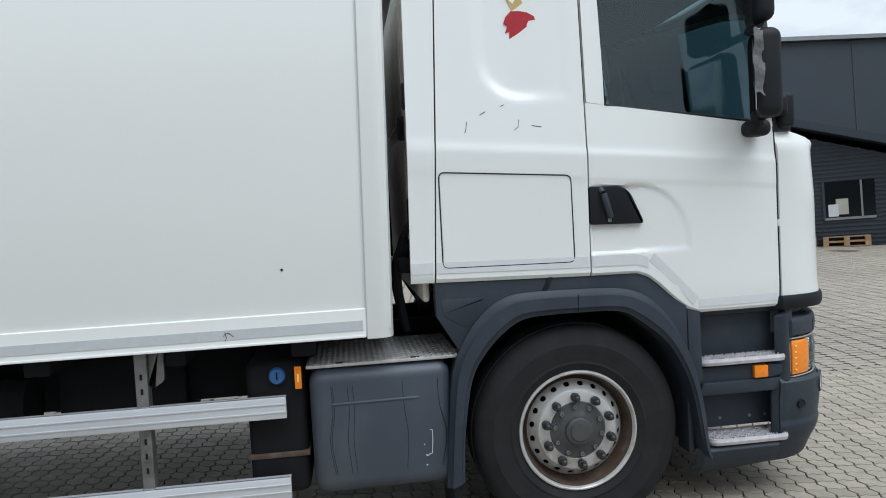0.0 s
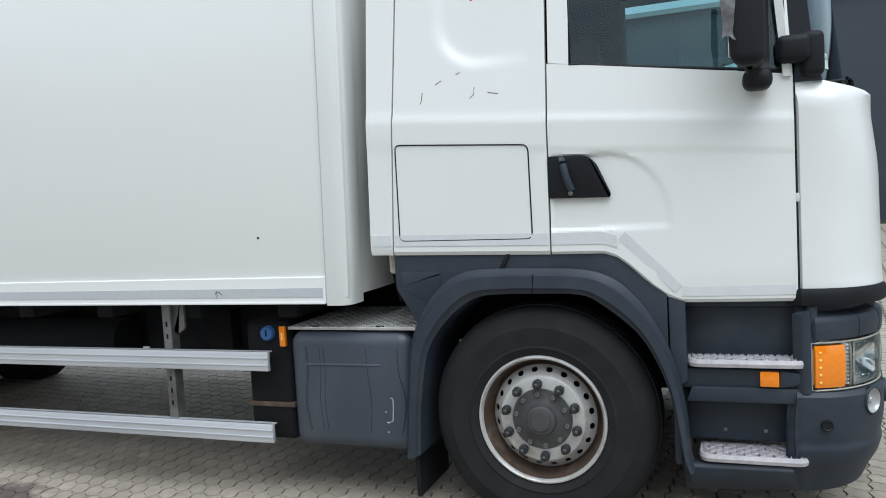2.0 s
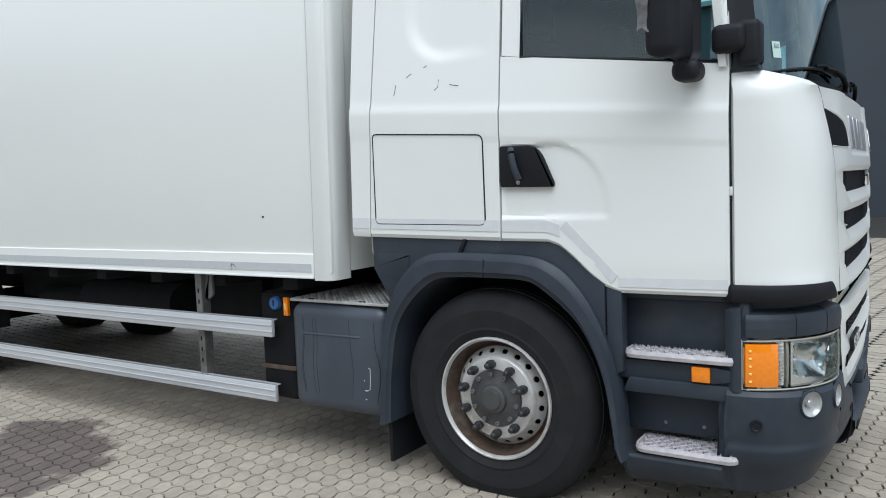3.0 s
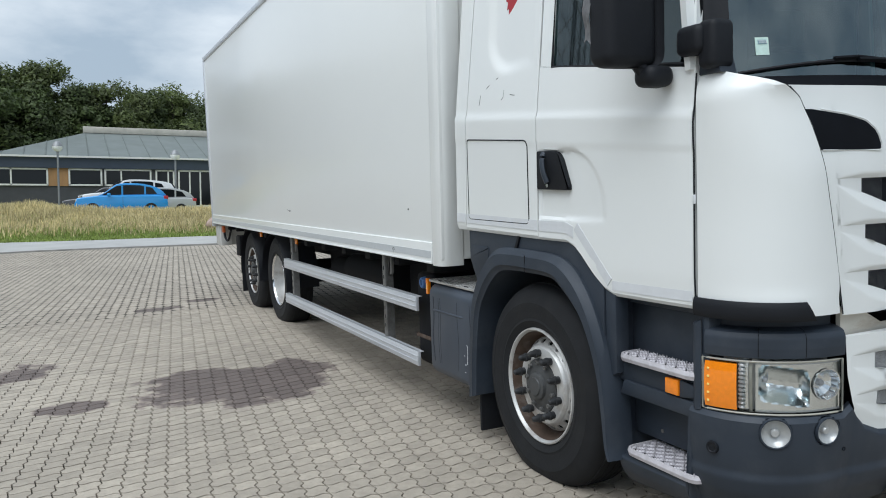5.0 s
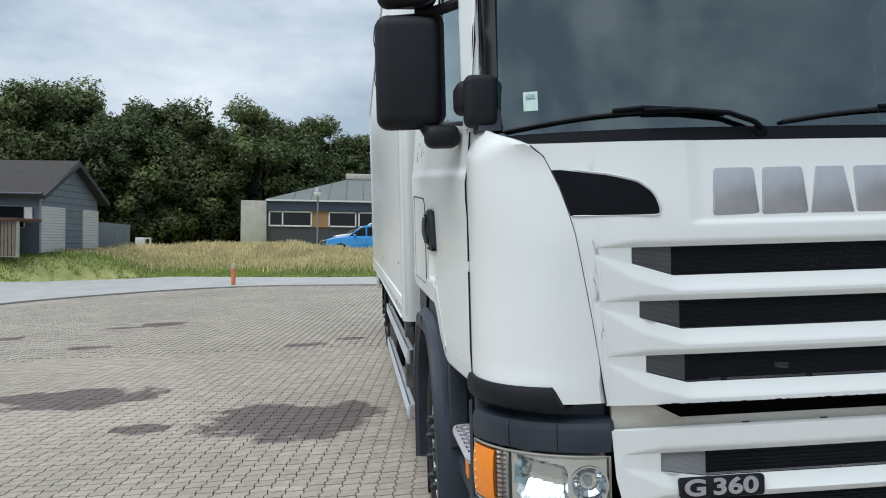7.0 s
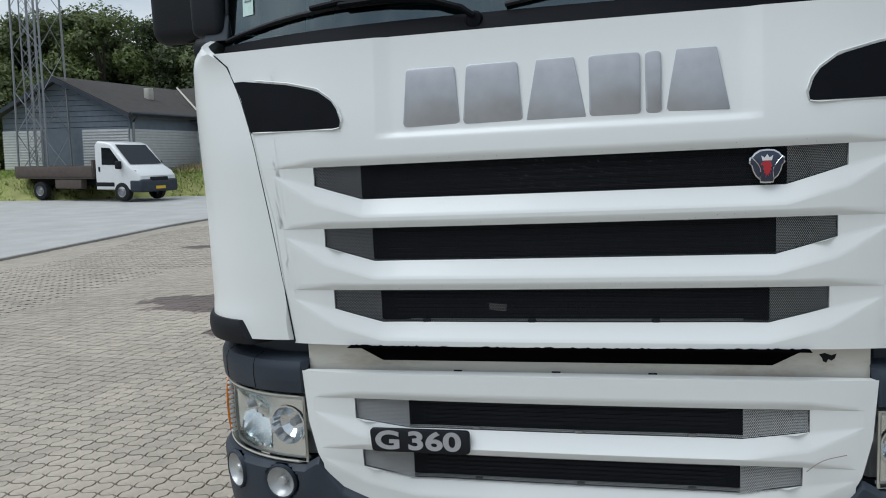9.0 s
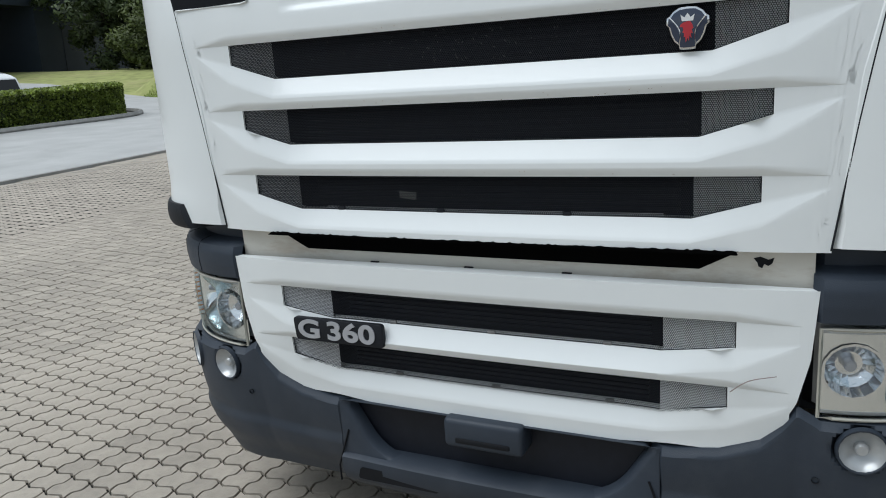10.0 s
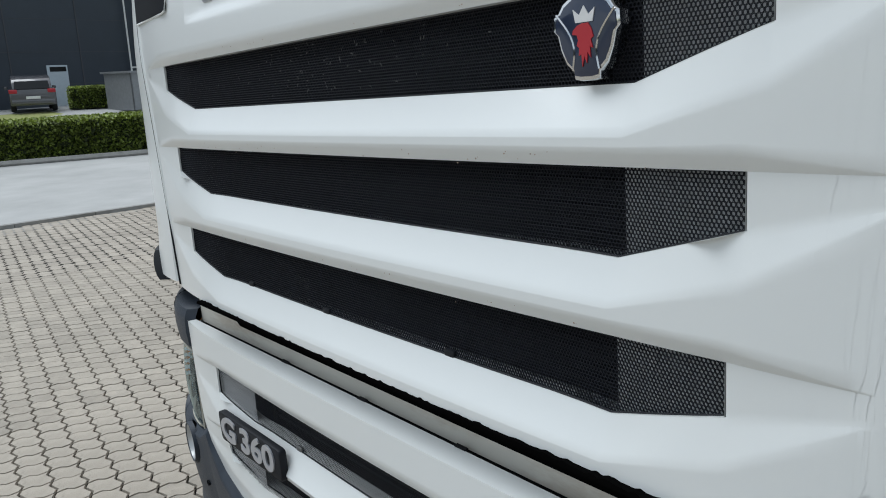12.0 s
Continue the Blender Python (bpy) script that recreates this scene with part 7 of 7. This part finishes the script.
part("frame", rbox(-3.3, 0.6, -0.45, 0.45, 0.55, 0.8), CHASSIS, pick)
for x in (1.85, -2.2):
    for s in (1, -1):
        w = part("wheel", lathe([(0.2, -0.02), (0.28, -0.02), (0.34, 0.0), (0.35, 0.03), (0.35, 0.2), (0.2, 0.22)], 28), TYRE, pick)
        w.matrix_basis = Matrix.Translation((x, s * 0.99, 0.35)) @ (Matrix.Diagonal((1, -1, 1, 1)) if s > 0 else Matrix.Identity(4))
        part("rim", lathe([(0, 0.02), (0.06, 0.0), (0.1, 0.03), (0.18, 0.03), (0.21, -0.018)], 20), POLE, w)

# ---- dark hall behind the hedge ----
HL = pose(-6.07, -34.72, -0.05) @ Matrix.Rotation(math.atan2(0.25, 1.0), 4, "Z")
hall = root("dark_hall", "long hall clad in dark panels with an open doorway", "building", HL)
part("wall", rbox(-20.7, 40, -12, 0, -0.5, 7.6), CLAD, hall, "dark panelled wall")
part("wall", rbox(-44, -26.0, -12, 0, -0.5, 7.6), CLAD, hall, "dark panelled wall")
part("lintel", rbox(-26.0, -20.7, -12, 0, 5.2, 7.6), CLAD, hall)
part("interior_back", rbox(-26.2, -20.5, -12, -11.8, -0.5, 5.3), CHASSIS, hall)
part("coping", rbox(-41.1, 40.1, -0.3, 0.06, 7.58, 7.72), POLE, hall)
for k in range(-12, 14):
    x = -1.35 + 3.4 * k
    if not -26.2 < x < -20.5 and x > -41:
        part("joint", rbox(x, x + 0.05, -0.01, 0.025, 0.2, 7.58), GREYW, hall)
for z in (1.6, 3.1, 4.6, 6.1):
    part("joint", rbox(-20.6, 40, -0.01, 0.008, z, z + 0.02), GREYW, hall)
for x in (-0.55, -19.4):
    dr = part("door", rbox(x, x + 1.0, -0.02, 0.05, 0.5, 2.5, 0.01), mat("pale_blue_door", (0.42, 0.48, 0.52), 0.5, vary=0.05), hall, "pale steel door")
    part("fanlight", rbox(x + 0.08, x + 0.87, 0.045, 0.06, 2.2, 2.42), DARKGL, dr)
for x in (-25.1, -24.0):
    part("tube_lamp", rbox(x, x + 0.9, -5, -4.9, 3.6, 3.68), mat("lit_tube", (0.9, 0.95, 1.0), 0.5), hall, "lit fluorescent tube")
TUBE = bpy.data.materials["lit_tube"].node_tree.nodes["Principled BSDF"]
TUBE.inputs["Emission Color"].default_value, TUBE.inputs["Emission Strength"].default_value = (1, 1, 0.95, 1), 4.0
for x in (-4.4, -3.8):
    part("pipe", tube([(x, 0.25, 0.5), (x, 0.25, 6.6)], 0.045, 6), TRIM, hall)
for z in (2.3, 6.6):
    part("pipe", tube([(-4.4, 0.25, z), (-3.8, 0.25, z)], 0.045, 6), TRIM, hall)
for x, y, h in ((-19.0, -29.75, 3.1), (-13.2, -29.6, 3.1)):
    lp = root("street_lamp", "grey lamp post with a yellowed funnel shade", "street lamp", group="funnel lamps")
    lp.location = (x, y, terrain(x, y))
    part("post", tube([(0, 0, -0.2), (0, 0, h)], 0.06, 8), POLE, lp)
    part("shade", lathe([(0.05, 0), (0.12, 0.1), (0.36, 0.42), (0.4, 0.44), (0, 0.5)], 16, center=(0, 0, h), axis="z"), mat("yellowed_shade", (0.42, 0.33, 0.14), 0.5), lp)
st = root("grey_shelter", "open grey sheet-metal shelter", "shelter", pose(-8.3, -28.0, 0.42, 0, 0, 14))
for a in ((-1.65, -1.6, -1.0, 1.0), (1.6, 1.65, -1.0, 1.0), (-1.65, 1.65, 0.95, 1.0)):
    part("side", rbox(a[0], a[1], a[2], a[3], 0, 1.5), POLE, st)
part("roof", rbox(-1.75, 1.75, -1.1, 1.1, 1.5, 1.58), POLE, st)
part("post", tube([(0.7, -0.9, 0), (0.7, -0.9, 1.5)], 0.03, 6), POLE, st)

# ---- hall and annex behind the yard ----
hall_b = root("dark_hall", "tall hall clad in plain dark blue-grey panels", "building")
part("wall", rbox(-16, 46, 28.2, 48, 0, 8.45), CLAD, hall_b, "plain dark panel wall")
part("coping", rbox(-16.1, 46.1, 28.0, 28.3, 8.42, 8.58), POLE, hall_b)
for k in range(9):
    part("joint", rbox(9.6 + 5.4 * (k - 4), 9.64 + 5.4 * (k - 4), 28.18, 28.205, 0.5, 8.4), GREYW, hall_b)
AN = Matrix.Translation((12.3, 22.0, 0.55)) @ Matrix.Rotation(math.atan2(-0.55, 0.83), 4, "Z")
annex = root("annex", "low annex with dark horizontal cladding and a sloping roof", "building", AN)
part("wall", prism([(-0.5, -0.3), (11, -0.3), (11, 0.6), (9, 0.9), (0.4, 3.75), (-0.5, 3.6)], "y", 0.0, 5.0), CLAD, annex, "dark ribbed gable wall")
for k in range(30):
    z = 0.1 + k * 0.12
    xe = min(11, 0.4 + (3.72 - z) / 0.33)
    part("cladding_rib", rbox(-0.5, xe, -0.03, 0.0, z, z + 0.055), CLAD, annex)
part("roof", prism([(-1.0, 4.15), (0.3, 4.0), (11.5, 0.35), (11.5, 0.6), (0.3, 4.22), (-1.0, 4.4)], "y", -0.6, 7.0), CLAD, annex, "dark sloping roof")
for x0, x1 in ((2.0, 3.3), (-0.2, 0.35)):
    w = part("window", rbox(x0, x1, -0.05, 0.02, 0.95, 2.0), DARKGL, annex, "dark window with thin frame")
    part("frame", rbox(x0 + (x1 - x0) * 0.72, x0 + (x1 - x0) * 0.72 + 0.05, -0.08, -0.03, 0.95, 2.0), POLE, w)
    part("frame", rbox(x0 - 0.04, x0 + 0.03, -0.08, -0.03, 0.92, 2.04), CLAD, w)
    part("frame", rbox(x0, x1, -0.08, -0.03, 0.90, 0.97), POLE, w)
    if x1 > 1:
        part("paper", rbox(x0 + 0.1, x0 + 0.36, -0.057, -0.052, 1.0, 1.35), STRIP, w)
        part("paper", rbox(x0 + 0.3, x0 + 0.62, -0.054, -0.051, 1.05, 1.5), CONC, w)
WOOD = mat("pallet_wood", (0.36, 0.24, 0.13), 0.85, vary=0.25, scale=7, per_object=0.2)


def pallets(x, y, yaw, n):
    base = -0.0093 * x + 0.0401 * y
    for k in range(n):
        p = root("pallet", "stacked wooden pallet on the paving", "pallet", pose(x + 0.03 * math.sin(3 * k), y, base + k * 0.145, 0, 0, yaw), "pallet stacks")
        for i in range(5):
            part("deck_board", rbox(-0.6, 0.6, -0.4 + i * 0.175, -0.3 + i * 0.175, 0.12, 0.142), WOOD, p)
        for yy in (-0.4, -0.05, 0.3):
            part("bottom_board", rbox(-0.6, 0.6, yy, yy + 0.1, 0.0, 0.02), WOOD, p)
            for xx in (-0.6, -0.07, 0.46):
                part("block", rbox(xx, xx + 0.14, yy, yy + 0.1, 0.02, 0.12), WOOD, p)


pallets(14.35, 20.55, -33, 2)
pallets(13.2, 21.3, -33, 2)
pallets(13.4, 27.2, 0, 2)
pallets(4.2, 27.0, 0, 3)

# ---- hedges ----
HEDGE = mat("hedge_leaves", (0.21, 0.275, 0.05), 0.5, vary=0.3, scale=2, per_island=0.4, thin=0.35)
# near-black green of a filler block: the shade between the leaves, as colour
HEDGE_SHADE = mat("hedge_core", (0.02, 0.03, 0.008), 0.95, vary=0.3)


def hedge(line, depth, height, n, label):
    pts = lerp_curve(line, 60)
    h = root("hedge", label, "hedge", group="clipped hedges")
    rng = random.Random(len(line) * 7 + n)
    bm = bmesh.new()
    prev = None
    for k, (x, y) in enumerate(pts):
        t = Vector(pts[min(k + 1, 60)]) - Vector(pts[max(k - 1, 0)])
        nn = Vector((-t.y, t.x)).normalized() * depth
        z = terrain(x, y)
        ring = [bm.verts.new(p) for p in ((x, y, z), (x, y, z + height - 0.08), (x + nn.x, y + nn.y, z + height - 0.08), (x + nn.x, y + nn.y, z))]
        if prev:
            for i in range(3):
                bm.faces.new((prev[i], prev[i + 1], ring[i + 1], ring[i]))
        else:
            bm.faces.new(ring)
        prev = ring
    bm.faces.new(prev)
    bmesh.ops.recalc_face_normals(bm, faces=bm.faces[:])
    part("core", bm, HEDGE_SHADE, h)
    verts, faces = [], []
    for _ in range(n):
        s = rng.uniform(0, 59.999)
        k = int(s)
        a, b = Vector(pts[k]), Vector(pts[k + 1])
        p = a + (b - a) * (s - k)
        t = (b - a).normalized()
        nn = Vector((-t.y, t.x))
        z = terrain(p.x, p.y)
        r = rng.random()
        if r < 0.5:
            q, zz = p - nn * rng.uniform(-0.04, 0.08), z + rng.uniform(0.02, height)
        elif r < 0.85:
            q, zz = p + nn * rng.uniform(0, depth), z + height - 0.06 + rng.uniform(-0.04, 0.09)
        else:
            e = pts[0] if rng.random() < 0.5 else pts[-1]
            q, zz = Vector(e) + nn * rng.uniform(0, depth) + t * rng.uniform(-0.08, 0.06), z + rng.uniform(0, height)
        u = Vector((rng.uniform(-1, 1), rng.uniform(-1, 1), rng.uniform(-1, 1))).normalized()
        w = u.cross(Vector((rng.uniform(-1, 1), rng.uniform(-1, 1), 0.3))).normalized()
        c = Vector((q.x, q.y, zz))
        m, L = len(verts), rng.uniform(0.03, 0.065)
        verts += [tuple(c - u * L), tuple(c + w * L * 0.6), tuple(c + u * L), tuple(c - w * L * 0.6)]
        faces.append((m, m + 1, m + 2, m + 3))
    me = bpy.data.meshes.new("foliage")
    me.from_pydata(verts, [], faces)
    me.normals_split_custom_set_from_vertices([(0.5 * math.cos(k // 4 * 2.4), 0.5 * math.sin(k // 4 * 2.4), 0.75) for k in range(len(verts))])
    me.materials.append(HEDGE)
    o = tagged(new("foliage", me), "dense clipped leaves", kind="stuff")
    o.parent = h


hedge([(10, -17.9), (4, -16.4), (0, -15.45), (-3.2, -14.65), (-6, -14.4), (-10, -14.45), (-12.6, -14.4), (-13.9, -14.7), (-14.6, -15.6)], 1.3, 1.0, 60000, "long clipped green hedge along the road")
hedge([(-9.8, -30.5), (-12, -31.2), (-16, -32.3), (-21, -33.6)], 1.2, 1.25, 16000, "clipped green hedge before the hall")
hedge([(-5.2, -29.3), (-6.1, -29.1), (-7.1, -28.85)], 0.9, 0.9, 4000, "short clipped green hedge")
bed = root("hedge_kerb", "low concrete kerb in front of the hedge", "kerb", kind="structure")
hp = lerp_curve([(10, -17.5), (4, -16.0), (0, -15.05), (-3.2, -14.25), (-6, -14.0), (-10, -14.05), (-12.8, -14.0), (-14.3, -14.4), (-15.2, -15.6), (-15.2, -18)], 40)
for a, b in zip(hp, hp[1:]):
    part("kerb_stone", tube([(a[0], a[1], lie(*a) + 0.03), (b[0], b[1], lie(*b) + 0.03)], 0.09, 6), KERB, bed)
HM2 = kinds[3]
for x, y, s in ((-30.5, -29.5, 0.75), (-32.5, -28.0, 0.9), (-34, -27, 0.8)):
    c = copy_thing(HM2, Matrix.Translation((x, y, terrain(x, y) - 0.1)) @ Matrix.Rotation(x, 4, "Z"))
    c.scale = (s, s, s)
    c["label"] = "dark bushy shrub at the wood edge"


# ---- long grass on the bank ----
BLADE = mat("dry_grass", (0.62, 0.53, 0.29), 0.7, vary=0.25, scale=0.6, per_island=0.35, thin=0.45)
BLADE2 = mat("green_grass", (0.26, 0.34, 0.09), 0.7, vary=0.25, scale=0.6, per_island=0.35, thin=0.45)


def blades(name, n, material, box, dmin, dmax, tall, seed, label, fade):
    rng = random.Random(seed)
    verts, faces = [], []
    while len(faces) < n:
        y = rng.uniform(box[0], box[1])
        d = rng.uniform(dmin, dmax)
        x = grass_edge(y) - d
        wide = noise.noise((x * 0.25, y * 0.25, 7.0))
        if rng.random() > smooth(fade[0], fade[1], d + 1.6 * wide):
            continue
        z = terrain(x, y) - 0.05
        h = tall * (1 + 0.35 * wide) * rng.uniform(0.5, 1.1) * (0.55 + 0.45 * smooth(0.3, 3.0, d)) * (0.8 + 0.5 * noise.noise((x * 0.5, y * 0.5, 3)))
        a = rng.uniform(0, 6.28)
        bend = rng.uniform(0.1, 0.5) * h
        w = rng.uniform(0.012, 0.03)
        ca, sa = math.cos(a), math.sin(a)
        k = len(verts)
        bx, by = bend * math.cos(a + 1.3), bend * math.sin(a + 1.3)
        verts += [(x - w * ca, y - w * sa, z), (x + w * ca, y + w * sa, z), (x + w * 0.6 * ca + bx * 0.4, y + w * 0.6 * sa + by * 0.4, z + h * 0.65), (x - w * 0.6 * ca + bx * 0.4, y - w * 0.6 * sa + by * 0.4, z + h * 0.65), (x + bx, y + by, z + h)]
        faces += [(k, k + 1, k + 2, k + 3), (k + 3, k + 2, k + 4)]
    me = bpy.data.meshes.new(name)
    me.from_pydata(verts, [], faces)
    me.normals_split_custom_set_from_vertices([(0.35 * math.cos(k // 5), 0.35 * math.sin(k // 5), 0.9) for k in range(len(verts))])
    me.materials.append(material)
    tagged(new(name, me), label, "grass", kind="stuff")


blades("dry_grass", 90000, BLADE, (-15, 13), 1.2, 9.5, 0.46, 3, "long dry yellow grass on the bank", (1.2, 4.2))
blades("green_grass", 95000, BLADE2, (-22, 13), 0.05, 6.5, 0.27, 4, "short green grass at the road edge", (6.5, 2.0))

# ---- paving stones ----
PS = 0.1155
PAVE = Matrix.Rotation(radians(-6.8), 4, "Z")
PHASE = (0.0485, 0.0485)


def stone(n_side, n_zig, gap, cross, zc, periods=1, shift=0.0):
    """Outline of one interlocking stone: gently waved ends, zigzag sides."""
    def wave(s):
        return 0.0092 * float(np.interp(s % 1, (0, 0.25, 0.375, 0.625, 0.75, 1), (0, 0.85, 1, -1, -0.85, 0)))

    def zig(s):
        return 0.0108 * float(np.interp(s % 1, (0, 0.25, 0.75, 1), (0, 1, -1, 0)))
    half = PS / 2 * periods
    cuts = [(k + shift) / n_side for k in range(n_side)]
    zigs = [(k + shift) / (n_zig * periods) for k in range(n_zig * periods)]
    fx, fy = 1 - 2 * gap / PS, 1 - 2 * cross / (PS * periods)
    pts = [((-PS / 2 + PS * q) * fx + zig(0), (-half) * fy + wave(q)) for q in cuts]
    pts += [(PS / 2 * fx + zig(q * periods), (-half + 2 * half * q) * fy) for q in zigs]
    pts += [((PS / 2 - PS * q) * fx + zig(0), half * fy + wave(1 - q)) for q in cuts]
    pts += [(-PS / 2 * fx + zig((1 - q) * periods), (half - 2 * half * q) * fy) for q in zigs]
    return [(x, y, zc) for x, y in pts]


fine_o, fine_t = stone(8, 4, 0.0040, 0.0030, -0.012), stone(8, 4, 0.0058, 0.0046, 0.0)
nf = len(fine_o)
fine_v = np.array(fine_o + fine_t)
fine_f = [tuple(range(nf, 2 * nf))] + [(k, (k + 1) % nf, nf + (k + 1) % nf, nf + k) for k in range(nf)]
rough_v = np.array(stone(2, 2, 0.0052, 0.0036, 0.0, 2, 0.5))
rough_f = [tuple(range(len(rough_v)))]
turn = np.array(PAVE.to_3x3())


def lay(cells, v, f, rng):
    verts, faces = [], []
    for x, y in cells:
        k = len(verts)
        w = v @ turn.T + np.array((x, y, rng.uniform(-0.0015, 0.0015)))
        verts += [tuple(p) for p in w]
        faces += [tuple(i + k for i in q) for q in f]
    me = bpy.data.meshes.new("paving_stones")
    me.from_pydata(verts, [], faces)
    me.materials.append(PAVER)
    return me


kx, ky = np.array([p[0] for p in KERB_LINE]), np.array([p[1] for p in KERB_LINE])


def in_yard(x, y):
    if x > -8:
        return y > float(np.interp(-x, -kx[:60], ky[:60])) + 0.05
    inside, j = False, len(yard_out) - 1
    for i in range(len(yard_out)):
        (xi, yi), (xj, yj) = yard_out[i], yard_out[j]
        if (yi > y) != (yj > y) and x < (xj - xi) * (y - yi) / (yj - yi) + xi:
            inside = not inside
        j = i
    return inside


def close(x, y):
    return -6 < x < 6.5 and -1.5 < y < 6.7


single, near, distant, before = [], [], [], []
for i in range(-330, 300):
    for j in range(-150, 360):
        p = PAVE @ Vector((i * PS + PHASE[0], j * PS + PHASE[1], 0))
        x, y = p.x, p.y
        if not (-21.5 < x < 17 and -7 < y < 26) or (x < 2.6 and y > 20):
            continue
        if 1.35 < x < 4.85 and 2.2 < y < 3.3:
            single.append((x, y))
        elif close(x, y):
            near.append((x, y))
        else:
            # joined in pairs further off: along x on the wide side, along y before the truck
            wide = x < -5.7 or y > 0
            step = 1 if (i if wide else j) % 2 == 0 else -1
            q = PAVE @ Vector(((i + step * wide) * PS + PHASE[0], (j + step * (not wide)) * PS + PHASE[1], 0))
            if close(q.x, q.y) or (q.x < -5.7 or q.y > 0) != wide:
                near.append((x, y))
            elif step > 0 and in_yard(x, y):
                (distant if wide else before).append(((x + q.x) / 2, (y + q.y) / 2))
rng = random.Random(9)
for cells, v, f in ((near, fine_v, fine_f), (distant, rough_v @ np.array(((0, 1, 0), (-1, 0, 0), (0, 0, 1.0))), rough_f), (before, rough_v, rough_f)):
    o = tagged(new("paving_stones", lay(cells, v, f, rng)), "pale grey interlocking paving stones", kind="stuff")
    o.parent = yard
me = bpy.data.meshes.new("paving_stone")
me.from_pydata([tuple(p) for p in fine_v], [], fine_f)
me.materials.append(PAVER)
for x, y in single:
    o = new("paving_stone", me)
    o.parent = yard
    o.matrix_basis = Matrix.Translation((x, y, rng.uniform(-0.0015, 0.0015))) @ PAVE
